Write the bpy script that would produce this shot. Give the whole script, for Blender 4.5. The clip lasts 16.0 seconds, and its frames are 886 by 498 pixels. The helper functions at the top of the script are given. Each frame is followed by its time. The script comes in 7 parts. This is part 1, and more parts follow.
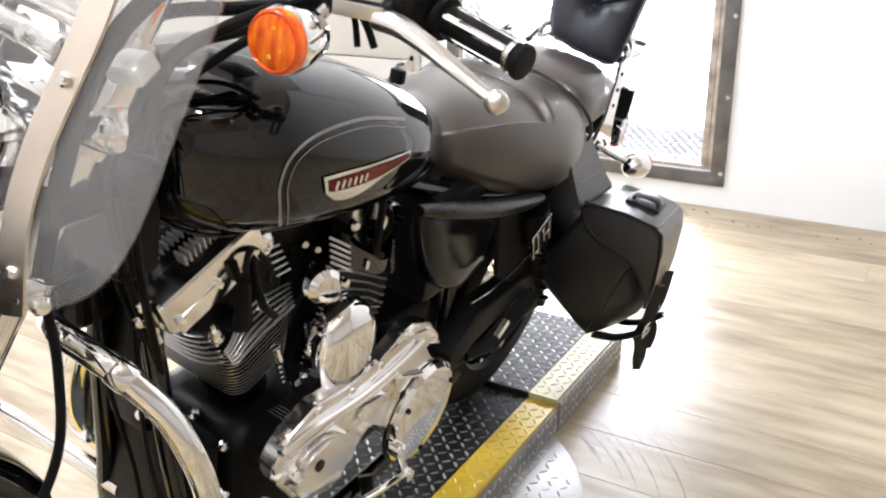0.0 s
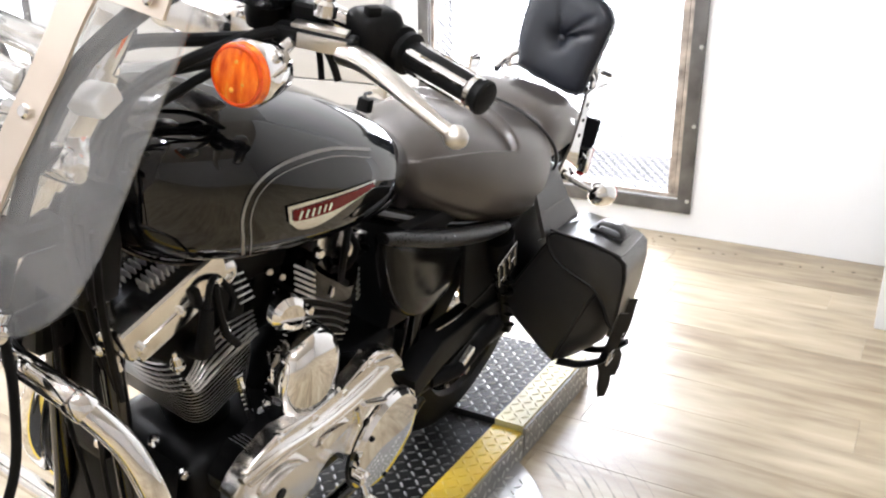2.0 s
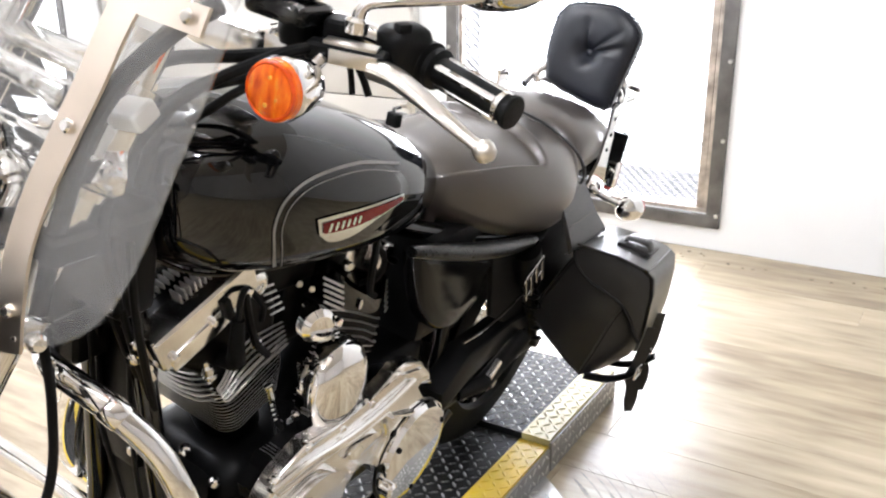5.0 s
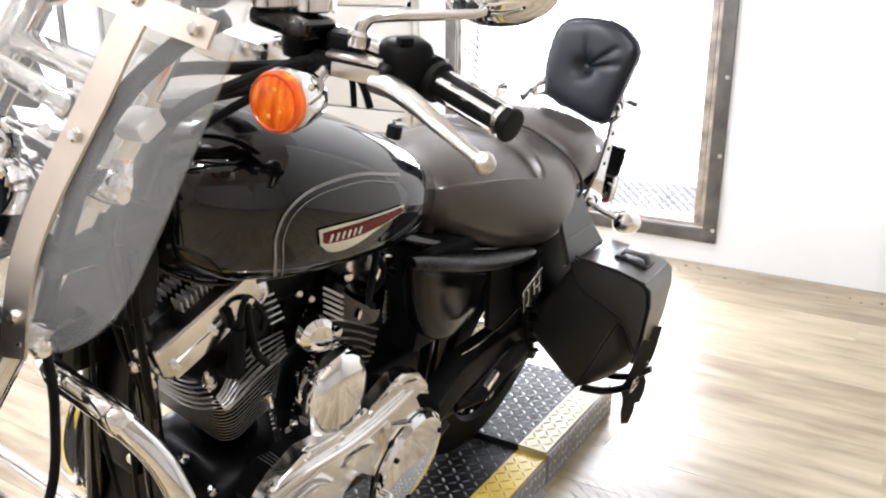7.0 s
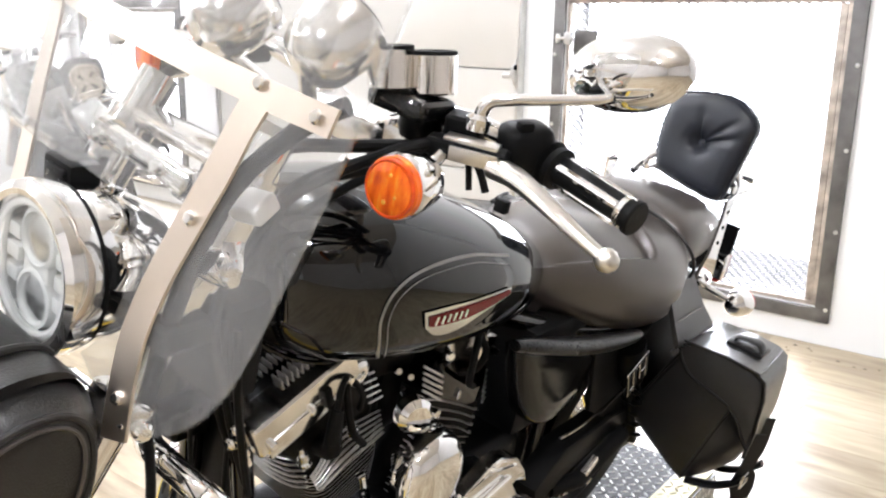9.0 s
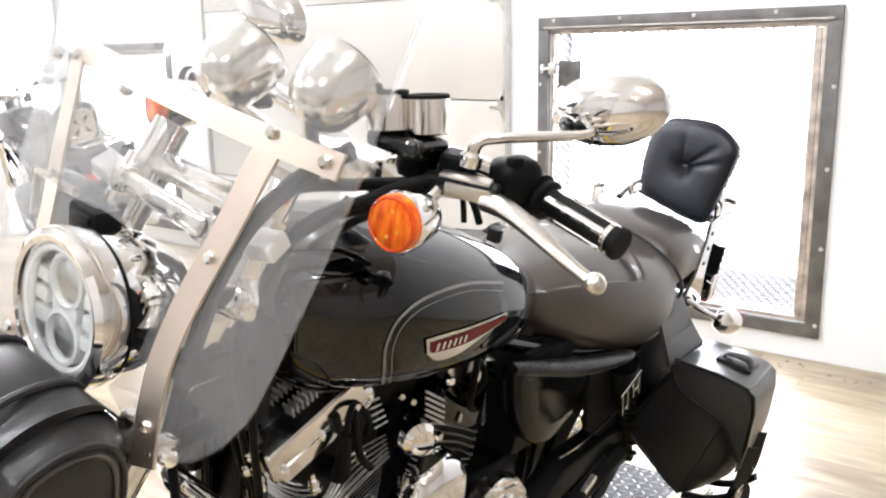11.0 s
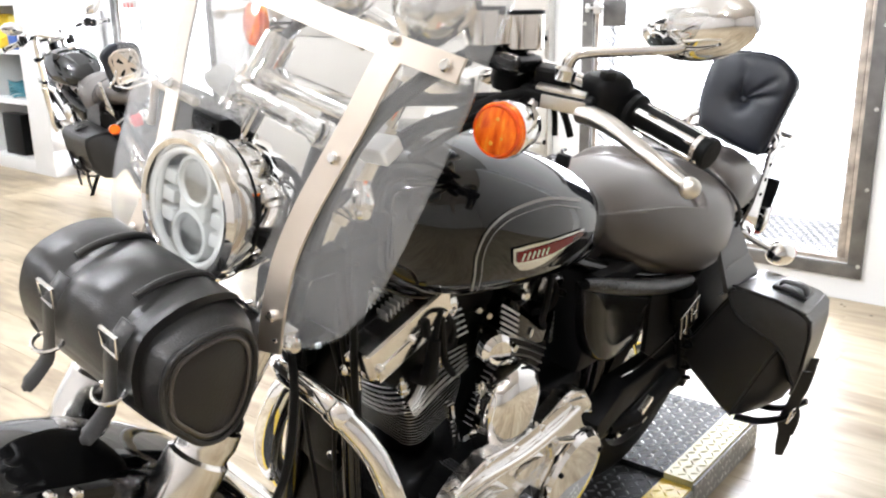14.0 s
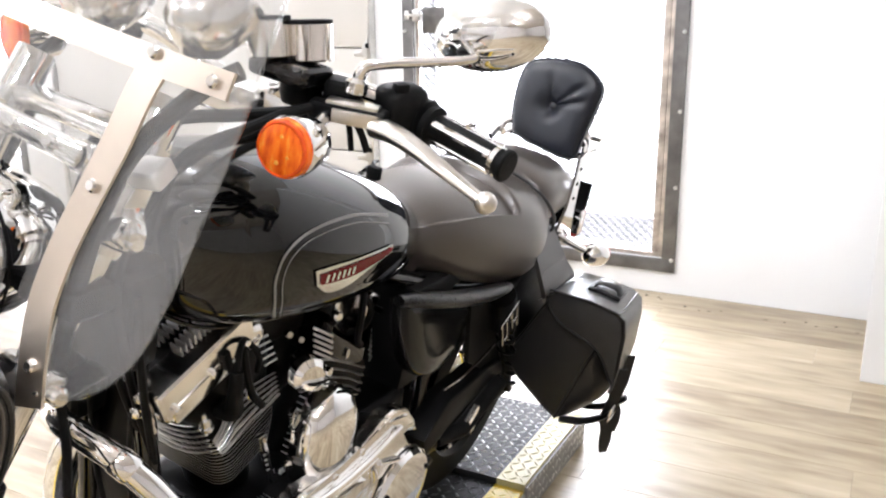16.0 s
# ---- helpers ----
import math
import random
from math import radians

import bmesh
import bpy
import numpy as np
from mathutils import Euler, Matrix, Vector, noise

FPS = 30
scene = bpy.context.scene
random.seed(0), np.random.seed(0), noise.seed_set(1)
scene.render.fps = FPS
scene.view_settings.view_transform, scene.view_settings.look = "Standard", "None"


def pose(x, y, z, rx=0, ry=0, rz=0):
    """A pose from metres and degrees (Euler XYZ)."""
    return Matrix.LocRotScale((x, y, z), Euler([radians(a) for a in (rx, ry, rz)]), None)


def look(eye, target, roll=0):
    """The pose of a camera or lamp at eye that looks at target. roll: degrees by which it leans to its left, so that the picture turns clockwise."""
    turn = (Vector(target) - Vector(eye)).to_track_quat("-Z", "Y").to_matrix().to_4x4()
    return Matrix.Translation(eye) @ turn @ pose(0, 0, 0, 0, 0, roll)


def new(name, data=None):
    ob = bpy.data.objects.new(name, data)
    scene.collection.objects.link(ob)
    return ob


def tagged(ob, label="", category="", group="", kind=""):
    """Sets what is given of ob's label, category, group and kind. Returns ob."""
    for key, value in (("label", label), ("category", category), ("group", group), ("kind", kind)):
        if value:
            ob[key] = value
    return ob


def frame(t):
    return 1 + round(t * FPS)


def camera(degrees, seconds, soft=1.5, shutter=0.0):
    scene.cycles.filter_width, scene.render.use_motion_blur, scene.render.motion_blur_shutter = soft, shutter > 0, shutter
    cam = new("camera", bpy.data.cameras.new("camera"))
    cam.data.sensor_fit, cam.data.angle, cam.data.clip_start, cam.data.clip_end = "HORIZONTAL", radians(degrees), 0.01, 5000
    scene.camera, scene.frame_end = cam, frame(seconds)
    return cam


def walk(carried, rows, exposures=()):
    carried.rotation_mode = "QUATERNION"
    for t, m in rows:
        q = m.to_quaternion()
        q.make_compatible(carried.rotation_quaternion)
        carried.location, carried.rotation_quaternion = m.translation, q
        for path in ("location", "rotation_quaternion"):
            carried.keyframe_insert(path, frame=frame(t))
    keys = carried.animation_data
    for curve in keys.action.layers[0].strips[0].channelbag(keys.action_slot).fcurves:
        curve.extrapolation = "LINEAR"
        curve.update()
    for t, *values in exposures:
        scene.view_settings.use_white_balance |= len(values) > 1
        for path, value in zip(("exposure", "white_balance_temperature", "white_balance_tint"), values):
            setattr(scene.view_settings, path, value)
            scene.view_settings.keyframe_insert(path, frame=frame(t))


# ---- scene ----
# camera and its walk
EXPO, KELVIN = 0.40, 5990
cam = camera(54.0, 16.0, soft=2.2)
PATH = [
    (0.0, 0.9927, 0.9628, 1.1881, 68.817, 1.264, 121.127),
    (0.5, 0.9910, 0.9667, 1.1886, 68.993, 1.176, 120.177),
    (1.0, 0.9892, 0.9672, 1.1967, 70.116, 0.507, 119.876),
    (1.5, 0.9915, 0.9687, 1.1976, 69.971, 0.080, 120.169),
    (2.0, 0.9927, 0.9764, 1.2001, 70.266, 0.169, 119.593),
    (2.5, 0.9898, 0.9684, 1.1999, 70.421, 0.106, 120.485),
    (3.0, 0.9967, 0.9662, 1.2010, 70.714, -0.294, 120.485),
    (3.5, 1.0055, 0.9702, 1.2002, 70.546, 0.651, 120.137),
    (4.0, 1.0051, 0.9721, 1.1992, 69.629, 1.007, 120.646),
    (4.5, 1.0018, 0.9768, 1.2010, 70.622, 0.703, 121.303),
    (7.0, 1.0138, 0.9851, 1.2032, 72.079, 0.065, 121.315),
    (7.5, 1.0164, 0.9812, 1.1988, 71.609, 0.077, 122.508),
    (8.0, 1.0057, 0.9797, 1.2000, 72.370, -0.262, 122.224),
    (8.5, 0.9917, 0.9692, 1.2057, 73.517, -0.649, 122.980),
    (9.0, 0.9849, 0.9409, 1.2269, 75.570, -0.886, 127.894),
    (9.2, 0.9904, 0.9323, 1.2346, 76.489, -0.263, 129.808),
    (11.3, 1.0360, 0.9734, 1.2420, 77.518, 0.976, 126.725),
    (11.5, 1.0334, 0.9723, 1.2395, 77.016, 0.766, 126.711),
    (12.0, 1.0300, 0.9657, 1.2346, 76.083, 0.851, 127.216),
    (12.5, 1.0793, 0.9279, 1.2292, 74.417, 1.646, 133.995),
    (13.0, 1.1340, 0.9305, 1.2306, 75.797, 1.595, 134.434),
    (13.5, 1.1487, 0.9381, 1.2348, 76.489, 0.711, 133.026),
    (14.0, 1.1311, 0.9484, 1.2119, 74.181, 0.867, 128.739),
    (14.5, 1.1064, 0.9533, 1.2057, 73.579, 1.558, 126.213),
    (15.0, 1.0885, 0.9583, 1.2064, 73.268, 1.474, 124.251),
    (15.5, 1.0833, 0.9568, 1.2092, 73.736, 0.856, 120.937),
    (16.0, 1.0615, 0.9562, 1.2138, 74.435, 0.707, 117.886),
]
walk(cam, [(t, pose(*p)) for t, *p in PATH], exposures=[(0.0, EXPO, KELVIN, 14), (11.5, EXPO, KELVIN, 14), (13.3, EXPO, KELVIN, 12), (15.0, EXPO, KELVIN, 14), (16.0, EXPO, KELVIN, 15)])

# world, sun and lamps
DECK = 0.085
LEAN_DEG = 13.5
ROOM_H = 3.2
LAMP_WATTS = 52
world = bpy.data.worlds.new("world")
scene.world = world
world.use_nodes = True
wn = world.node_tree.nodes
sky = wn.new("ShaderNodeTexSky")
sky.sky_type, sky.sun_disc = "NISHITA", False
sky.sun_elevation, sky.sun_rotation = radians(48), radians(60)
world.node_tree.links.new(sky.outputs[0], wn["Background"].inputs[0])
wn["Background"].inputs[1].default_value = 0.15
sun = new("sun", bpy.data.lights.new("sun", "SUN"))
sun.data.energy, sun.data.angle, sun.data.color = 1.0, radians(10), (1, 0.97, 0.92)
sun.matrix_world = look((-6, -2, 6), (0, 0, 0))


def area_lamp(name, m, sx, sy, watts, color=(1, 1, 1)):
    ob = new(name, bpy.data.lights.new(name, "AREA"))
    ob.data.shape, ob.data.size, ob.data.size_y = "RECTANGLE", sx, sy
    ob.data.energy, ob.data.color = watts, color
    ob.matrix_world = m
    return ob


# daylight that enters by the two meshed windows of the back wall
area_lamp("window_daylight", look((-2.76, -0.51, 0.84), (0, -0.51, 0.66)), 1.17, 0.88, 52, (1, 1, 1))
area_lamp("window_daylight", look((-2.76, -4.575, 0.80), (0, -4.575, 0.62)), 1.09, 0.90, 60, (1, 1, 1))


# ---- materials ----
def material(name):
    m = bpy.data.materials.new(name)
    m.use_nodes = True
    nt = m.node_tree
    return m, nt.nodes, nt.links, nt.nodes["Principled BSDF"]


def ramp(nodes, stops):
    r = nodes.new("ShaderNodeValToRGB")
    while len(r.color_ramp.elements) < len(stops):
        r.color_ramp.elements.new(0.5)
    for e, (p, c) in zip(r.color_ramp.elements, stops):
        e.position, e.color = p, (*c, 1)
    return r


def simple(name, color, rough, metal=0.0, vary=0.15, scale=18.0, bump=0.0, bump_scale=120.0, coat=0.0, spec=0.5, rvary=0.12):
    """A surface with two scales of change: broad tone and fine grain."""
    m, n, l, b = material(name)
    co = n.new("ShaderNodeTexCoord")
    broad, fine = n.new("ShaderNodeTexNoise"), n.new("ShaderNodeTexNoise")
    broad.inputs["Scale"].default_value, broad.inputs["Detail"].default_value = scale, 6
    fine.inputs["Scale"].default_value, fine.inputs["Detail"].default_value = bump_scale, 4
    for t in (broad, fine):
        l.new(co.outputs["Object"], t.inputs["Vector"])
    lo, hi = [c * (1 - vary) for c in color], [min(1, c * (1 + vary)) for c in color]
    r = ramp(n, [(0.3, lo), (0.7, hi)])
    l.new(broad.outputs["Fac"], r.inputs["Fac"])
    l.new(r.outputs["Color"], b.inputs["Base Color"])
    mr = n.new("ShaderNodeMapRange")
    mr.inputs["To Min"].default_value, mr.inputs["To Max"].default_value = max(0.02, rough - rvary * rough), min(1, rough + rvary * rough)
    l.new(fine.outputs["Fac"], mr.inputs["Value"])
    l.new(mr.outputs["Result"], b.inputs["Roughness"])
    b.inputs["Metallic"].default_value = metal
    b.inputs["Specular IOR Level"].default_value = spec
    b.inputs["Coat Weight"].default_value = coat
    b.inputs["Coat Roughness"].default_value = 0.03
    if bump:
        bp = n.new("ShaderNodeBump")
        bp.inputs["Strength"].default_value, bp.inputs["Distance"].default_value = bump, 0.002
        l.new(fine.outputs["Fac"], bp.inputs["Height"])
        l.new(bp.outputs["Normal"], b.inputs["Normal"])
    return m


def leather(name, color, rough, spec=0.3, relief=0.2, vary=0.32, coat=0.0):
    m, n, l, b = material(name)
    b.inputs["Coat Weight"].default_value, b.inputs["Coat Roughness"].default_value = coat, 0.24
    b.inputs["Coat Tint"].default_value = (1.0, 0.96, 0.92, 1)
    co = n.new("ShaderNodeTexCoord")
    vor, noi = n.new("ShaderNodeTexVoronoi"), n.new("ShaderNodeTexNoise")
    vor.inputs["Scale"].default_value = 520
    noi.inputs["Scale"].default_value, noi.inputs["Detail"].default_value = 14, 8
    l.new(co.outputs["Object"], vor.inputs["Vector"])
    l.new(co.outputs["Object"], noi.inputs["Vector"])
    r = ramp(n, [(0.25, [c * (1 - vary) for c in color]), (0.75, [c * (1 + vary) for c in color])])
    l.new(noi.outputs["Fac"], r.inputs["Fac"])
    l.new(r.outputs["Color"], b.inputs["Base Color"])
    mr = n.new("ShaderNodeMapRange")
    mr.inputs["To Min"].default_value, mr.inputs["To Max"].default_value = rough - 0.3 * relief, rough + 0.4 * relief
    l.new(noi.outputs["Fac"], mr.inputs["Value"])
    l.new(mr.outputs["Result"], b.inputs["Roughness"])
    add = n.new("ShaderNodeMath")
    add.operation = "MULTIPLY_ADD"
    add.inputs[1].default_value = 1.2
    l.new(noi.outputs["Fac"], add.inputs[0])
    l.new(vor.outputs["Distance"], add.inputs[2])
    bp = n.new("ShaderNodeBump")
    b.inputs["Specular IOR Level"].default_value = spec
    bp.inputs["Strength"].default_value, bp.inputs["Distance"].default_value = relief, 0.002
    l.new(add.outputs[0], bp.inputs["Height"])
    l.new(bp.outputs["Normal"], b.inputs["Normal"])
    return m


def clear_sheet(name, tint, gloss_rough=0.03, haze=0.06):
    """Thin clear plastic: light goes straight through, the surface mirrors by Fresnel, a patchy white haze stands in
    for glare and bloom.
    """
    m, n, l, b = material(name)
    out = n["Material Output"]
    n.remove(b)
    tr, gl, di = n.new("ShaderNodeBsdfTransparent"), n.new("ShaderNodeBsdfGlossy"), n.new("ShaderNodeBsdfDiffuse")
    tr.inputs[0].default_value, gl.inputs["Roughness"].default_value = (*tint, 1), gloss_rough
    di.inputs[0].default_value = (0.8, 0.8, 0.8, 1)
    lw, pw, fr = n.new("ShaderNodeLayerWeight"), n.new("ShaderNodeMath"), n.new("ShaderNodeMath")
    mx, mx2 = n.new("ShaderNodeMixShader"), n.new("ShaderNodeMixShader")
    lw.inputs["Blend"].default_value = 0.5
    pw.operation, fr.operation = "POWER", "MULTIPLY_ADD"
    pw.inputs[1].default_value, fr.inputs[1].default_value, fr.inputs[2].default_value = 4.0, 0.85, 0.035
    l.new(lw.outputs["Facing"], pw.inputs[0])
    l.new(pw.outputs[0], fr.inputs[0])
    co, veil = n.new("ShaderNodeTexCoord"), n.new("ShaderNodeTexNoise")
    veil.inputs["Scale"].default_value, veil.inputs["Detail"].default_value = 9, 8
    l.new(co.outputs["Object"], veil.inputs["Vector"])
    mr = n.new("ShaderNodeMapRange")
    mr.inputs["To Min"].default_value, mr.inputs["To Max"].default_value = haze * 0.4, haze * 1.6
    l.new(veil.outputs["Fac"], mr.inputs["Value"])
    l.new(mr.outputs["Result"], mx.inputs[0])
    l.new(tr.outputs[0], mx.inputs[1])
    l.new(di.outputs[0], mx.inputs[2])
    l.new(fr.outputs[0], mx2.inputs[0])
    l.new(mx.outputs[0], mx2.inputs[1])
    l.new(gl.outputs[0], mx2.inputs[2])
    l.new(mx2.outputs[0], out.inputs[0])
    return m


def glow(name, color, strength):
    m, n, l, b = material(name)
    b.inputs["Base Color"].default_value = (*color, 1)
    b.inputs["Emission Color"].default_value = (*color, 1)
    b.inputs["Emission Strength"].default_value = strength
    return m


def plank_material():
    m, n, l, b = material("oak_vinyl_plank")
    co, mp = n.new("ShaderNodeTexCoord"), n.new("ShaderNodeMapping")
    info = n.new("ShaderNodeObjectInfo")
    mp.inputs["Scale"].default_value = (11, 1.9, 11)
    l.new(co.outputs["Object"], mp.inputs["Vector"])
    off = n.new("ShaderNodeVectorMath")
    off.operation = "MULTIPLY_ADD"
    off.inputs[1].default_value = (37, 53, 11)
    l.new(info.outputs["Random"], off.inputs[0])
    l.new(mp.outputs[0], off.inputs[2])
    grain, broad = n.new("ShaderNodeTexNoise"), n.new("ShaderNodeTexNoise")
    grain.inputs["Scale"].default_value, grain.inputs["Detail"].default_value = 2.2, 9
    broad.inputs["Scale"].default_value, broad.inputs["Detail"].default_value = 0.9, 4
    l.new(off.outputs[0], grain.inputs["Vector"])
    l.new(off.outputs[0], broad.inputs["Vector"])
    r = ramp(n, [(0.26, (0.15, 0.103, 0.056)), (0.42, (0.265, 0.207, 0.128)), (0.54, (0.372, 0.306, 0.202)), (0.74, (0.50, 0.432, 0.310))])
    mixf = n.new("ShaderNodeMath")
    mixf.operation = "MULTIPLY_ADD"
    mixf.inputs[1].default_value = 0.45
    l.new(broad.outputs["Fac"], mixf.inputs[0])
    sc = n.new("ShaderNodeMath")
    sc.operation = "MULTIPLY_ADD"
    sc.inputs[1].default_value, sc.inputs[2].default_value = 0.62, -0.09
    l.new(grain.outputs["Fac"], sc.inputs[0])
    tone = n.new("ShaderNodeMath")
    tone.operation = "MULTIPLY_ADD"
    tone.inputs[1].default_value = 0.15
    l.new(info.outputs["Random"], tone.inputs[0])
    l.new(sc.outputs[0], tone.inputs[2])
    l.new(tone.outputs[0], mixf.inputs[2])
    l.new(mixf.outputs[0], r.inputs["Fac"])
    l.new(r.outputs["Color"], b.inputs["Base Color"])
    mr = n.new("ShaderNodeMapRange")
    mr.inputs["To Min"].default_value, mr.inputs["To Max"].default_value = 0.25, 0.48
    l.new(grain.outputs["Fac"], mr.inputs["Value"])
    l.new(mr.outputs["Result"], b.inputs["Roughness"])
    bp = n.new("ShaderNodeBump")
    b.inputs["Specular IOR Level"].default_value = 0.75
    bp.inputs["Strength"].default_value, bp.inputs["Distance"].default_value = 0.12, 0.002
    l.new(grain.outputs["Fac"], bp.inputs["Height"])
    l.new(bp.outputs["Normal"], b.inputs["Normal"])
    return m


def amber_material():
    """Moulded amber plastic with upright prisms."""
    m, n, l, b = material("amber_lens")
    co, mp, noi = n.new("ShaderNodeTexCoord"), n.new("ShaderNodeMapping"), n.new("ShaderNodeTexNoise")
    mp.inputs["Scale"].default_value = (1, 1, 0.32)
    noi.inputs["Scale"].default_value, noi.inputs["Detail"].default_value = 120, 3
    l.new(co.outputs["Object"], mp.inputs["Vector"])
    l.new(mp.outputs[0], noi.inputs["Vector"])
    r = ramp(n, [(0.32, (0.72, 0.075, 0.001)), (0.46, (0.92, 0.15, 0.002)), (0.60, (1.0, 0.21, 0.003)), (0.72, (1.0, 0.36, 0.02))])
    l.new(noi.outputs["Fac"], r.inputs["Fac"])
    l.new(r.outputs["Color"], b.inputs["Base Color"])
    b.inputs["Roughness"].default_value = 0.06
    bp = n.new("ShaderNodeBump")
    bp.inputs["Strength"].default_value, bp.inputs["Distance"].default_value = 0.35, 0.002
    l.new(noi.outputs["Fac"], bp.inputs["Height"])
    l.new(bp.outputs["Normal"], b.inputs["Normal"])
    return m


WHITE_WALL = simple("white_wall_paint", (0.79, 0.80, 0.80), 0.55, vary=0.03, scale=1.5, bump=0.12, bump_scale=260)
# Unseen east and north walls, toned for what tank and chrome mirror.
GREY_WALL = simple("unseen_wall_grey", (0.60, 0.58, 0.555), 0.6, vary=0.06, scale=1.5, bump=0.12, bump_scale=260)
NORTH_WALL = simple("unseen_wall_taupe", (0.50, 0.48, 0.455), 0.6, vary=0.06, scale=1.5, bump=0.12, bump_scale=260)
GREY_DOOR = simple("pale_grey_door_paint", (0.52, 0.505, 0.465), 0.4, vary=0.04, scale=2.0, bump=0.05)
CEIL = simple("ceiling_white", (0.8, 0.8, 0.79), 0.8, vary=0.03, scale=1.2, bump=0.1)
CEIL_WARM = simple("ceiling_warm_white", (0.70, 0.66, 0.60), 0.8, vary=0.1, scale=1.2, bump=0.1)
SUBFLOOR = simple("plank_joint", (0.30, 0.25, 0.18), 0.7)
PLANK = plank_material()
STEEL_FRAME = simple("dark_weathered_steel", (0.13, 0.125, 0.12), 0.5, metal=0.6, vary=0.35, scale=9, bump=0.25, bump_scale=90)
LEAF_STEEL = simple("worn_leaf_steel", (0.40, 0.35, 0.30), 0.5, metal=0.3, vary=0.5, scale=14, bump=0.3)
MESH_STEEL = simple("grey_mesh_steel", (0.12, 0.12, 0.12), 0.5, metal=0.5, vary=0.2)
BOLT = simple("zinc_bolt", (0.62, 0.62, 0.6), 0.3, metal=1.0)
PAINT = simple("gloss_black_paint", (0.003, 0.003, 0.003), 0.03, vary=0.3, spec=0.60, rvary=0.3)
# Side cover black: specular cut to stand in for dark surroundings it should mirror.
SIDE_PAINT = simple("dimmed_black_paint", (0.004, 0.004, 0.004), 0.12, vary=0.3, spec=0.15, rvary=0.4, bump=0.1, bump_scale=40)
BLACK_METAL = simple("satin_black_powder_coat", (0.0035, 0.0035, 0.0035), 0.34, vary=0.3, bump=0.15, bump_scale=400, spec=0.09)
BLACK_PLASTIC = simple("black_plastic", (0.006, 0.006, 0.006), 0.40, vary=0.25, bump=0.1, bump_scale=300, spec=0.11)
# Specular held down so the rail mirrors less of the pale room.
RAIL_BLACK = simple("muted_satin_black", (0.006, 0.006, 0.006), 0.28, vary=0.3, bump=0.1, bump_scale=300, spec=0.26)
LAMP_WHITE = simple("white_lamp_plastic", (0.90, 0.90, 0.88), 0.15, vary=0.05, spec=0.6)
CUP_STEEL = simple("brushed_cup_steel", (0.94, 0.90, 0.85), 0.13, metal=1.0, vary=0.03, rvary=0.05)
RUBBER = simple("black_rubber", (0.0045, 0.0045, 0.0045), 0.60, spec=0.16, vary=0.25, bump=0.2, bump_scale=220)
CHROME = simple("chrome", (0.93, 0.925, 0.92), 0.04, metal=1.0, vary=0.02, rvary=0.5)
POLISHED = simple("polished_alloy", (0.92, 0.91, 0.90), 0.16, metal=1.0, vary=0.05, rvary=0.4)
COVER_ALLOY = simple("polished_cover_alloy", (0.93, 0.915, 0.89), 0.17, metal=1.0, vary=0.04, rvary=0.4)
FIN_EDGE = simple("machined_fin_edge", (0.82, 0.81, 0.79), 0.33, metal=0.8, vary=0.06)
SATIN = simple("satin_stainless_strap", (0.66, 0.585, 0.50), 0.36, metal=1.0, vary=0.05)
LEVER = simple("silver_lever", (0.72, 0.69, 0.64), 0.3, metal=1.0, vary=0.05)
SEAT_LEATHER = leather("seat_vinyl", (0.040, 0.033, 0.029), 0.34, 0.85, 0.02, 0.07, 0.45)
BAG_LEATHER = leather("bag_leather", (0.0145, 0.0138, 0.0132), 0.31, 0.50, 0.14)
PIPING = simple("black_leather_edge", (0.004, 0.004, 0.004), 0.4, vary=0.3, bump=0.2, bump_scale=300, spec=0.3)
PAD_LEATHER = leather("backrest_vinyl", (0.012, 0.014, 0.020), 0.30, 0.4, 0.12)
AMBER = amber_material()
AMBER_RIM = simple("dark_amber_rim", (0.80, 0.085, 0.002), 0.05, vary=0.3, scale=60)
LENS_SPOT = simple("bright_amber_spot", (1.0, 0.42, 0.04), 0.08, vary=0.2, scale=90)
REDLENS = simple("red_lens", (0.55, 0.02, 0.02), 0.15, vary=0.1, coat=1.0)
# haze: whiteness mixed in for glare and bloom on the sheet
CLEAR = clear_sheet("clear_acrylic", (0.95, 0.953, 0.95), haze=0.085)
LENS_GLASS = clear_sheet("lamp_glass", (0.97, 0.98, 0.98), haze=0.012)
PLATE_BLACK = simple("black_tread_plate_paint", (0.011, 0.011, 0.011), 0.55, vary=0.4, scale=7, bump=0.2, spec=0.2)
PLATE_YELLOW = simple("yellow_tread_plate_paint", (0.62, 0.43, 0.025), 0.35, vary=0.15, scale=8, bump=0.2)
# Rear stripe's paler yellow: wear, plus window glare put into the colour.
PLATE_PALE = simple("worn_glare_yellow_plate", (0.50, 0.44, 0.20), 0.42, vary=0.15, scale=8, bump=0.2)
PLATE_BARE = simple("bare_tread_plate", (0.30, 0.30, 0.295), 0.40, metal=0.6, vary=0.12, scale=9, bump=0.2)
LUG_DARK = simple("dark_lug", (0.12, 0.12, 0.12), 0.3, metal=0.4, vary=0.4)
# Bright worn metal; on the rear deck it also paints in the window glare.
LUG_BRIGHT = simple("worn_glare_lug", (0.66, 0.66, 0.65), 0.3, metal=0.85, vary=0.3)
PINSTRIPE = simple("silver_pinstripe", (0.24, 0.235, 0.225), 0.35, vary=0.05)
BADGE_RED = simple("badge_red", (0.13, 0.005, 0.007), 0.25, vary=0.1, spec=0.3)
BADGE_SILVER = simple("badge_silver", (0.75, 0.74, 0.72), 0.2, metal=0.9, vary=0.05)
DAYLIGHT = glow("daylight_backdrop", (1.0, 1.0, 1.0), 3.5)
CONCRETE = simple("pale_concrete", (0.45, 0.44, 0.42), 0.85, vary=0.15, scale=3, bump=0.3)
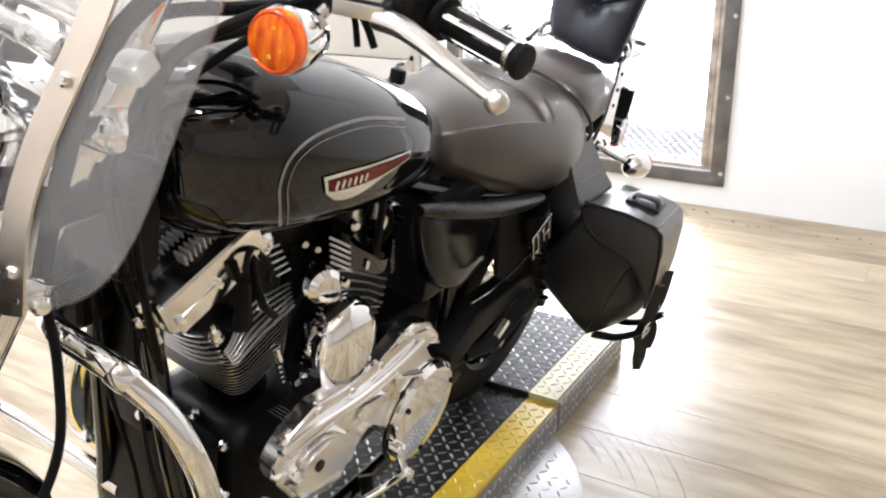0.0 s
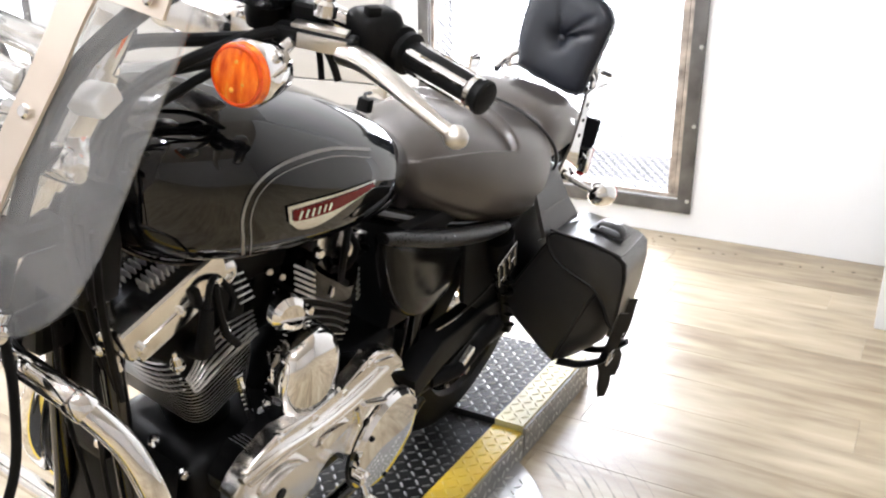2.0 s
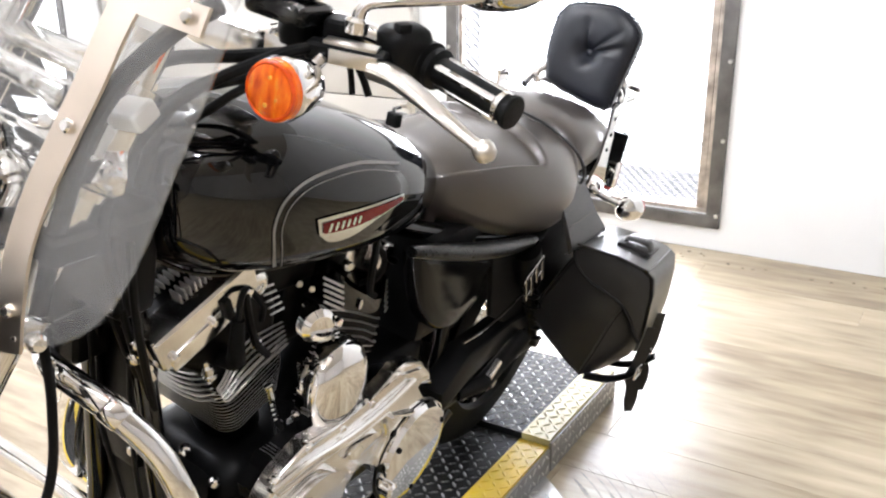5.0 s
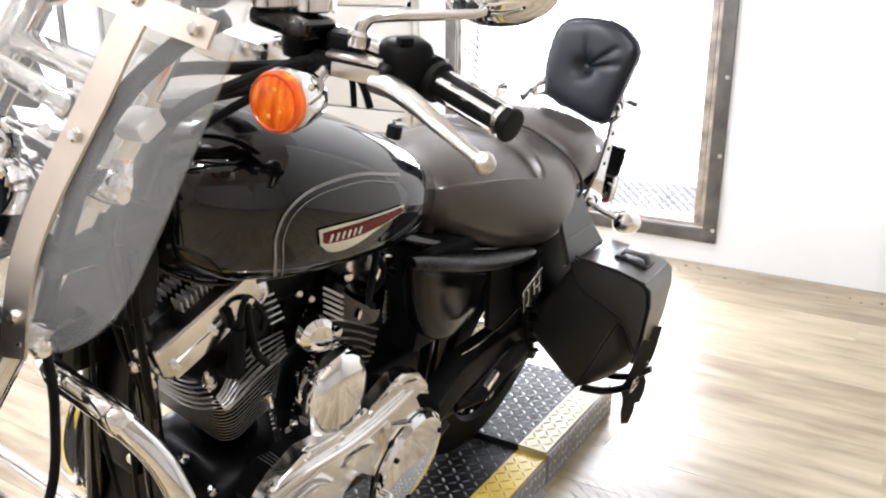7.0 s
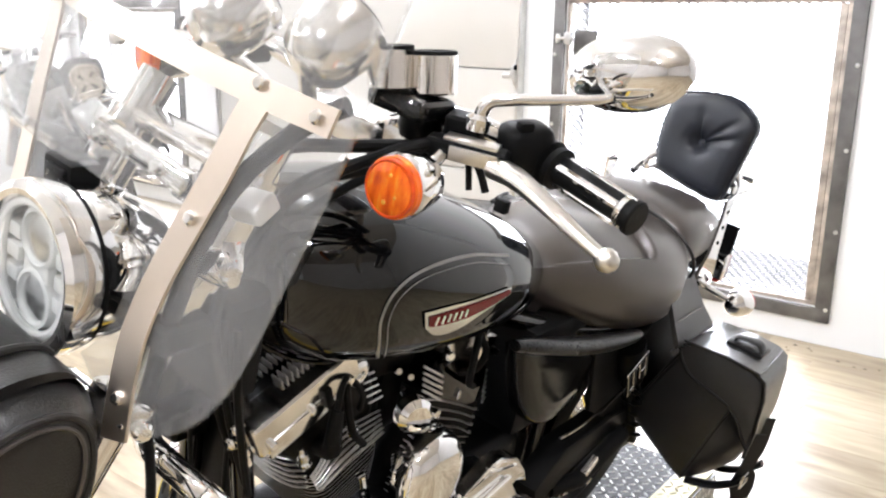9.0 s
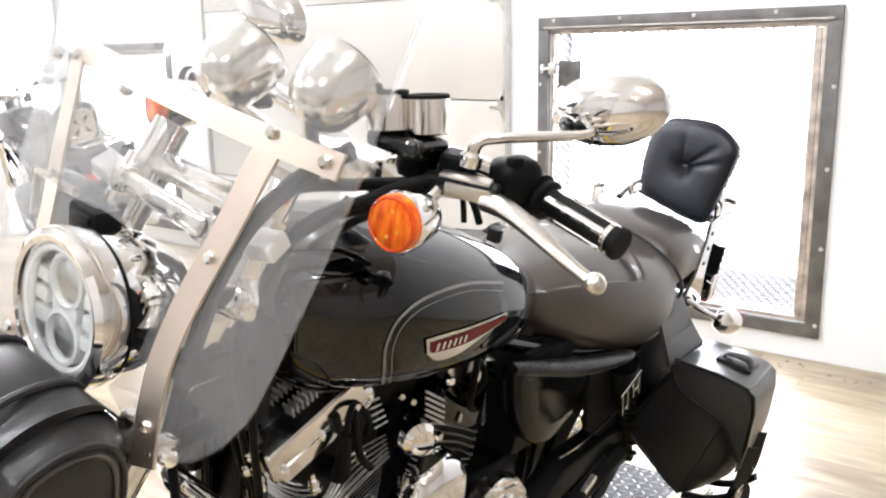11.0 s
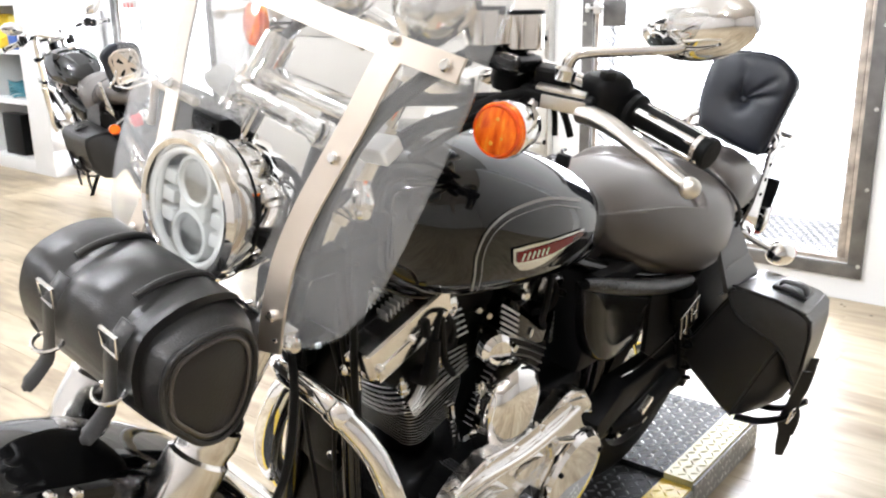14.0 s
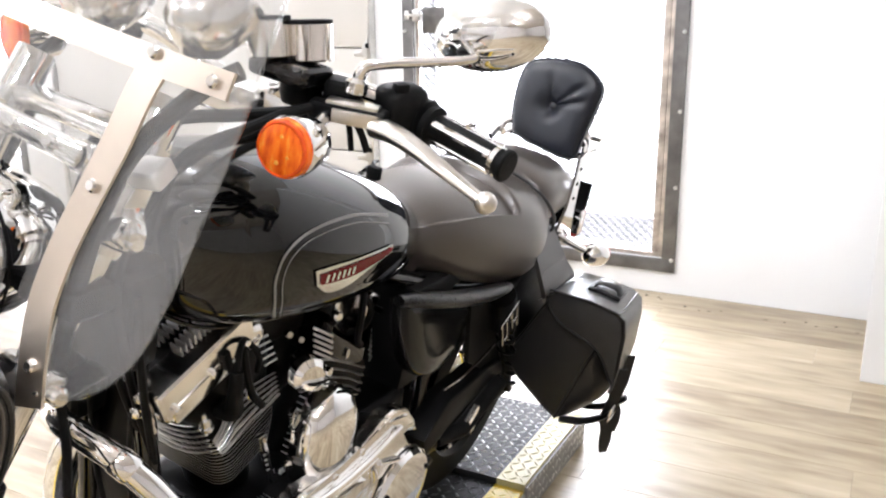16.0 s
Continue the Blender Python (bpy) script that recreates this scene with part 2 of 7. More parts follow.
LAMP_GLOW = glow("ceiling_lamp_glow", (1.0, 0.97, 0.92), 130.0)


# ---- mesh helpers ----
def link(name, bm, mat, parent=None, label="", smooth=35, mats=()):
    me = bpy.data.meshes.new(name)
    bmesh.ops.recalc_face_normals(bm, faces=bm.faces[:])
    for e in bm.edges:
        if len(e.link_faces) == 2 and e.calc_face_angle(0) > radians(smooth):
            e.smooth = False
    for f in bm.faces:
        f.smooth = True
    bm.to_mesh(me)
    bm.free()
    me.materials.append(mat)
    for m in mats:
        me.materials.append(m)
    ob = new(name, me)
    if parent:
        ob.parent = parent
    if label:
        ob["label"] = label
    return ob


def part(name, bm, mat, parent, label="", smooth=35, mats=()):
    return link(name, bm, mat, parent, label, smooth, mats)


def thing(name, label, category, m=None, group="", kind=""):
    ob = new(name)
    ob.empty_display_size = 0.1
    if m is not None:
        ob.matrix_world = m
    return tagged(ob, label, category, group, kind)


def add_box(bm, c, s, m=None, bevel=0.0, seg=2):
    r = bmesh.ops.create_cube(bm, size=1.0, matrix=(m or Matrix()) @ Matrix.Translation(c) @ Matrix.Diagonal((*s, 1)))
    if bevel:
        es = list({e for v in r["verts"] for e in v.link_edges})
        bmesh.ops.bevel(bm, geom=es, offset=bevel, segments=seg, affect="EDGES", profile=0.6)
    return bm


def box(c, s, m=None, bevel=0.0, seg=2):
    return add_box(bmesh.new(), c, s, m, bevel, seg)


def frame_axes(d):
    d = Vector(d).normalized()
    up = Vector((0, 0, 1)) if abs(d.z) < 0.9 else Vector((1, 0, 0))
    a = d.cross(up).normalized()
    return a, a.cross(d).normalized()


def spline(pts, n=8):
    """Points along a smooth curve through pts (Catmull-Rom)."""
    p = [Vector(q) for q in pts]
    if len(p) < 3:
        return p
    p = [2 * p[0] - p[1]] + p + [2 * p[-1] - p[-2]]
    out = []
    for i in range(1, len(p) - 2):
        for k in range(n):
            t = k / n
            a, b, c, d = p[i - 1:i + 3]
            out.append(0.5 * (2 * b + (c - a) * t + (2 * a - 5 * b + 4 * c - d) * t * t + (3 * b - a - 3 * c + d) * t ** 3))
    return out + [p[-2]]


def add_tube(bm, pts, r, seg=14, caps=True, flat=1.0):
    """A tube along pts; r is one radius or one for each point. flat squeezes it along its second axis."""
    pts = [Vector(q) for q in pts]
    rs = r if isinstance(r, (list, tuple)) else [r] * len(pts)
    if len(rs) != len(pts):
        rs = [rs[0] + (rs[-1] - rs[0]) * i / (len(pts) - 1) for i in range(len(pts))]
    rings, a = [], None
    for i, q in enumerate(pts):
        d = (pts[min(i + 1, len(pts) - 1)] - pts[max(i - 1, 0)]).normalized()
        if a is None:
            a, b = frame_axes(d)
        else:
            a = (a - d * a.dot(d)).normalized()
            b = a.cross(d)
        rings.append([bm.verts.new(q + rs[i] * (a * math.cos(2 * math.pi * k / seg) + flat * b * math.sin(2 * math.pi * k / seg))) for k in range(seg)])
    for u, v in zip(rings, rings[1:]):
        for k in range(seg):
            bm.faces.new((u[k], u[(k + 1) % seg], v[(k + 1) % seg], v[k]))
    if caps:
        bm.faces.new(rings[0][::-1])
        bm.faces.new(rings[-1])
    return bm


def tube(pts, r, seg=14, caps=True, flat=1.0):
    return add_tube(bmesh.new(), pts, r, seg, caps, flat)


def add_lathe(bm, c, axis, prof, seg=32):
    """Turns prof, (distance along axis, radius) pairs, about the axis through c."""
    c, d = Vector(c), Vector(axis).normalized()
    a, b = frame_axes(d)
    rings = []
    for h, r in prof:
        if r < 1e-6:
            rings.append([bm.verts.new(c + d * h)])
        else:
            rings.append([bm.verts.new(c + d * h + r * (a * math.cos(2 * math.pi * k / seg) + b * math.sin(2 * math.pi * k / seg))) for k in range(seg)])
    for u, v in zip(rings, rings[1:]):
        for k in range(seg):
            q = [u[k % len(u)], u[(k + 1) % len(u)], v[(k + 1) % len(v)], v[k % len(v)]]
            q = list(dict.fromkeys(q))
            if len(q) > 2:
                bm.faces.new(q)
    for ring, flip in ((rings[0], True), (rings[-1], False)):
        if len(ring) > 2 and prof[0] != prof[-1]:
            bm.faces.new(ring[::-1] if flip else ring)
    return bm


def lathe(c, axis, prof, seg=32):
    return add_lathe(bmesh.new(), c, axis, prof, seg)


def loft(rings, closed=True, caps=True):
    """A skin over rings of equal point counts."""
    bm = bmesh.new()
    vs = [[bm.verts.new(p) for p in ring] for ring in rings]
    n = len(vs[0])
    for u, v in zip(vs, vs[1:]):
        for k in range(n if closed else n - 1):
            bm.faces.new((u[k], u[(k + 1) % n], v[(k + 1) % n], v[k]))
    if caps:
        bm.faces.new(vs[0][::-1])
        bm.faces.new(vs[-1])
    return bm


def rounded(w, h, r, n=5):
    """Outline of a rounded rectangle w by h, centred."""
    out = []
    r = min(r, w / 2 - 1e-4, h / 2 - 1e-4)
    for cx, cy, a0 in ((w / 2 - r, h / 2 - r, 0), (-w / 2 + r, h / 2 - r, 90), (-w / 2 + r, -h / 2 + r, 180), (w / 2 - r, -h / 2 + r, 270)):
        for k in range(n + 1):
            a = radians(a0 + 90 * k / n)
            out.append((cx + r * math.cos(a), cy + r * math.sin(a)))
    return out


def prism(outline, m, depth, bevel=0.0, seg=2):
    """An outline in the plane z = 0, raised by depth along z and placed by m."""
    bm = bmesh.new()
    lo = [bm.verts.new(m @ Vector((x, y, 0))) for x, y in outline]
    hi = [bm.verts.new(m @ Vector((x, y, depth))) for x, y in outline]
    n = len(lo)
    for k in range(n):
        bm.faces.new((lo[k], lo[(k + 1) % n], hi[(k + 1) % n], hi[k]))
    bm.faces.new(lo[::-1])
    top = bm.faces.new(hi)
    if bevel:
        bmesh.ops.bevel(bm, geom=list(top.edges), offset=bevel, segments=seg, affect="EDGES", profile=0.6)
    return bm


def basis(o, ex, ez):
    """The pose with origin o, whose x runs along ex and z along ez."""
    ez = Vector(ez).normalized()
    ex = (Vector(ex) - ez * Vector(ex).dot(ez)).normalized()
    ey = ez.cross(ex)
    return Matrix(((ex.x, ey.x, ez.x, o[0]), (ex.y, ey.y, ez.y, o[1]), (ex.z, ey.z, ez.z, o[2]), (0, 0, 0, 1)))


def bolt_head(bm, c, axis, r=0.006, h=0.005):
    return add_lathe(bm, c, axis, [(-0.004, r), (h * 0.6, r), (h, r * 0.7), (h, 0)], 10)


# ---- the room ----
WX = -2.57          # face of the back wall
X1, Y0, Y1 = 6.5, -8.2, 5.5
WIN = [(-1.112, 0.090, 0.158, 1.348), (-5.12, -4.03, 0.16, 1.30)]  # y0, y1, z0, z1 of the openings


def wall_with_holes(name, x0, x1, ya, yb, za, zb, holes):
    bm = bmesh.new()
    ys = sorted({ya, yb, *[h[0] for h in holes], *[h[1] for h in holes]})
    for a, b in zip(ys, ys[1:]):
        cut = sorted((h[2], h[3]) for h in holes if h[0] <= a and h[1] >= b)
        z = za
        for c, d in cut + [(zb, zb)]:
            if c > z:
                add_box(bm, ((x0 + x1) / 2, (a + b) / 2, (z + c) / 2), (x1 - x0, b - a, c - z))
            z = d
    bmesh.ops.remove_doubles(bm, verts=bm.verts[:], dist=1e-5)
    return tagged(link(name, bm, WHITE_WALL), "smooth white painted wall with two meshed window openings", "wall", kind="structure")


wall_with_holes("wall_west", WX - 0.2, WX, Y0, Y1, 0, ROOM_H, WIN)
for nm, c, s in (("wall_south", ((WX - 0.2 + X1) / 2, Y0 - 0.1, ROOM_H / 2), (X1 - WX + 0.4, 0.2, ROOM_H)),
                 ("wall_north", ((WX - 0.2 + X1) / 2, Y1 + 0.1, ROOM_H / 2), (X1 - WX + 0.4, 0.2, ROOM_H)),
                 ("wall_east", (X1 + 0.1, (Y0 + Y1) / 2, ROOM_H / 2), (0.2, Y1 - Y0, ROOM_H))):
    tagged(link(nm, box(c, s), {"wall_south": WHITE_WALL, "wall_north": NORTH_WALL}.get(nm, GREY_WALL)), "plain smooth pale painted wall", "wall", kind="structure")
# Ceiling split out of view; the warm half is there for tank and gauge reflections.
CEIL_SPLIT_Y = 0.80
tagged(link("ceiling", box(((WX + X1) / 2, (Y0 + CEIL_SPLIT_Y) / 2, ROOM_H + 0.1), (X1 - WX + 0.6, CEIL_SPLIT_Y - Y0 + 0.4, 0.2)), CEIL), "white ceiling", "ceiling", kind="structure")
tagged(link("ceiling_bay", box(((WX + X1) / 2, (CEIL_SPLIT_Y + Y1) / 2 + 0.2, ROOM_H + 0.15), (X1 - WX + 0.6, Y1 - CEIL_SPLIT_Y + 0.4, 0.2)), CEIL_WARM), "unseen warm white ceiling half, toned for reflections", "ceiling", kind="structure")
floor = tagged(link("floor", box(((WX + X1) / 2, (Y0 + Y1) / 2, -0.054), (X1 - WX + 0.6, Y1 - Y0 + 0.4, 0.1)), SUBFLOOR), "pale oak vinyl plank floor", "floor", kind="structure")
tagged(link("backdrop", box((-4.2, -2.5, 1.2), (0.02, 12, 5.5)), DAYLIGHT), "overexposed white daylight outside the windows", "backdrop", kind="structure")
# white boxed-out corner beside the window wall
tagged(link("wall_pier", box(((-1.93 + WX) / 2 + 0.002, (0.92 + Y1) / 2, ROOM_H / 2), (WX * -1 - 1.93 - 0.004, Y1 - 0.92, ROOM_H), bevel=0.004), WHITE_WALL), "white boxed-out wall pier reaching the floor", "wall", kind="structure")

# concrete outside the windows
tagged(link("pavement", box((-3.5, -2.5, -0.12), (1.42, 12, 0.1)), CONCRETE), "sunlit concrete apron outside the windows", "pavement", kind="structure")

# ceiling lamps
for lx in (-1.1, 1.0, 3.4):
    for ly in ((-6.0, -3.4, -0.9, 1.6) if lx > 0 else (-6.0, -3.4, -0.9)):
        lamp = thing("ceiling_lamp", "round white surface-mounted ceiling globe, lit", "ceiling lamp", Matrix.Translation((lx, ly, ROOM_H)), "ceiling globes")
        part("trim_ring", lathe((0, 0, 0), (0, 0, -1), [(0, 0.10), (0.03, 0.10), (0.034, 0.085), (0.034, 0.0)], 24), WHITE_WALL, lamp)
        part("diffuser", lathe((0, 0, -0.034), (0, 0, -1), [(0, 0.075), (0.03, 0.074), (0.055, 0.055), (0.066, 0.025), (0.068, 0)], 24), LAMP_GLOW, lamp, "glowing globe")
        sp = new("globe_light", bpy.data.lights.new("globe_light", "POINT"))
        sp.data.shadow_soft_size, sp.data.energy, sp.data.color = 0.05, LAMP_WATTS, (1, 0.995, 0.985)
        sp.matrix_world = Matrix.Translation((lx, ly, ROOM_H - 0.17))

# ---- turntable platform ----
platform = thing("display_platform", "low black tread-plate platform with yellow edge stripes", "platform")


def plate_section(parent, x0, x1, top, stripe_mat):
    hw = 0.235
    part("deck_plate", box(((x0 + x1) / 2, 0, top / 2 + 0.003), (x1 - x0, 2 * (hw - 0.075), top - 0.006)), PLATE_BLACK, parent, "black painted tread plate")
    for s in (1, -1):
        part("edge_stripe", box(((x0 + x1) / 2, s * (hw - 0.0375), top / 2 + 0.003), (x1 - x0, 0.075, top - 0.006)), stripe_mat, parent, "yellow painted edge stripe")
        part("side_skirt", box(((x0 + x1) / 2, s * (hw + 0.003), top / 2 - 0.003), (x1 - x0, 0.006, top - 0.008)), PLATE_BARE, parent, "bare metal tread-plate skirt")


plate_section(platform, -0.69, 1.5, DECK - 0.012, PLATE_YELLOW)
plate_section(platform, -1.13, -0.698, DECK, PLATE_PALE)
disc = thing("turntable_disc", "round bare-metal tread-plate turntable base on the floor", "turntable")
part("plate", lathe((-0.3, 0, 0), (0, 0, 1), [(0, 0.436), (0.008, 0.436), (0.010, 0.432), (0.010, 0)], 72), PLATE_BARE, disc)

# ---- the motorcycle ----
# Local axes of a motorcycle: x forward, y to the rider's left, z up from the deck.
def mirror_y(p):
    return (p[0], -p[1], p[2])


def section_loft(rows, n=28, power=2.6, flat_bottom=1.0):
    """A body from rows of (x, half width, top, bottom, share of the height that is widest)."""
    rings = []
    for x, w, top, bot, mid in rows:
        zc = bot + (top - bot) * mid
        ring = []
        for k in range(n):
            a = 2 * math.pi * k / n
            c, s = math.cos(a), math.sin(a)
            e = 2 / power
            y = w * math.copysign(abs(c) ** e, c)
            z = zc + (top - zc if s > 0 else (zc - bot) * flat_bottom) * math.copysign(abs(s) ** e, s)
            ring.append((x, y, z))
        rings.append(ring)
    return loft(rings)


def resample(rows, steps=5):
    """Rows of numbers, smoothed in between."""
    a = np.array(rows, float)
    out = []
    for i in range(len(a) - 1):
        p0, p1, p2, p3 = a[max(i - 1, 0)], a[i], a[i + 1], a[min(i + 2, len(a) - 1)]
        for k in range(steps):
            t = k / steps
            out.append(0.5 * (2 * p1 + (p2 - p0) * t + (2 * p0 - 5 * p1 + 4 * p2 - p3) * t * t + (3 * p1 - p0 - 3 * p2 + p3) * t ** 3))
    return out + [a[-1]]


TANK = resample([(0.415, 0.035, 0.955, 0.865, 0.5), (0.40, 0.085, 0.975, 0.835, 0.45), (0.35, 0.128, 0.992, 0.808, 0.42), (0.27, 0.152, 0.998, 0.792, 0.40),
                 (0.18, 0.158, 0.985, 0.778, 0.40), (0.08, 0.152, 0.957, 0.766, 0.42), (-0.02, 0.134, 0.919, 0.758, 0.45), (-0.10, 0.104, 0.882, 0.757, 0.48),
                 (-0.16, 0.060, 0.845, 0.764, 0.5), (-0.195, 0.028, 0.818, 0.775, 0.5)])
TANK_POWER = 2.5


def tank_side(x, z, lift=0.0015):
    """The point of the tank's left flank at x and z."""
    for a, b in zip(TANK, TANK[1:]):
        if b[0] <= x <= a[0]:
            t = (a[0] - x) / max(1e-6, a[0] - b[0])
            _, w, top, bot, mid = a + (b - a) * t
            zc = bot + (top - bot) * mid
            s = (z - zc) / ((top - zc) if z > zc else (zc - bot))
            s = min(0.999, abs(s)) ** (TANK_POWER / 2)
            c = math.sqrt(max(0.0, 1 - s * s)) ** (2 / TANK_POWER)
            return Vector((x, w * c + lift, z + (lift if z > zc else -lift) * s))
    return Vector((x, 0.1, z))


def flank_strip(pts, width, mat, name, parent, label="", lift=0.0015):
    """A flat band laid on the tank's flank along pts (x, z)."""
    line = spline([(x, 0, z) for x, z in pts], 8)
    bm, prev = bmesh.new(), None
    for i, q in enumerate(line):
        d = (line[min(i + 1, len(line) - 1)] - line[max(i - 1, 0)]).normalized()
        nx, nz = -d.z * width / 2, d.x * width / 2
        pair = [bm.verts.new(tank_side(q.x + nx, q.z + nz, lift)), bm.verts.new(tank_side(q.x - nx, q.z - nz, lift))]
        if prev:
            bm.faces.new((prev[0], prev[1], pair[1], pair[0]))
        prev = pair
    return part(name, bm, mat, parent, label)


def flank_patch(lower, upper, mat, name, parent, lift, n=24, m=4, label=""):
    """A patch on the flank between two lines z(x), each a list of (x, z)."""
    lo, hi = spline([(x, 0, z) for x, z in lower], 8), spline([(x, 0, z) for x, z in upper], 8)
    rings = []
    for i in range(n + 1):
        a, b = lo[min(len(lo) - 1, round(i * (len(lo) - 1) / n))], hi[min(len(hi) - 1, round(i * (len(hi) - 1) / n))]
        rings.append([tank_side(*(lambda q: (q.x, q.z))(a.lerp(b, j / m)), lift) for j in range(m + 1)])
    return part(name, loft(rings, closed=False, caps=False), mat, parent, label)


def fin_plate(w, d, t, r):
    """A rounded cooling fin about the origin, black with a bright machined rim."""
    out = rounded(w, d, r, 5)
    bm = bmesh.new()
    lo, hi = [bm.verts.new((x, y, -t / 2)) for x, y in out], [bm.verts.new((x, y, t / 2)) for x, y in out]
    for k in range(len(out)):
        f = bm.faces.new((lo[k], lo[(k + 1) % len(out)], hi[(k + 1) % len(out)], hi[k]))
        f.material_index = 1
    bm.faces.new(lo[::-1])
    bm.faces.new(hi)
    return bm


def dome_panel(outline, ya, yb, crown=0.80):
    """A pressed panel: an outline (x, z) that bulges from ya to yb with a rolled edge."""
    pts = [(p.x, p.z) for p in spline([(x, 0, z) for x, z in outline + outline[:1]], 5)][:-1]
    cx, cz = sum(p[0] for p in pts) / len(pts), sum(p[1] for p in pts) / len(pts)
    rings = []
    for k, t in ((1.0, 0.0), (1.0, 0.35), (0.985, 0.60), (0.955, 0.80), (0.90, 0.92), (crown, 0.97), (0.4, 1.0)):
        rings.append([(cx + (x - cx) * k, ya + (yb - ya) * t, cz + (z - cz) * k) for x, z in pts])
    return loft(rings)


def cylinder_unit(parent, base, tilt, hero=True, fine=True):
    """A finned engine cylinder with its head and chrome rocker cover; tilt in degrees towards the front."""
    m = Matrix.Translation(base) @ Matrix.Rotation(radians(tilt), 4, "Y")
    axis = m.to_3x3() @ Vector((0, 0, 1))
    core = lathe(m @ Vector((0, 0, 0.10)), axis, [(0, 0.045), (0.17, 0.047), (0.17, 0.05), (0.25, 0.05)], 28)
    barrel = part("cylinder", core, BLACK_METAL, parent)
    if fine:
        n, s0, s1 = (14 if hero else 5), 0.200, 0.296
    else:
        n, s0, s1 = (12 if hero else 5), 0.140, 0.252
    for i in range(n):
        s = s0 + (s1 - s0) * i / (n - 1)
        k = min(1.0, 0.93 + 0.012 * i)
        grow = 0.022 * i / (n - 1)
        f = part("cooling_fin", fin_plate((0.112 + grow if fine else 0.130 * k), (0.180 if fine else 0.150) * k, 0.0019, 0.026 if fine else 0.028), BLACK_METAL, barrel, "black fin with bright machined rim", 30, (FIN_EDGE,))
        f.matrix_local = m @ Matrix.Translation((-0.008 - grow * 0.5 if fine else -0.030, -0.015 if fine else 0.0, s))
    if hero and not fine:
        rear_head(barrel)
        return barrel
    # head: flares out towards the rocker box, with curved fins on its faces
    rings = []
    for z, hx, hy, ox in ((0.298, 0.060, 0.068, -0.014), (0.322, 0.064, 0.071, -0.016), (0.350, 0.072, 0.073, -0.014), (0.382, 0.082, 0.070, -0.006), (0.415, 0.086, 0.064, -0.004)):
        rings.append([m @ Vector((x + ox, y, z)) for x, y in rounded(2 * hx, 2 * hy, 0.02, 4)])
    part("cylinder_head", loft(rings), BLACK_METAL, barrel)
    if hero:
        for i in range(6):
            drop = 0.0115 * i
            # flank: the fin sweeps up from the corner and flattens towards the rear
            crv = spline([(0.046 - 0.001 * i, 0.074, 0.312 - drop * 0.55), (0.034, 0.0765, 0.322 - drop * 0.75), (0.012, 0.077, 0.340 - drop * 1.0), (-0.020, 0.0765, 0.344 - drop * 1.05), (-0.054, 0.076, 0.332 - drop * 0.95), (-0.082, 0.072, 0.316 - drop * 0.80)], 5)
            part("head_fin", tube([m @ q for q in crv], 0.0026, 6, True, 0.45), FIN_EDGE, barrel, "bright curved fin edge")
            # front: the fin sags between the corners
            crv = spline([(0.050, 0.070, 0.350 - drop), (0.054, 0.040, 0.330 - drop), (0.056, 0.0, 0.316 - drop * 0.95), (0.054, -0.050, 0.312 - drop * 0.85), (0.050, -0.098, 0.322 - drop * 0.8)], 5)
            part("head_fin", tube([m @ q for q in crv], 0.0026, 6, True, 0.45), FIN_EDGE, barrel, "bright curved fin edge")
        for i in range(5):
            short = [m @ Vector((-0.092 + 0.002 * i, 0.070, 0.334 + 0.0135 * i)), m @ Vector((-0.064 + 0.001 * i, 0.075, 0.350 + 0.0135 * i))]
            part("head_fin", tube(short, 0.0016, 6), FIN_EDGE, barrel, "bright fin edge")
        for px, py, pz in ((0.047, 0.070, 0.338), (-0.026, 0.078, 0.332)):
            bm = lathe(m @ Vector((px, py, pz)), axis, [(0, 0.0095), (0.006, 0.0095), (0.008, 0.0075), (0.020, 0.0072), (0.023, 0.0045), (0.030, 0.004), (0.031, 0)], 12)
            part("head_bolt", bm, CHROME, barrel, "chrome head bolt")
        plug = [m @ Vector(q) for q in ((0.020, 0.074, 0.352), (0.022, 0.096, 0.362), (0.020, 0.104, 0.392), (0.006, 0.102, 0.425))]
        part("spark_plug_cap", tube(spline(plug, 5), [0.015, 0.008], 12), RUBBER, barrel, "black spark plug cap and lead")
        loop = [m @ Vector(q) for q in ((0.006, 0.102, 0.425), (-0.012, 0.096, 0.446), (-0.032, 0.086, 0.436), (-0.044, 0.090, 0.398), (-0.040, 0.085, 0.370))]
        part("plug_lead", tube(spline(loop, 6), 0.0042, 8), RUBBER, barrel, "black rubber lead")
        part("head_boss", lathe(m @ Vector((-0.055, 0.055, 0.415)), m.to_3x3() @ Vector((0, 1, 0)), [(0, 0.018), (0.022, 0.018), (0.026, 0.012), (0.026, 0.006), (0.022, 0.005), (0.022, 0)], 20), POLISHED, barrel, "cast alloy boss")
    # rocker cover: a polished bar with stepped lower flange, and ribbed breather tops
    part("rocker_box", box((0.0, 0.0, 0.424), (0.165, 0.118, 0.03), m, 0.008, 2), BLACK_METAL, barrel, "black lower rocker box")
    cov = bmesh.new()
    add_box(cov, (0.028, 0.064, 0.445), (0.160, 0.044, 0.050), m, 0.008, 3)
    add_box(cov, (0.052, 0.080, 0.426), (0.092, 0.018, 0.026), m, 0.004, 2)
    add_box(cov, (-0.022, 0.074, 0.436), (0.040, 0.022, 0.026), m, 0.005, 2)
    add_box(cov, (-0.022, -0.028, 0.443), (0.105, 0.046, 0.022), m, 0.006, 2)
    rc = part("rocker_cover", cov, COVER_ALLOY, barrel, "polished alloy rocker cover")
    part("cover_gasket", box((0.024, 0.0835, 0.4215), (0.150, 0.006, 0.0035), m, 0.0012, 1), FIN_EDGE, rc, "thin bright gasket edge")
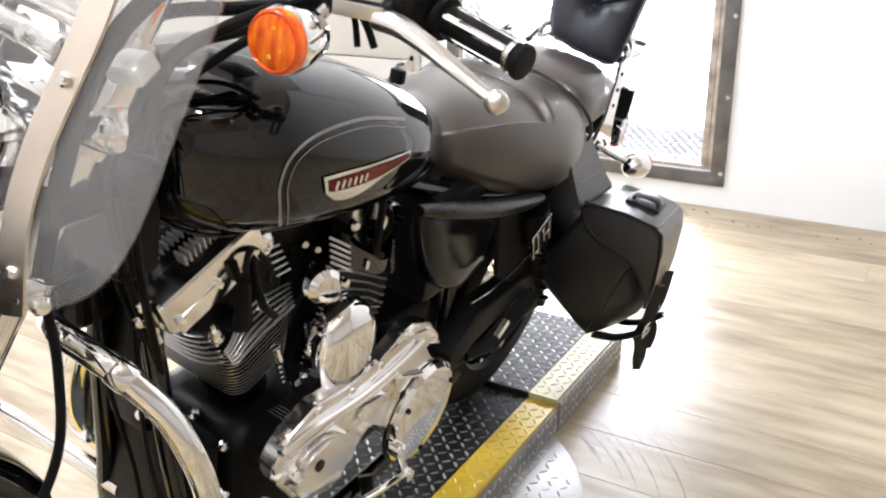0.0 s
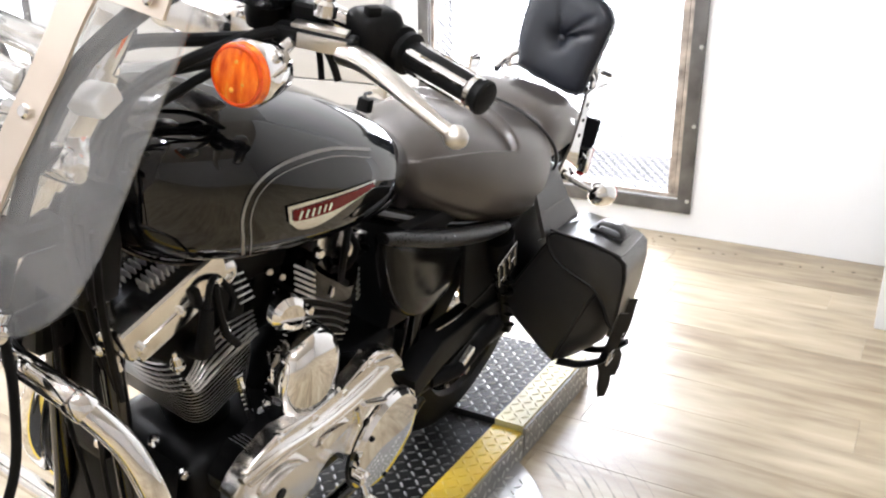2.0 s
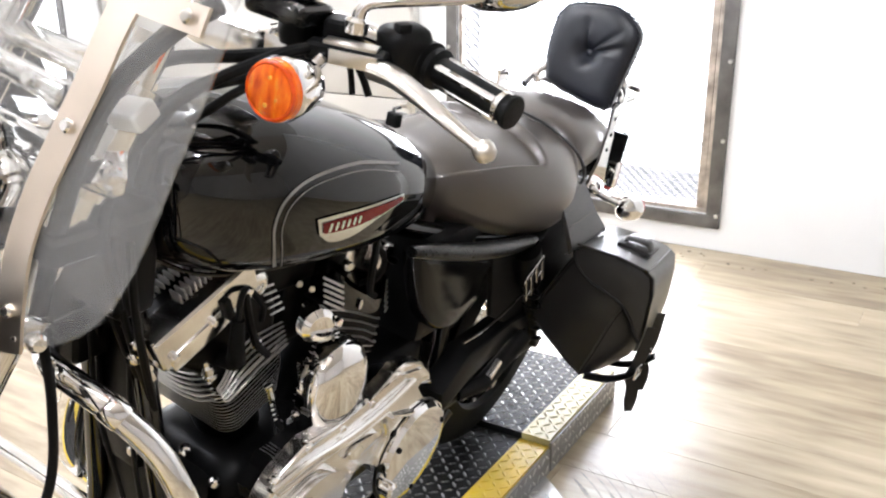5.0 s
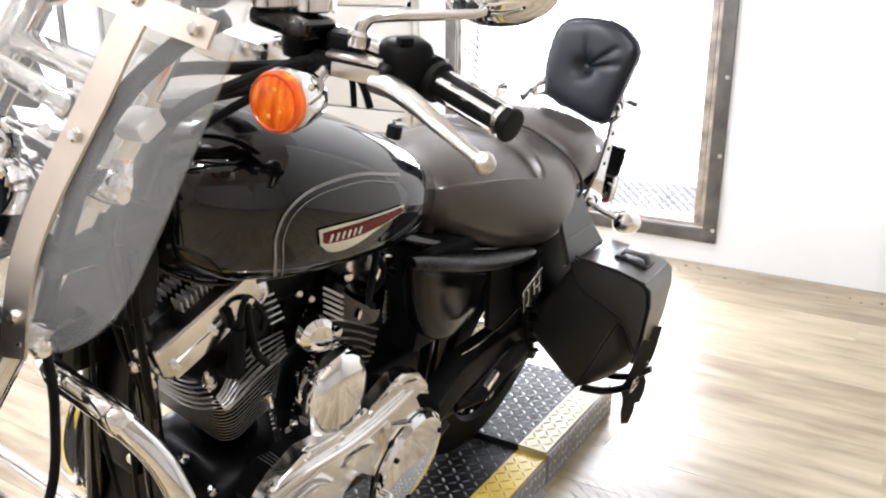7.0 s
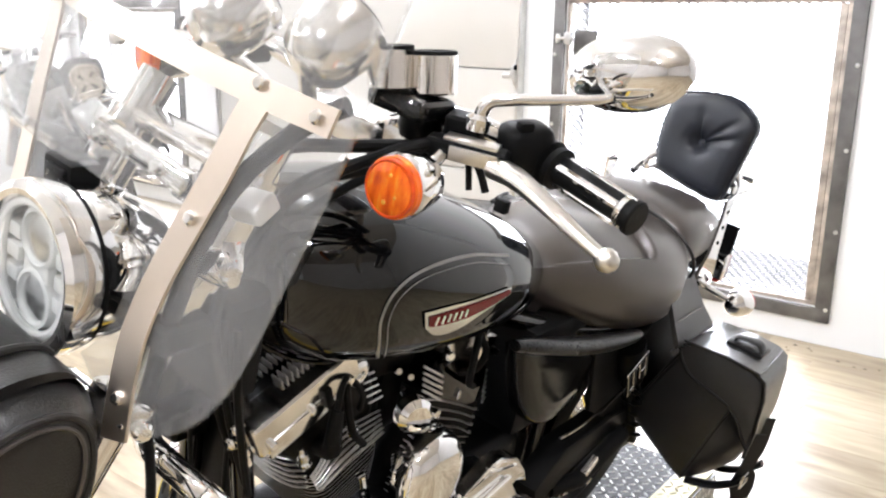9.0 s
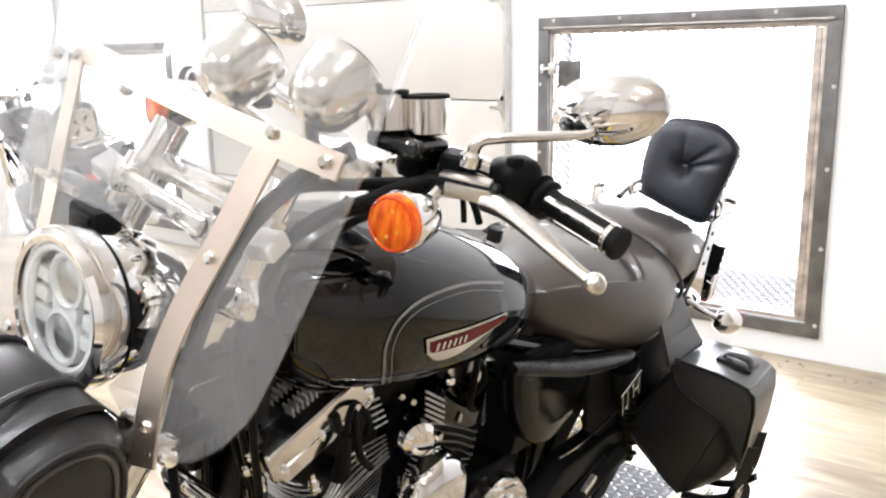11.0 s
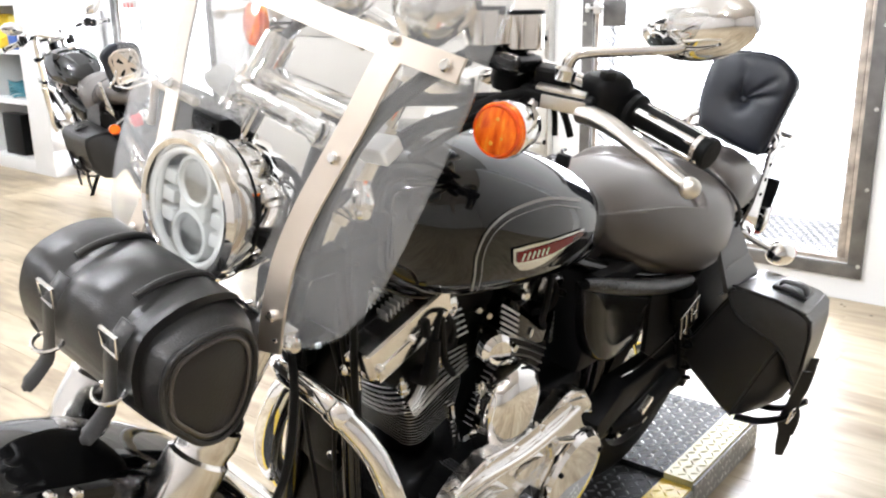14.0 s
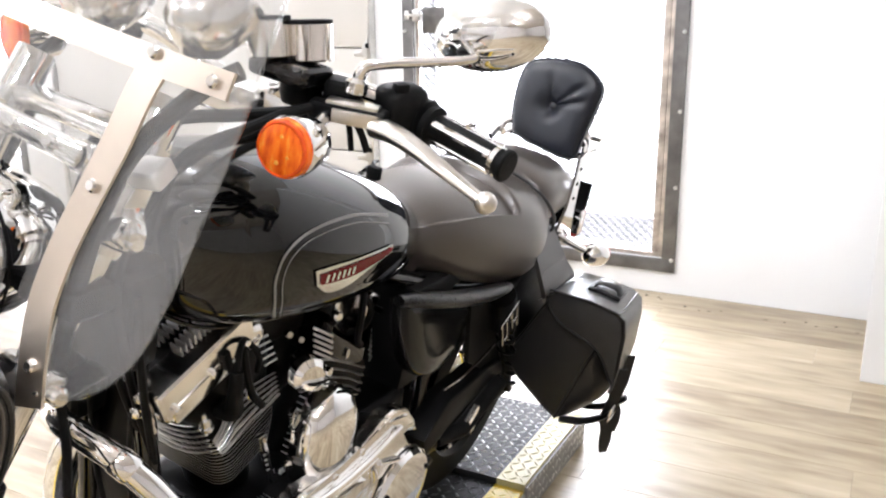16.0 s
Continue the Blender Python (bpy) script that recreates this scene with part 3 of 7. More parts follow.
    for row, (ry, rz) in enumerate(((0.050, 0.473), (0.018, 0.470))):
        for i in range(11):
            part("rocker_rib", box((-0.036 + 0.0078 * i + 0.012 * row, ry, rz), (0.0028, 0.018, 0.010), m, 0.001, 1), FIN_EDGE, rc)
    part("cover_clip", box((0.006, 0.088, 0.438), (0.012, 0.010, 0.030), m, 0.003), BLACK_PLASTIC, rc, "black clip across the cover")
    for px in (-0.030, 0.030, 0.092):
        part("rocker_bolt", bolt_head(bmesh.new(), m @ Vector((px, 0.087, 0.436)), m.to_3x3() @ Vector((0, 1, 0)), 0.006, 0.006), CHROME, rc)
    if hero:
        fit = bmesh.new()
        for q, r in (((0.112, 0.056, 0.460), 0.007), ((0.119, 0.052, 0.440), 0.0085), ((0.114, 0.062, 0.422), 0.0065), ((0.108, 0.030, 0.470), 0.006)):
            add_lathe(fit, m @ Vector(q), (0.5, 0.8, 0.2), [(-r, r * 0.5), (-r * 0.6, r), (r * 0.4, r), (r * 0.8, r * 0.6), (r, 0)], 12)
        add_tube(fit, [m @ Vector((0.114, 0.056, 0.446)), m @ Vector((0.112, 0.060, 0.400))], 0.0055, 12)
        part("oil_fitting", fit, CHROME, rc, "cluster of chrome unions")
    return barrel


def rear_head(parent):
    """The rear cylinder's head: a smooth black shield between bright fin ends, under a chrome rocker cover."""
    shield = [(0.084, 0.722), (0.086, 0.690), (0.076, 0.655), (0.030, 0.628), (-0.030, 0.606), (-0.054, 0.620), (-0.056, 0.650), (-0.044, 0.682), (0.010, 0.706), (0.052, 0.724)]
    part("cylinder_head", dome_panel(shield, 0.020, 0.082, 0.86), PAINT, parent, "smooth black head cover")
    lower = [(0.100, 0.672), (0.100, 0.640), (0.092, 0.606), (0.04, 0.572), (-0.03, 0.548), (-0.056, 0.560), (-0.060, 0.600), (-0.02, 0.622), (0.05, 0.656)]
    part("head_base", dome_panel(lower, 0.010, 0.076, 0.92), BLACK_METAL, parent, "black finned head base")
    for i in range(4):
        z, g = -0.0150 * i, 0.003 * i
        crv = [(0.094 + g, 0.072, 0.662 + z), (0.078 + g, 0.081, 0.6605 + z), (0.058, 0.0825, 0.6515 + z), (0.012 - g, 0.0825, 0.627 + z), (-0.036, 0.0815, 0.600 + z), (-0.052, 0.074, 0.592 + z)]
        part("head_fin", tube(spline(crv, 6), 0.0028, 6, True, 0.5), FIN_EDGE, parent, "bright curved fin edge")
    for i in range(5):
        z, q = 0.0108 * i, 0.0025 * i
        part("head_fin", tube([(0.112 - q, 0.070, 0.722 - z), (0.094 - q, 0.082, 0.711 - z), (0.080 - q, 0.084, 0.702 - z)], 0.0024, 6), FIN_EDGE, parent, "bright fin end")
    for i in range(6):
        z, q = 0.0112 * i, 0.0033 * i
        part("head_fin", tube([(-0.052 - q, 0.074, 0.652 - z), (-0.071 - q, 0.066, 0.650 - z)], 0.0020, 6), FIN_EDGE, parent, "bright fin end")
    part("head_fitting", box((0.026, 0.085, 0.652), (0.007, 0.004, 0.016), Matrix(), 0.0015), CHROME, parent, "small chrome clip")
    cov = bmesh.new()
    ry = Matrix.Translation((0.012, 0.060, 0.722)) @ Matrix.Rotation(radians(-20), 4, "Y")
    add_box(cov, (0.040, 0, 0.004), (0.052, 0.040, 0.040), ry, 0.008, 3)
    add_box(cov, (-0.044, 0.004, 0.006), (0.040, 0.040, 0.046), ry, 0.008, 3)
    add_box(cov, (-0.002, -0.014, 0.008), (0.060, 0.030, 0.034), ry, 0.006, 2)
    rc = part("rocker_cover", cov, COVER_ALLOY, parent, "polished alloy rocker cover")
    part("rocker_bolt", bolt_head(bmesh.new(), (0.080, 0.085, 0.738), (0.3, 1, 0.1), 0.008, 0.008), CHROME, rc)
    part("rocker_bolt", bolt_head(bmesh.new(), (-0.046, 0.084, 0.704), (0.3, 1, 0.1), 0.006, 0.007), BLACK_METAL, rc)
    part("plug_lead", tube(spline([(0.034, 0.080, 0.690), (0.018, 0.098, 0.700), (0.004, 0.098, 0.730), (0.018, 0.070, 0.765)], 6), 0.0055, 8), RUBBER, parent, "black rubber lead")


def wheel(parent, name, c, r, w, rim_r, spokes=0):
    """An upright wheel that rolls along x: a tyre with tread, a chrome rim, hub and spokes."""
    prof = []
    for k in range(13):
        a = math.pi * k / 12
        prof.append((-math.cos(a) * w / 2, rim_r + (r - rim_r) * math.sin(a) ** 0.55))
    tyre = part(name, lathe(c, (0, 1, 0), prof + [(w / 2, rim_r - 0.004), (-w / 2, rim_r - 0.004), prof[0]], 64), RUBBER, parent, "black rubber tyre")
    rim = part("rim", lathe(c, (0, 1, 0), [(-w * 0.42, rim_r + 0.004), (-w * 0.40, rim_r - 0.012), (-w * 0.12, rim_r - 0.022), (w * 0.12, rim_r - 0.022), (w * 0.40, rim_r - 0.012),
                                         (w * 0.42, rim_r + 0.004), (0, rim_r - 0.006), (-w * 0.42, rim_r + 0.004)], 64), CHROME, tyre, "chrome rim")
    part("hub", lathe(c, (0, 1, 0), [(-0.05, 0.02), (-0.045, 0.045), (-0.03, 0.028), (0.03, 0.028), (0.045, 0.045), (0.05, 0.02)], 24), POLISHED, tyre)
    if spokes:
        bm = bmesh.new()
        for i in range(spokes):
            a, s = 2 * math.pi * i / spokes, (1 if i % 2 else -1)
            b = a + s * 0.28
            add_tube(bm, [(c[0] + 0.04 * math.cos(a), c[1] + s * 0.036, c[2] + 0.04 * math.sin(a)),
                          (c[0] + (rim_r - 0.018) * math.cos(b), c[1], c[2] + (rim_r - 0.018) * math.sin(b))], 0.0018 if w < 0.1 and rim_r > 0.25 else 0.0030, 5, False)
        tagged(part("spoke_set", bm, CHROME, tyre, "fine wire spokes"), kind="stuff")
    return tyre


def fender(parent, c, r, a0, a1, w, mat, label, drop=0.035):
    """A mudguard: an arched band with rolled sides round the axle c, from angle a0 to a1 (degrees from the front, upwards)."""
    rings = []
    for i in range(33):
        a = radians(a0 + (a1 - a0) * i / 32)
        ring = []
        for k in range(13):
            b = math.pi * k / 12
            q = -math.cos(b)
            rr = r - drop * (1 - math.sin(b) ** 0.7)
            ring.append((c[0] + rr * math.cos(a), q * w, c[2] + rr * math.sin(a)))
        for k in range(12, -1, -1):
            b = math.pi * k / 12
            rr = r - 0.004 - drop * (1 - math.sin(b) ** 0.7)
            ring.append((c[0] + rr * math.cos(a), -math.cos(b) * (w - 0.003), c[2] + rr * math.sin(a)))
        rings.append(ring)
    return part("fender", loft(rings), mat, parent, label)


# outline of the bag's narrow front face and of its full middle, as (outward, up)
BAG_F = [(0.178, 0.424), (0.150, 0.442), (0.152, 0.462), (0.178, 0.525), (0.203, 0.590), (0.222, 0.630), (0.28, 0.634), (0.335, 0.633), (0.362, 0.628), (0.364, 0.60), (0.345, 0.565), (0.328, 0.520),
         (0.316, 0.470), (0.304, 0.415), (0.290, 0.360), (0.262, 0.374), (0.220, 0.399)]
BAG_M = [(0.178, 0.420), (0.152, 0.438), (0.156, 0.462), (0.180, 0.535), (0.206, 0.600), (0.225, 0.632), (0.28, 0.640), (0.342, 0.638), (0.370, 0.628), (0.381, 0.60), (0.385, 0.560), (0.385, 0.515),
         (0.382, 0.468), (0.368, 0.425), (0.335, 0.385), (0.285, 0.362), (0.225, 0.394)]


def saddlebag(parent, side=1, raise_z=0.0):
    """A soft leather saddlebag with a lid flap, piping and two buckled straps."""
    x0, x1, dy, dz = -0.53, -0.79, -0.030, -0.048
    cy, cz = 0.275, 0.50

    def ring(x, t, k, full):
        pts = [(f[0] + (g[0] - f[0]) * full, f[1] + (g[1] - f[1]) * full) for f, g in zip(BAG_F, BAG_M)]
        return [(x, side * (cy + (y - cy) * k + dy * t), cz + (z - cz) * k + dz * t + raise_z) for y, z in pts]

    rings = [ring(x0 + 0.0, 0, 0.90, 0), ring(x0 - 0.004, 0.02, 0.97, 0.0), ring(x0 - 0.012, 0.05, 1.0, 0.12), ring(x0 - 0.03, 0.12, 1.0, 0.55), ring(x0 - 0.055, 0.2, 1.0, 0.92)]
    rings += [ring(x0 + (x1 - x0) * t, t, 1.0 + 0.02 * math.sin(math.pi * t), 1) for t in (0.35, 0.5, 0.75, 0.92)]
    rings += [ring(x1 + 0.004, 0.98, 0.965, 0.9), ring(x1, 1, 0.90, 0.8)]
    bag = part("saddlebag", loft(rings), BAG_LEATHER, parent, "black leather saddlebag", 50)
    # lid: covers the top and hangs over the outer face
    lid_pts = [(0.200, 0.612), (0.212, 0.632), (0.232, 0.642), (0.30, 0.648), (0.354, 0.645), (0.376, 0.634), (0.386, 0.60), (0.392, 0.53), (0.390, 0.475)]

    def lid_ring(x, t, k):
        ring_o = [(x, side * (y + dy * t), z + dz * t + raise_z) for y, z in lid_pts]
        ring_i = [(x, side * (y - 0.006 + dy * t), z - 0.006 + dz * t + raise_z) for y, z in lid_pts[::-1]]
        return ring_o + ring_i

    lid = part("lid", loft([lid_ring(x0 + 0.006 - 0.275 * t, t, 1) for t in (0, 0.04, 0.3, 0.6, 0.96, 1.0)]), BAG_LEATHER, bag, "leather lid flap", 50)
    hem = [(0.208, 0.628), (0.222, 0.600), (0.250, 0.578), (0.295, 0.566), (0.330, 0.556), (0.356, 0.535), (0.376, 0.505), (0.388, 0.492)]
    hem = [(p.y, p.z) for p in spline([(0, y, z) for y, z in hem], 4)]
    face = hem + [(0.390, 0.53), (0.386, 0.60), (0.376, 0.632), (0.352, 0.643), (0.30, 0.646), (0.232, 0.640)]
    fm = Matrix(((0, 0, 1, x0 - 0.002), (side, 0, 0, 0), (0, 1, 0, raise_z), (0, 0, 0, 1)))
    part("flap", prism(face, fm, 0.008, 0.003, 2), BAG_LEATHER, bag, "leather flap wrapped over the end", 50)
    part("piping", tube([(x0 + 0.005, side * y, z + raise_z) for y, z in hem], 0.0034, 8), PIPING, bag, "rounded leather piping")
    edge = [(x0 - 0.008, side * (cy + (y - cy) * 0.995), cz + (z - cz) * 0.995 + raise_z) for y, z in BAG_F]
    part("piping", tube(edge + edge[:1], 0.0030, 8), PIPING, bag, "rounded leather piping")
    rim = [(x0 + 0.008, side * 0.214, 0.640 + raise_z), (x0 + 0.008, side * 0.30, 0.6475 + raise_z), (x0 + 0.008, side * 0.362, 0.6435 + raise_z), (x0 + 0.008 - 0.05, side * (0.366 - 0.006), 0.642 - 0.009 + raise_z), (x0 - 0.262, side * (0.366 + dy), 0.642 + dz + raise_z)]
    part("piping", tube(rim, 0.0024, 8), BAG_LEATHER, bag, "rounded leather edge of the lid")
    # carry loop on the lid
    bm = bmesh.new()
    add_box(bm, (-0.645, side * 0.300, 0.633 + raise_z), (0.055, 0.072, 0.008), Matrix(), 0.003)
    part("lid_patch", bm, BAG_LEATHER, bag, "stitched leather patch")
    loop = spline([(-0.640, side * 0.275, 0.640 + raise_z), (-0.640, side * 0.282, 0.648 + raise_z), (-0.640, side * 0.318, 0.650 + raise_z), (-0.640, side * 0.330, 0.638 + raise_z)], 6)
    part("lid_loop", tube(loop, 0.018, 10, True, 0.22), BAG_LEATHER, bag, "leather loop")
    # straps hang down the outer face, each with a buckle
    for xs, bot in ((-0.565, 0.365), (-0.690, 0.372)):
        t = (x0 - xs) / 0.26
        yo, zo = dy * t, dz * t + raise_z
        strap = spline([(xs, side * (0.396 + yo), 0.52 + zo), (xs, side * (0.398 + yo), 0.45 + zo), (xs, side * (0.392 + yo), 0.40 + zo), (xs - 0.012, side * (0.40 + yo), bot + zo), (xs - 0.018, side * (0.405 + yo), bot - 0.055 + zo)], 6)
        bm = bmesh.new()
        prev = None
        for i, q in enumerate(strap):
            w = 0.0145 if i < len(strap) - 3 else 0.0145 * (0.55 + 0.15 * (len(strap) - 1 - i))
            ringp = [bm.verts.new(q + Vector((sx * w * 0.76 + sy * 0.0013, side * (sy * 0.0015 - sx * w * 0.65), 0))) for sx, sy in ((-1, -1), (1, -1), (1, 1), (-1, 1))]
            if prev:
                for k in range(4):
                    bm.faces.new((prev[k], prev[(k + 1) % 4], ringp[(k + 1) % 4], ringp[k]))
            else:
                bm.faces.new(ringp)
            prev = ringp
        bm.faces.new(prev[::-1])
        st = part("strap", bm, PIPING, bag, "leather strap with pointed end")
        bz = 0.420 + zo
        ringp = [Vector((xs + a, side * (0.402 + yo), bz + b)) for a, b in ((-0.018, -0.014), (0.018, -0.014), (0.018, 0.014), (-0.018, 0.014), (-0.018, -0.014))]
        bk = tube(ringp, 0.0024, 6)
        add_tube(bk, [ringp[0].lerp(ringp[3], 0.5), ringp[1].lerp(ringp[2], 0.5)], 0.0018, 6)
        part("buckle", bk, CHROME, st, "small chrome buckle")
    # lower straps come from under the bag to the buckles
    for xs, dzs in ((-0.545, 0.0), (-0.670, -0.022)):
        part("lower_strap", tube(spline([(xs, side * 0.300, 0.360 + dzs + raise_z), (xs - 0.005, side * 0.345, 0.372 + dzs + raise_z), (xs - 0.012, side * 0.380, 0.395 + dzs + raise_z), (xs - 0.018, side * 0.398, 0.415 + dzs + raise_z)], 6), 0.015, 8, True, 0.35), PIPING, bag, "leather strap")
    return bag


def yoke(parent, side, raise_z=0.0):
    """The leather yoke that carries the bag over the frame rail."""
    rows = []
    for t, (y, z) in zip((0, 0.3, 0.6, 1), ((0.115, 0.760), (0.165, 0.735), (0.195, 0.675), (0.215, 0.632))):
        z += raise_z * t
        xa, xb = -0.485 - 0.015 * t, -0.615 - 0.09 * t
        rows.append([(xa, side * y, z), (xb, side * (y - 0.01), z - 0.012), (xb, side * (y - 0.008), z - 0.020), (xa, side * (y - 0.006), z - 0.008)])
    ob = part("yoke", loft(rows), BAG_LEATHER, parent, "leather yoke panel")
    part("stitching", tube([Vector(rows[2][0]) + Vector((-0.008, side * 0.002, 0.002)), Vector(rows[2][1]) + Vector((0.008, side * 0.002, 0.003))], 0.0012, 6), SEAT_LEATHER, ob)
    return ob


def backrest(parent, plate=False):
    """A button-tufted pad on a chrome sissy bar."""
    out = [(-0.070, -0.085), (0.0, -0.098), (0.082, -0.104), (0.094, -0.06), (0.104, 0.03), (0.104, 0.068), (0.080, 0.094), (0.035, 0.110), (-0.04, 0.100), (-0.078, 0.082), (-0.092, 0.045), (-0.088, -0.03)]
    ring0 = [(p.x, p.y) for p in spline([(x, y, 0) for x, y in out + out[:1]], 6)][:-1]
    c = Vector((-0.875, 0.004, 0.928))

    def depth(u, v):
        d = math.hypot(u - 0.004, v + 0.0)
        a = math.atan2(v, u)
        pleat = sum(math.exp(-((math.sin((a - p) / 2) * 2) / 0.10) ** 2) for p in (0.75, 1.75, 0.35)) * math.exp(-((d - 0.045) / 0.035) ** 2)
        return 0.034 - 0.026 * math.exp(-(d / 0.020) ** 2) - 0.007 * pleat

    rings = []
    for k, back in ((0.90, -0.020), (1.0, -0.012), (1.0, 0.010), (0.975, 0.022)):
        rings.append([Vector((back, u * k, v * k)) for u, v in ring0])
    for k in (0.93, 0.86, 0.76, 0.64, 0.52, 0.40, 0.29, 0.2, 0.12, 0.06):
        rings.append([Vector((depth(u * k, v * k) - 0.010 * max(0, k - 0.8) * 5, u * k, v * k)) for u, v in ring0])
    tilt = Matrix.Translation(c) @ Matrix.Rotation(radians(-10), 4, "Y")
    pad = part("backrest_pad", loft([[tilt @ p for p in r] for r in rings]), PAD_LEATHER, parent, "button-tufted black vinyl backrest pad", 60)
    part("button", lathe(tilt @ Vector((0.008, 0.004, 0)), (1, 0, 0.17), [(0, 0.009), (0.004, 0.0088), (0.007, 0.005), (0.008, 0)], 16), PAD_LEATHER, pad, "covered button")
    part("piping", tube([tilt @ Vector((0.016, u * 1.0, v * 1.0)) for u, v in ring0 + ring0[:1]], 0.003, 8), PAD_LEATHER, pad)
    if plate:
        for v in pad.data.vertices:
            v.co = tilt @ (Matrix.Diagonal((1, 1.15, 1.22, 1)) @ (tilt.inverted() @ v.co))
        part("back_plate", prism([(u * 0.70, v * 0.78) for u, v in ring0], tilt @ basis((-0.021, 0, 0), (0, 1, 0), (-1, 0, 0)), 0.005, 0.001, 1), SATIN, pad, "pale metal plate")
        for a in (45, 135, 225, 315):
            ca, sa = math.cos(radians(a)), math.sin(radians(a))
            notch = [(0.022 * ca - 0.004 * sa, 0.024 * sa + 0.004 * ca), (0.060 * ca - 0.012 * sa, 0.066 * sa + 0.012 * ca), (0.060 * ca + 0.012 * sa, 0.066 * sa - 0.012 * ca), (0.022 * ca + 0.004 * sa, 0.024 * sa - 0.004 * ca)]
            part("plate_notch", prism(notch, tilt @ basis((-0.0255, 0, 0), (0, 1, 0), (-1, 0, 0)), 0.002), BLACK_PLASTIC, pad, "dark cut-out that leaves a flared cross")
        bm = bmesh.new()
        add_tube(bm, [tilt @ Vector((-0.024, u * 0.78, v * 0.84)) for u, v in ring0 + ring0[:1]], 0.009, 8)
        part("back_trim", bm, SATIN, pad, "pale metal hoop round the cross")
    up = bmesh.new()
    for s in (1, -1):
        add_tube(up, spline([(-0.83, s * 0.115, 0.825), (-0.87, s * 0.112, 0.845), (-0.90, s * 0.098, 0.87), (-0.905, s * 0.07, 0.92)], 6), 0.0075, 10)
    add_tube(up, spline([(-0.865, -0.112, 0.842), (-0.885, -0.08, 0.868), (-0.885, 0.08, 0.868), (-0.865, 0.112, 0.842)], 8), 0.007, 10)
    part("sissy_bar", up, CHROME, parent, "chrome sissy bar tube")
    for s in (1, -1):
        pm = basis((0, s * 0.136, 0), (s, 0, 0), (0, -1, 0)) if s > 0 else basis((0, -0.142, 0), (1, 0, 0), (0, -1, 0))
        line = [(-0.69, 0.68), (-0.735, 0.745), (-0.742, 0.815), (-0.736, 0.860), (-0.782, 0.867), (-0.780, 0.805), (-0.790, 0.735), (-0.82, 0.645)]
        sp = part("side_plate", prism(line, pm, -0.006, 0.0012), CHROME, parent, "chrome sissy bar side plate")
        for x, z in ((-0.760, 0.835), (-0.761, 0.800), (-0.762, 0.765)):
            part("plate_hole", bolt_head(bmesh.new(), (x, s * 0.141, z), (0, s, 0), 0.0045, 0.003), BLACK_METAL, sp)
    rack = bmesh.new()
    add_tube(rack, spline([(-0.855, 0.098, 0.838), (-0.98, 0.102, 0.838), (-1.075, 0.096, 0.834), (-1.095, 0.06, 0.834), (-1.095, -0.06, 0.834), (-1.075, -0.096, 0.834), (-0.98, -0.102, 0.838), (-0.855, -0.098, 0.838)], 6), 0.008, 10)
    for y in (-0.05, 0, 0.05):
        add_tube(rack, [(-0.89, y, 0.837), (-1.093, y, 0.836)], 0.005, 8)
    add_tube(rack, [(-0.90, -0.098, 0.836), (-0.90, 0.098, 0.836)], 0.0055, 8)
    part("luggage_rack", rack, CHROME, parent, "chrome luggage rack")


def seat(parent):
    rider = resample([(-0.150, 0.060, 0.818, 0.752, 0.45), (-0.175, 0.094, 0.846, 0.726, 0.38), (-0.23, 0.126, 0.866, 0.698, 0.32), (-0.31, 0.152, 0.876, 0.668, 0.30), (-0.40, 0.170, 0.868, 0.644, 0.30),
                      (-0.48, 0.178, 0.852, 0.634, 0.33), (-0.55, 0.170, 0.836, 0.640, 0.38), (-0.59, 0.150, 0.824, 0.668, 0.5), (-0.605, 0.12, 0.81, 0.70, 0.5)], 14)
    bm = section_loft(rider, 96, 2.5)
    half = lambda x: np.interp(-x, [-r[0] for r in rider], [r[1] for r in rider])
    for v in bm.verts:
        if v.co.z > 0.74:
            edge = 0.86 * half(v.co.x) - abs(v.co.y)
            back = v.co.x + 0.455 - 0.03 * abs(v.co.y) / 0.15
            k = max(0.0, min(1.0, edge / 0.011)) * max(0.0, min(1.0, back / 0.015))
            v.co.z -= 0.021 * k * k * (3 - 2 * k)
    s = part("seat", bm, SEAT_LEATHER, parent, "black vinyl rider seat", 60)
    pil = resample([(-0.585, 0.10, 0.815, 0.72, 0.5), (-0.60, 0.132, 0.838, 0.705, 0.5), (-0.66, 0.140, 0.852, 0.70, 0.5), (-0.76, 0.130, 0.842, 0.70, 0.5), (-0.85, 0.110, 0.815, 0.705, 0.5), (-0.90, 0.08, 0.785, 0.71, 0.5), (-0.915, 0.05, 0.76, 0.715, 0.5)], 5)
    part("pillion_seat", section_loft(pil, 36, 2.6), SEAT_LEATHER, s, "black vinyl pillion seat", 50)
    ring = []
    for k in range(25):
        a = math.pi * (k / 24) - 0.25
        ring.append((-0.597 + 0.035 * math.sin(a), 0.163 * math.cos(a), 0.752 + 0.090 * math.sin(a)))
    part("seam_piping", tube(ring, 0.0035, 8), BAG_LEATHER, s, "black piping on the seat seam")
    part("seat_base", section_loft(resample([(-0.17, 0.06, 0.735, 0.712, 0.5), (-0.32, 0.122, 0.676, 0.650, 0.5), (-0.48, 0.150, 0.642, 0.618, 0.5), (-0.60, 0.13, 0.68, 0.65, 0.5)], 5), 28, 3.5), BLACK_PLASTIC, s, "black plastic seat base")


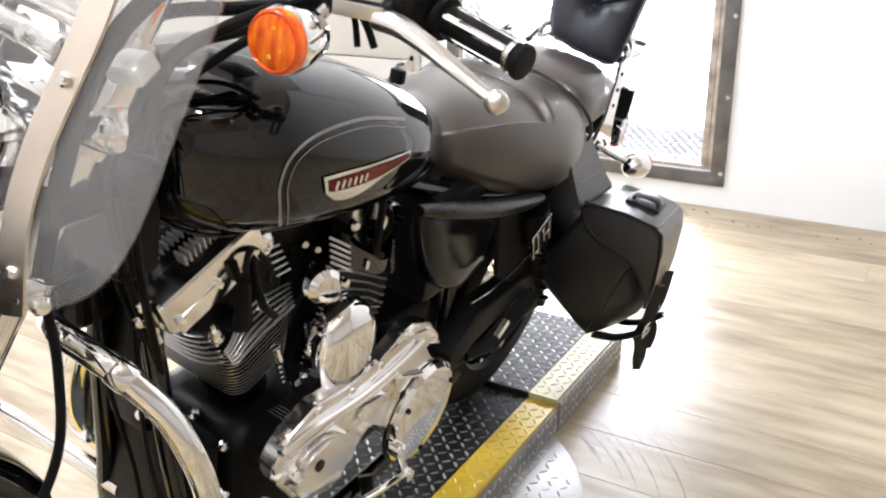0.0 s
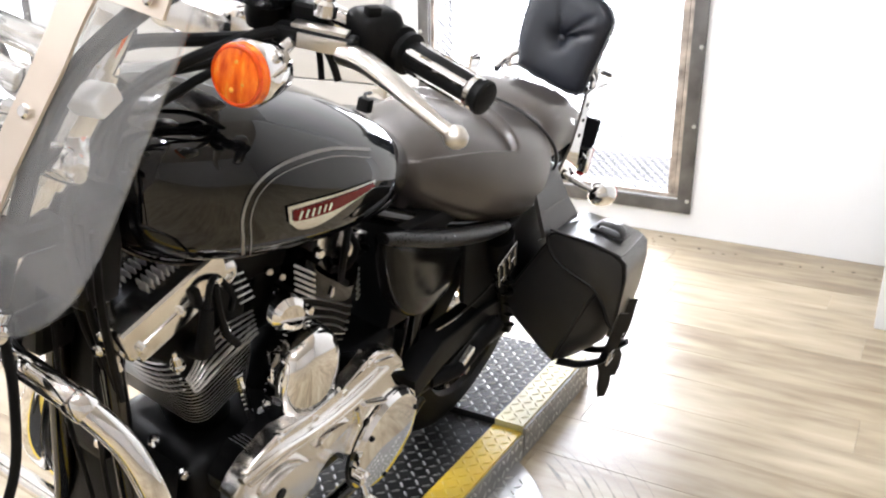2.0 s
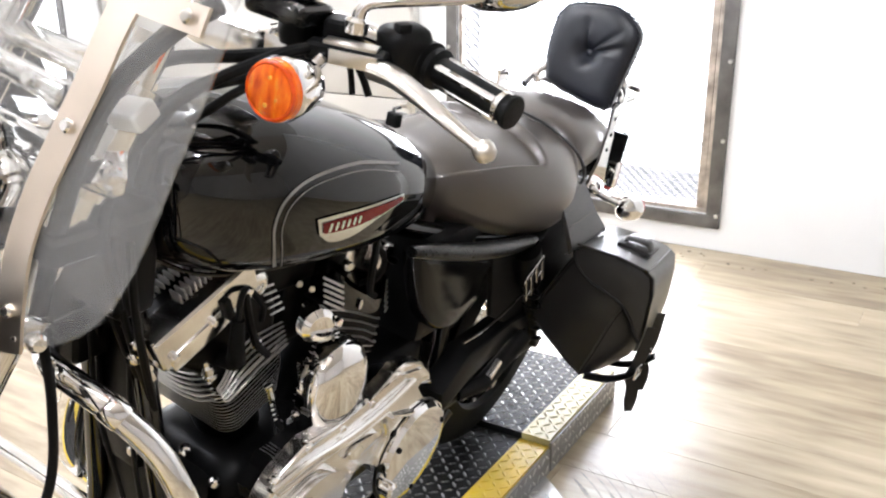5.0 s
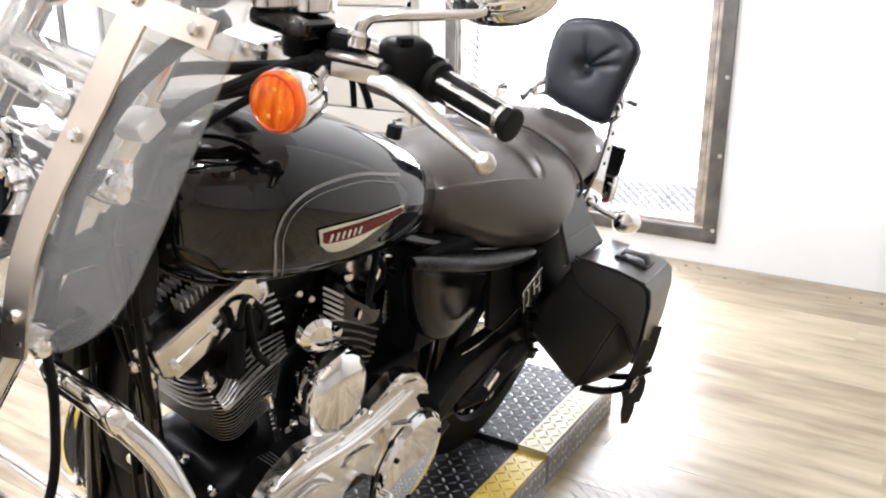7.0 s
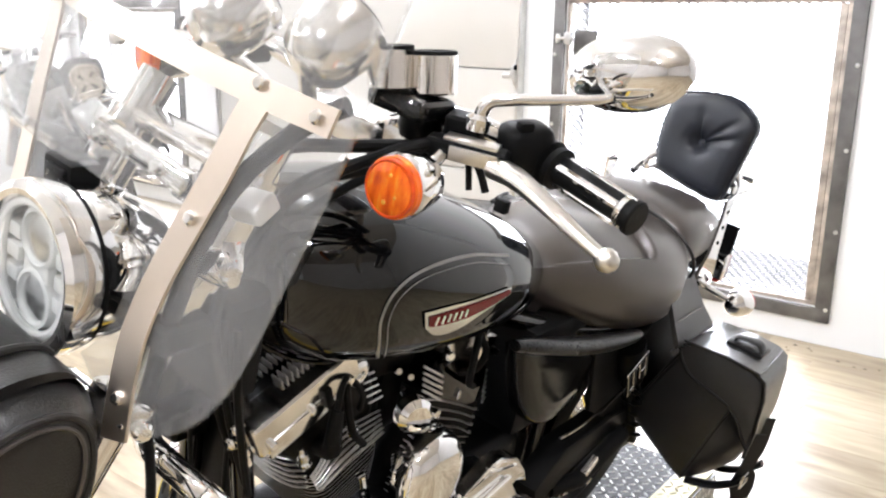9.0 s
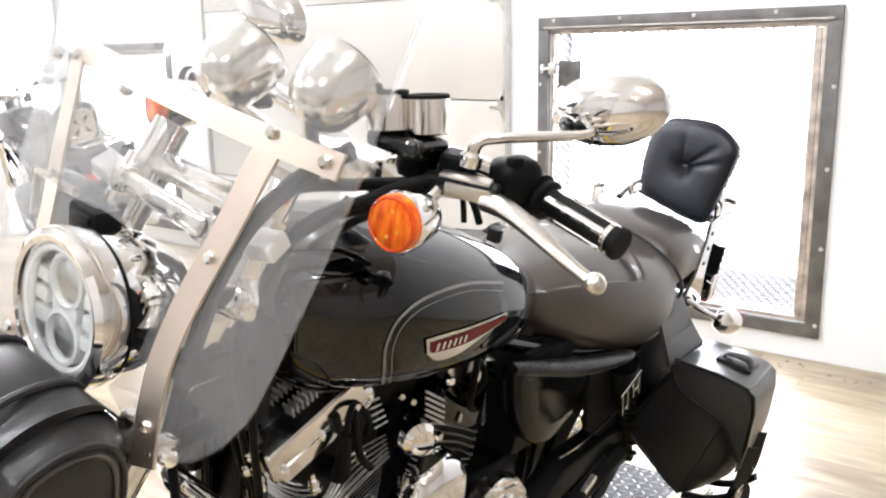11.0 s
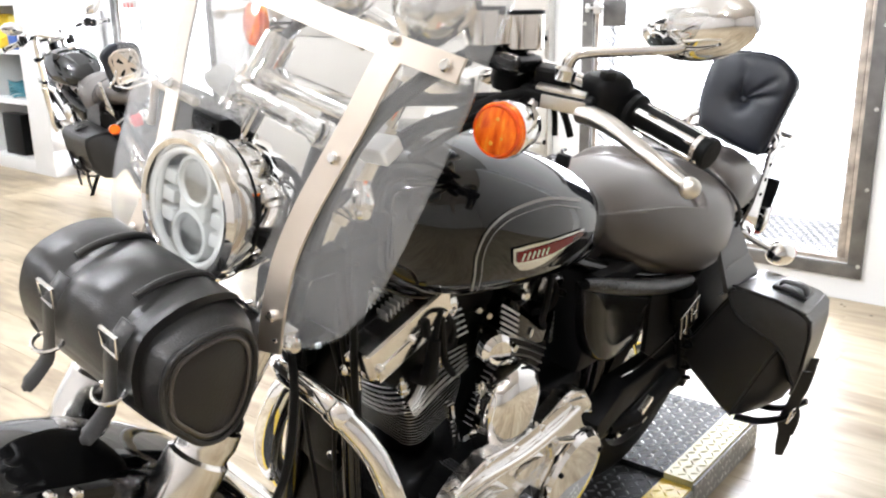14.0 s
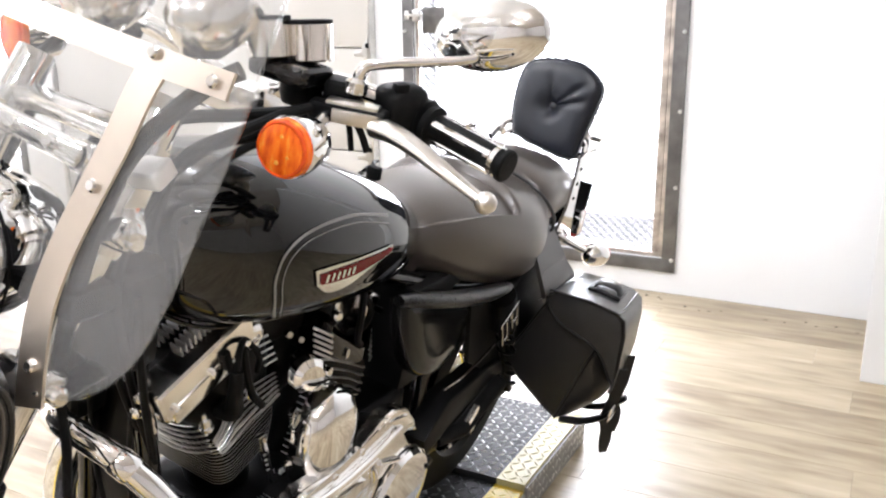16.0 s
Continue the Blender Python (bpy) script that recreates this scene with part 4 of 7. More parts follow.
def engine(parent, hero=True):
    cyl_base = (0.150, 0.0, 0.36)
    case = bmesh.new()
    add_box(case, (0.13, 0.0, 0.365), (0.33, 0.21, 0.24), Matrix(), 0.06, 4)
    add_box(case, (-0.08, 0.0, 0.40), (0.22, 0.22, 0.26), Matrix(), 0.05, 4)
    eng = part("engine", case, BLACK_METAL, parent, "black V-twin engine")
    cylinder_unit(eng, cyl_base, 22.5, hero)
    cylinder_unit(eng, (cyl_base[0] - 0.02, 0.006, cyl_base[2] - 0.015), -24, hero, False)
    # primary cover
    out = [(0.268, 0.417), (0.306, 0.470), (0.315, 0.503), (0.303, 0.521), (0.286, 0.537), (0.236, 0.557), (0.155, 0.545), (0.088, 0.552), (0.050, 0.566), (0.028, 0.578), (0.006, 0.580), (-0.041, 0.561), (-0.074, 0.523), (-0.092, 0.501), (-0.048, 0.520), (-0.026, 0.522),
           (-0.060, 0.476), (-0.120, 0.446), (-0.152, 0.420), (-0.178, 0.373), (-0.180, 0.320), (-0.155, 0.280), (-0.107, 0.266), (-0.030, 0.300), (0.006, 0.352), (0.034, 0.405), (0.080, 0.440), (0.104, 0.440), (0.126, 0.413), (0.146, 0.388), (0.197, 0.388)]
    m = basis((0, 0.148, 0), (-1, 0, 0), (0, 1, 0))
    pc = part("primary_cover", prism([(-x, z) for x, z in out], m, 0.027, 0.008, 3), POLISHED, eng, "polished alloy primary cover")
    part("primary_case", prism([(-(0.06 + (x - 0.06) * 0.90), 0.41 + (z - 0.41) * 0.78) for x, z in out], basis((0, 0.105, 0), (-1, 0, 0), (0, 1, 0)), 0.042), BLACK_METAL, pc, "black primary case behind the cover")
    rim_line = [(x * 0.985 + 0.001, 0.170, 0.424 + (z - 0.424) * 0.975) for x, z in out]
    part("cover_lip", tube([Vector(p) for p in rim_line + rim_line[:1]], 0.0042, 8), POLISHED, pc, "raised polished lip")
    for pts, rr in (([(0.306, 0.174, 0.521), (0.245, 0.177, 0.530), (0.144, 0.179, 0.524), (0.060, 0.179, 0.529), (-0.017, 0.177, 0.540)], 0.0075), ([(0.290, 0.175, 0.506), (0.200, 0.178, 0.514), (0.120, 0.179, 0.510), (0.045, 0.178, 0.512)], 0.0045),
                    ([(0.052, 0.178, 0.498), (0.040, 0.180, 0.466), (0.053, 0.179, 0.429)], 0.006), ([(0.030, 0.177, 0.495), (-0.010, 0.179, 0.478), (-0.035, 0.178, 0.468)], 0.005)):
        part("cover_rib", tube(spline(pts, 5), rr, 10, True, 0.8), POLISHED, pc, "polished raised rib")
    part("tip_scoop", prism([(0.030, 0.572), (-0.030, 0.556), (-0.068, 0.524), (-0.040, 0.532), (0.0, 0.548)], basis((0, 0.168, 0), (1, 0, 0), (0, -1, 0)), -0.012, 0.003), COVER_ALLOY, pc, "smooth upper tip of the cover")
    part("cover_slot", box((0.008, 0.176, 0.437), (0.010, 0.003, 0.030), Matrix(), 0.001), BLACK_METAL, pc)
    part("derby_cover", lathe((-0.056, 0.170, 0.378), (0, 1, 0), [(0, 0.092), (0.012, 0.092), (0.020, 0.086), (0.024, 0.070), (0.026, 0.035), (0.027, 0)], 48), CHROME, pc, "round chrome clutch cover")
    part("groove", lathe((-0.056, 0.171, 0.378), (0, 1, 0), [(0, 0.0945), (0.005, 0.0943), (0.005, 0.0925), (0, 0.0922)], 48), BLACK_METAL, pc)
    bulge = [(0.295, 0.462), (0.286, 0.482), (0.262, 0.496), (0.222, 0.503), (0.186, 0.494), (0.163, 0.470), (0.162, 0.440), (0.180, 0.418), (0.225, 0.414), (0.270, 0.432)]
    part("alternator_bulge", prism([(-p.x, p.z) for p in spline([(x, 0, z) for x, z in bulge + bulge[:1]], 5)[:-1]], basis((0, 0.172, 0), (-1, 0, 0), (0, 1, 0)), 0.024, 0.012, 3), POLISHED, pc, "polished front bulge")
    slot = [(0.152, 0.486), (0.130, 0.497), (0.078, 0.494), (0.064, 0.480), (0.098, 0.470), (0.138, 0.472)]
    part("inspection_cover", prism([(-p.x, p.z) for p in spline([(x, 0, z) for x, z in slot + slot[:1]], 5)[:-1]], basis((0, 0.175, 0), (-1, 0, 0), (0, 1, 0)), 0.009, 0.004), CHROME, pc, "small oval inspection cover")
    part("inspection_plug", lathe((0.246, 0.195, 0.474), (0, 1, 0), [(0, 0.009), (0.003, 0.009), (0.003, 0)], 8), BLACK_METAL, pc, "black drain plug")
    for x, z in ((0.296, 0.532), (0.234, 0.550), (0.160, 0.540), (0.092, 0.548), (0.030, 0.570), (-0.033, 0.550), (-0.155, 0.40), (-0.14, 0.30), (-0.06, 0.292), (0.305, 0.480)):
        part("cover_bolt", bolt_head(bmesh.new(), (x, 0.168, z), (0, 1, 0), 0.0075, 0.010), CHROME, pc, "chrome socket bolt")
    for a in (0.6, 2.7, 4.6):
        part("derby_bolt", bolt_head(bmesh.new(), (-0.056 + 0.078 * math.cos(a), 0.192, 0.378 + 0.078 * math.sin(a)), (0, 1, 0), 0.005, 0.004), BLACK_METAL, pc)
    # horn cover between the cylinders
    rings = []
    for k, y in ((1.0, 0.118), (1.0, 0.128), (0.97, 0.142), (0.90, 0.153), (0.75, 0.162), (0.5, 0.168), (0.2, 0.171)):
        ring = []
        for i in range(40):
            a = 2 * math.pi * i / 40
            w = 0.062 * (1 - 0.22 * max(0, -math.sin(a)))
            h = 0.085
            ring.append((0.142 + k * w * math.copysign(abs(math.cos(a)) ** 0.8, math.cos(a)), y, 0.577 + k * h * math.copysign(abs(math.sin(a)) ** 0.85, math.sin(a))))
        rings.append(ring)
    hc = part("horn_cover", loft(rings), CHROME, eng, "domed chrome horn cover")
    part("horn_rib", tube([(0.195, 0.150, 0.50), (0.182, 0.160, 0.55), (0.178, 0.160, 0.60)], 0.004, 8), CHROME, hc)
    part("horn_nut", lathe((0.142, 0.085, 0.668), (0.4, 1, 0.1), [(0, 0.027), (0.016, 0.027), (0.024, 0.019), (0.027, 0.0)], 24), CHROME, eng, "chrome acorn nut cover")
    part("horn_nut", lathe((0.112, 0.098, 0.664), (0, 1, 0), [(0, 0.008), (0.012, 0.008), (0.015, 0)], 8), CHROME, eng, "chrome nut")
    if hero:
        # finned oil filter housing and small brackets low in front
        for o, n, w in (((0.268, 0.122, 0.505), 7, 0.046), ((0.172, 0.120, 0.520), 6, 0.042), ((-0.085, 0.070, 0.475), 5, 0.060)):
            for k in range(n):
                part("case_fin", fin_plate(w, 0.034, 0.002, 0.006), BLACK_METAL, eng, "", 30, (FIN_EDGE,)).matrix_local = Matrix.Translation((o[0] - 0.0075 * k, o[1], o[2] - 0.0015 * k)) @ Matrix.Rotation(radians(62), 4, "Y")
        part("intake_manifold", box((0.135, -0.012, 0.735), (0.21, 0.090, 0.095), Matrix(), 0.025, 3), BLACK_METAL, eng, "black intake manifold under the tank")
        part("cylinder_link", box((0.112, -0.004, 0.650), (0.065, 0.070, 0.110), Matrix(), 0.015, 2), BLACK_METAL, eng, "black block between the cylinders")
        for p in ((0.128, 0.040, 0.705), (0.104, 0.045, 0.690), (0.118, 0.050, 0.672)):
            part("case_bolt", bolt_head(bmesh.new(), p, (0.5, 0.8, 0.3), 0.0065, 0.007), CHROME, eng, "bright hex bolt")
        part("push_rod_tube", tube([(0.205, 0.100, 0.52), (0.225, 0.085, 0.60)], 0.007, 10), CHROME, eng, "chrome tube")
        part("push_rod_tube", tube([(0.165, 0.105, 0.56), (0.175, 0.098, 0.625)], 0.007, 10), CHROME, eng, "chrome tube")
        part("engine_badge", box((0.165, 0.104, 0.532), (0.060, 0.004, 0.008), Matrix(), 0.001), FIN_EDGE, eng, "bright metal bar")
        for p in ((0.30, 0.075, 0.47), (0.345, 0.06, 0.545), (0.20, 0.12, 0.555), (0.31, 0.09, 0.40), (0.265, 0.118, 0.44)):
            part("case_bolt", bolt_head(bmesh.new(), p, (0.6, 0.8, 0), 0.0075, 0.006), CHROME, eng, "bright hex bolt")
        part("shift_linkage", tube([(0.02, 0.215, 0.315), (0.10, 0.222, 0.345), (0.27, 0.225, 0.40)], 0.005, 10), CHROME, eng, "chrome shift rod")
        lk = bmesh.new()
        add_lathe(lk, (0.02, 0.205, 0.315), (0, 1, 0), [(0, 0.011), (0.02, 0.011), (0.022, 0.006), (0.022, 0)], 14)
        add_lathe(lk, (0.055, 0.200, 0.385), (0, 1, 0), [(0, 0.013), (0.018, 0.013), (0.022, 0.008), (0.022, 0)], 14)
        add_tube(lk, [(0.02, 0.212, 0.315), (0.055, 0.208, 0.385)], 0.007, 10)
        part("shift_arm", lk, CHROME, eng, "chrome shift arm")
        for pts in ([(0.26, 0.06, 0.80), (0.29, 0.085, 0.77), (0.275, 0.095, 0.70), (0.24, 0.09, 0.66)], [(0.02, 0.09, 0.77), (0.06, 0.115, 0.74), (0.04, 0.105, 0.69), (0.0, 0.09, 0.66)]):
            part("plug_lead", tube(spline(pts, 6), 0.0055, 8), RUBBER, eng, "black rubber lead")
    return eng


FY = 0.090


def fork_x(z):
    return 0.455 + (1.10 - z) * 0.601


def front_end(parent, hero=True):
    axle = (0.90, 0.0, 0.36)
    for s in (1, -1):
        f = part("fork_tube", tube([(fork_x(1.10), s * FY, 1.10), (fork_x(0.70), s * FY, 0.70)], 0.0195, 20), CHROME, parent, "chrome fork tube")
        if hero:
            part("fork_cover", lathe((fork_x(1.06), s * FY, 1.06), (0.601, 0, -1), [(0, 0.026), (0.10, 0.026), (0.11, 0.024), (0.11, 0.02)], 24), CHROME, f, "chrome upper fork cover")
        d = Vector((0.601, 0, -1)).normalized()
        sl = lathe((fork_x(0.765), s * FY, 0.765), d, [(0, 0.021), (0.002, 0.029), (0.018, 0.031), (0.026, 0.029), (0.034, 0.029), (0.038, 0.033), (0.08, 0.0335), (0.09, 0.030), (0.30, 0.026), (0.40, 0.028), (0.45, 0.024)], 26)
        part("fork_slider", sl, POLISHED, f, "polished alloy fork slider")
        part("dust_seal", lathe((fork_x(0.778), s * FY, 0.778), d, [(0, 0.021), (0.004, 0.0255), (0.012, 0.0265), (0.013, 0.021)], 22), RUBBER, f, "black dust seal")
    tree = bmesh.new()
    add_box(tree, (fork_x(0.93), 0, 0.93), (0.055, 0.25, 0.03), Matrix(), 0.012, 3)
    part("triple_clamp", tree, BLACK_METAL, parent, "black lower triple clamp")
    part("top_clamp", box((fork_x(1.06), 0, 1.062), (0.036, 0.215, 0.018), Matrix(), 0.007, 3), POLISHED, parent, "polished top fork clamp")
    part("steering_head", tube([(0.42, 0, 1.05), (0.475, 0, 0.86)], 0.03, 20), BLACK_METAL, parent)
    w = wheel(parent, "front_wheel", axle, 0.355, 0.09, 0.255, 32)
    if not hero:
        part("fender_trim", tube([(axle[0] + 0.418 * math.cos(radians(q)), 0.060, axle[2] + 0.405 * math.sin(radians(q))) for q in range(24, 196, 6)], 0.012, 8), CHROME, w, "chrome trim round the fender")
    part("axle", tube([(axle[0], -0.12, axle[2]), (axle[0], 0.12, axle[2])], 0.011, 12), CHROME, w)
    part("brake_disc", lathe((axle[0], 0.066, axle[2]), (0, 1, 0), [(0, 0.075), (0, 0.146), (0.005, 0.146), (0.005, 0.075), (0, 0.075)], 40), POLISHED, w, "steel brake disc")
    part("brake_caliper", box((axle[0] - 0.12, 0.078, axle[2] + 0.075), (0.075, 0.045, 0.06), Matrix(), 0.012, 2), BLACK_METAL, w)
    fd = fender(parent, axle, 0.410, 22, 152, 0.068, PAINT, "gloss black front fender")
    br = bmesh.new()
    for s in (1, -1):
        add_tube(br, [(axle[0] - 0.10, s * 0.070, axle[2] + 0.365), (axle[0] - 0.155, s * 0.085, axle[2] + 0.30)], 0.011, 8, True, 0.4)
    part("fender_bracket", br, POLISHED, fd)
    bl = bmesh.new()
    for x, z in ((0.82, 0.745), (0.795, 0.735)):
        bolt_head(bl, (x, 0.07, z), (0, 1, 0), 0.006, 0.005)
    part("fender_bolt", bl, CHROME, fd)


def headlamp(parent):
    c, d = Vector((0.622, -0.010, 0.955)), Vector((0.995, -0.02, 0.06)).normalized()
    hl = part("headlamp", lathe(c, d, [(-0.135, 0.0), (-0.132, 0.025), (-0.115, 0.052), (-0.085, 0.070), (-0.05, 0.0785), (-0.02, 0.080), (-0.018, 0.084), (0.0, 0.0865), (0.011, 0.0845), (0.0155, 0.077), (0.014, 0.071), (0.006, 0.067), (-0.010, 0.066), (-0.0101, 0.0)], 56), CHROME, parent, "chrome headlamp shell")
    part("trim_ring", lathe(c, d, [(-0.0235, 0.0795), (-0.0240, 0.0818), (-0.0222, 0.0822), (-0.0205, 0.0818), (-0.0200, 0.0795)], 56), RUBBER, hl, "thin black rubber ring")
    side = d.cross(Vector((0, 0, 1))).normalized()
    up = side.cross(d)
    for v, r in ((0.030, 0.025), (-0.032, 0.025)):
        o = c + up * v - d * 0.010
        part("projector_cup", lathe(o, d, [(0, 0.006), (0.002, 0.012), (0.006, 0.019), (0.0105, r - 0.002)], 11), CHROME, hl, "faceted chrome projector cup", 8)
        part("reflector", lathe(o, d, [(0.0105, r - 0.002), (0.0145, r + 0.001), (0.0135, r + 0.005), (0, r + 0.0065)], 32), LAMP_WHITE, hl, "white projector ring")
    for v in (0.030, -0.032):
        part("projector_lens", lathe(c + up * v - d * 0.012, d, [(0, 0.0125), (0.006, 0.0115), (0.011, 0.007), (0.0125, 0)], 24), LENS_GLASS, hl, "clear projector lens")
    wings = bmesh.new()
    for s in (1, -1):
        for v in (-0.022, 0.0, 0.022):
            m = basis(c + side * s * 0.045 + up * v - d * 0.004, side, d)
            add_box(wings, (0, 0, 0), (0.024, 0.016, 0.014), m, 0.003)
    part("reflector_step", wings, LAMP_WHITE, hl, "stepped side reflectors")
    ring = bmesh.new()
    for s in (1, -1):
        line = [c + d * 0.005 + side * s * (0.028 + 0.030 * math.cos(a)) * 1.0 + up * 0.060 * math.sin(a) for a in [(-0.5 + k / 14) * math.pi for k in range(15)]]
        add_tube(ring, line, 0.0038, 8)
    part("light_guide", ring, LAMP_WHITE, hl, "pale curved light guide")
    rim = [c + d * 0.006 + side * 0.0645 * math.cos(2 * math.pi * k / 40) + up * 0.0645 * math.sin(2 * math.pi * k / 40) for k in range(41)]
    part("light_ring", tube(rim, 0.0048, 8), LAMP_WHITE, hl, "white ring round the lamp face")
    part("lamp_frame", box((0, 0, 0), (0.046, 0.018, 0.010), basis(c - up * 0.001 - d * 0.002, side, d), 0.003), LAMP_WHITE, hl, "white bridge between the projectors")
    part("lamp_glass", lathe(c, d, [(0.009, 0.0695), (0.013, 0.066), (0.018, 0.045), (0.0205, 0.02), (0.021, 0.0)], 48), LENS_GLASS, hl, "clear lamp glass")
    for o in (hl, *hl.children):
        for v in o.data.vertices:
            v.co = c + (v.co - c) * 0.925
    part("headlamp_mount", tube([(0.525, -0.06, 1.052), (0.525, 0.055, 1.045)], 0.012, 18), CHROME, parent, "chrome crossbar above the headlamp")
    bl = bmesh.new()
    add_lathe(bl, (0.525, 0.055, 1.045), (0, 1, -0.05), [(0, 0.0155), (0.012, 0.0155), (0.016, 0.010), (0.018, 0)], 18)
    add_lathe(bl, (0.525, -0.06, 1.052), (0, -1, 0.05), [(0, 0.0155), (0.012, 0.0155), (0.016, 0.010), (0.018, 0)], 18)
    part("crossbar_end", bl, CHROME, parent)
    guide = part("cable_guide", box((0.572, -0.046, 1.020), (0.032, 0.046, 0.040), Matrix(), 0.006), BLACK_PLASTIC, parent, "black cable guide block")
    part("guide_face", box((0.589, -0.044, 1.021), (0.004, 0.030, 0.026), Matrix(), 0.0015), RAIL_BLACK, guide, "dark grey plastic face")
    for k in range(3):
        part("guide_wire", tube(spline([(0.575, -0.024 + 0.006 * k, 1.012), (0.566, -0.004 + 0.008 * k, 0.998), (0.548, 0.014 + 0.008 * k, 1.002 - 0.012 * k)], 5), 0.0022, 6), RUBBER, guide, "thin black wire")
    br = part("headlamp_visor_bracket", box((0.540, -0.142, 1.004), (0.034, 0.062, 0.060), Matrix(), 0.008, 2), PAINT, parent, "glossy black bracket beside the headlamp")
    part("bracket_rail", tube([(0.562, -0.176, 0.985), (0.562, -0.168, 1.034), (0.566, -0.090, 1.036)], 0.005, 8), SATIN, br, "bright bracket edge")
    for q in ((0.535, -0.062, 1.050), (0.535, -0.020, 1.052), (0.535, 0.030, 1.050)):
        part("crossbar_bolt", bolt_head(bmesh.new(), q, (0.7, 0.2, 0.6), 0.008, 0.010), CHROME, parent, "chrome bolt on the crossbar")


def signal(parent, c, axis, lens, r=0.034, front=True, stem=None):
    a = Vector(axis).normalized()
    s = part("turn_signal", lathe(c, a, [(-0.058, 0.0), (-0.055, 0.012), (-0.042, 0.024), (-0.024, r - 0.002), (-0.006, r + 0.001), (0.0, r)], 32), CHROME, parent, "chrome bullet turn signal")
    part("lens", lathe(c, a, [(-0.001, r - 0.001), (0.006, r - 0.001), (0.011, r - 0.006), (0.013, r * 0.5), (0.0135, 0)], 32), lens, s, "ribbed amber lens" if lens is AMBER else "clear lens")
    b, u = frame_axes(a)
    part("lens_ring", lathe(Vector(c) + a * 0.0075, a, [(0, r * 0.93), (0.003, r * 0.91), (0.0038, r * 0.86), (0.0025, r * 0.80), (0, r * 0.80)], 28), AMBER_RIM if lens is AMBER else lens, s, "moulded lens ring")
    if lens is AMBER:
        # three small brighter amber spots laid on the lens
        for du, dv, rr in ((0.04, -0.42, 0.09), (-0.05, 0.46, 0.07), (-0.34, -0.16, 0.06)):
            part("lens_facet", lathe(Vector(c) + a * 0.0122 + (b * du + u * dv) * r, a, [(0, rr * r), (0.0015, rr * r * 0.85), (0.0025, 0)], 12), LENS_SPOT, s, "bright amber spot")
    if stem:
        part("stem", tube(spline(stem, 5), 0.0075, 12), CHROME, s, "chrome stem")
    return s


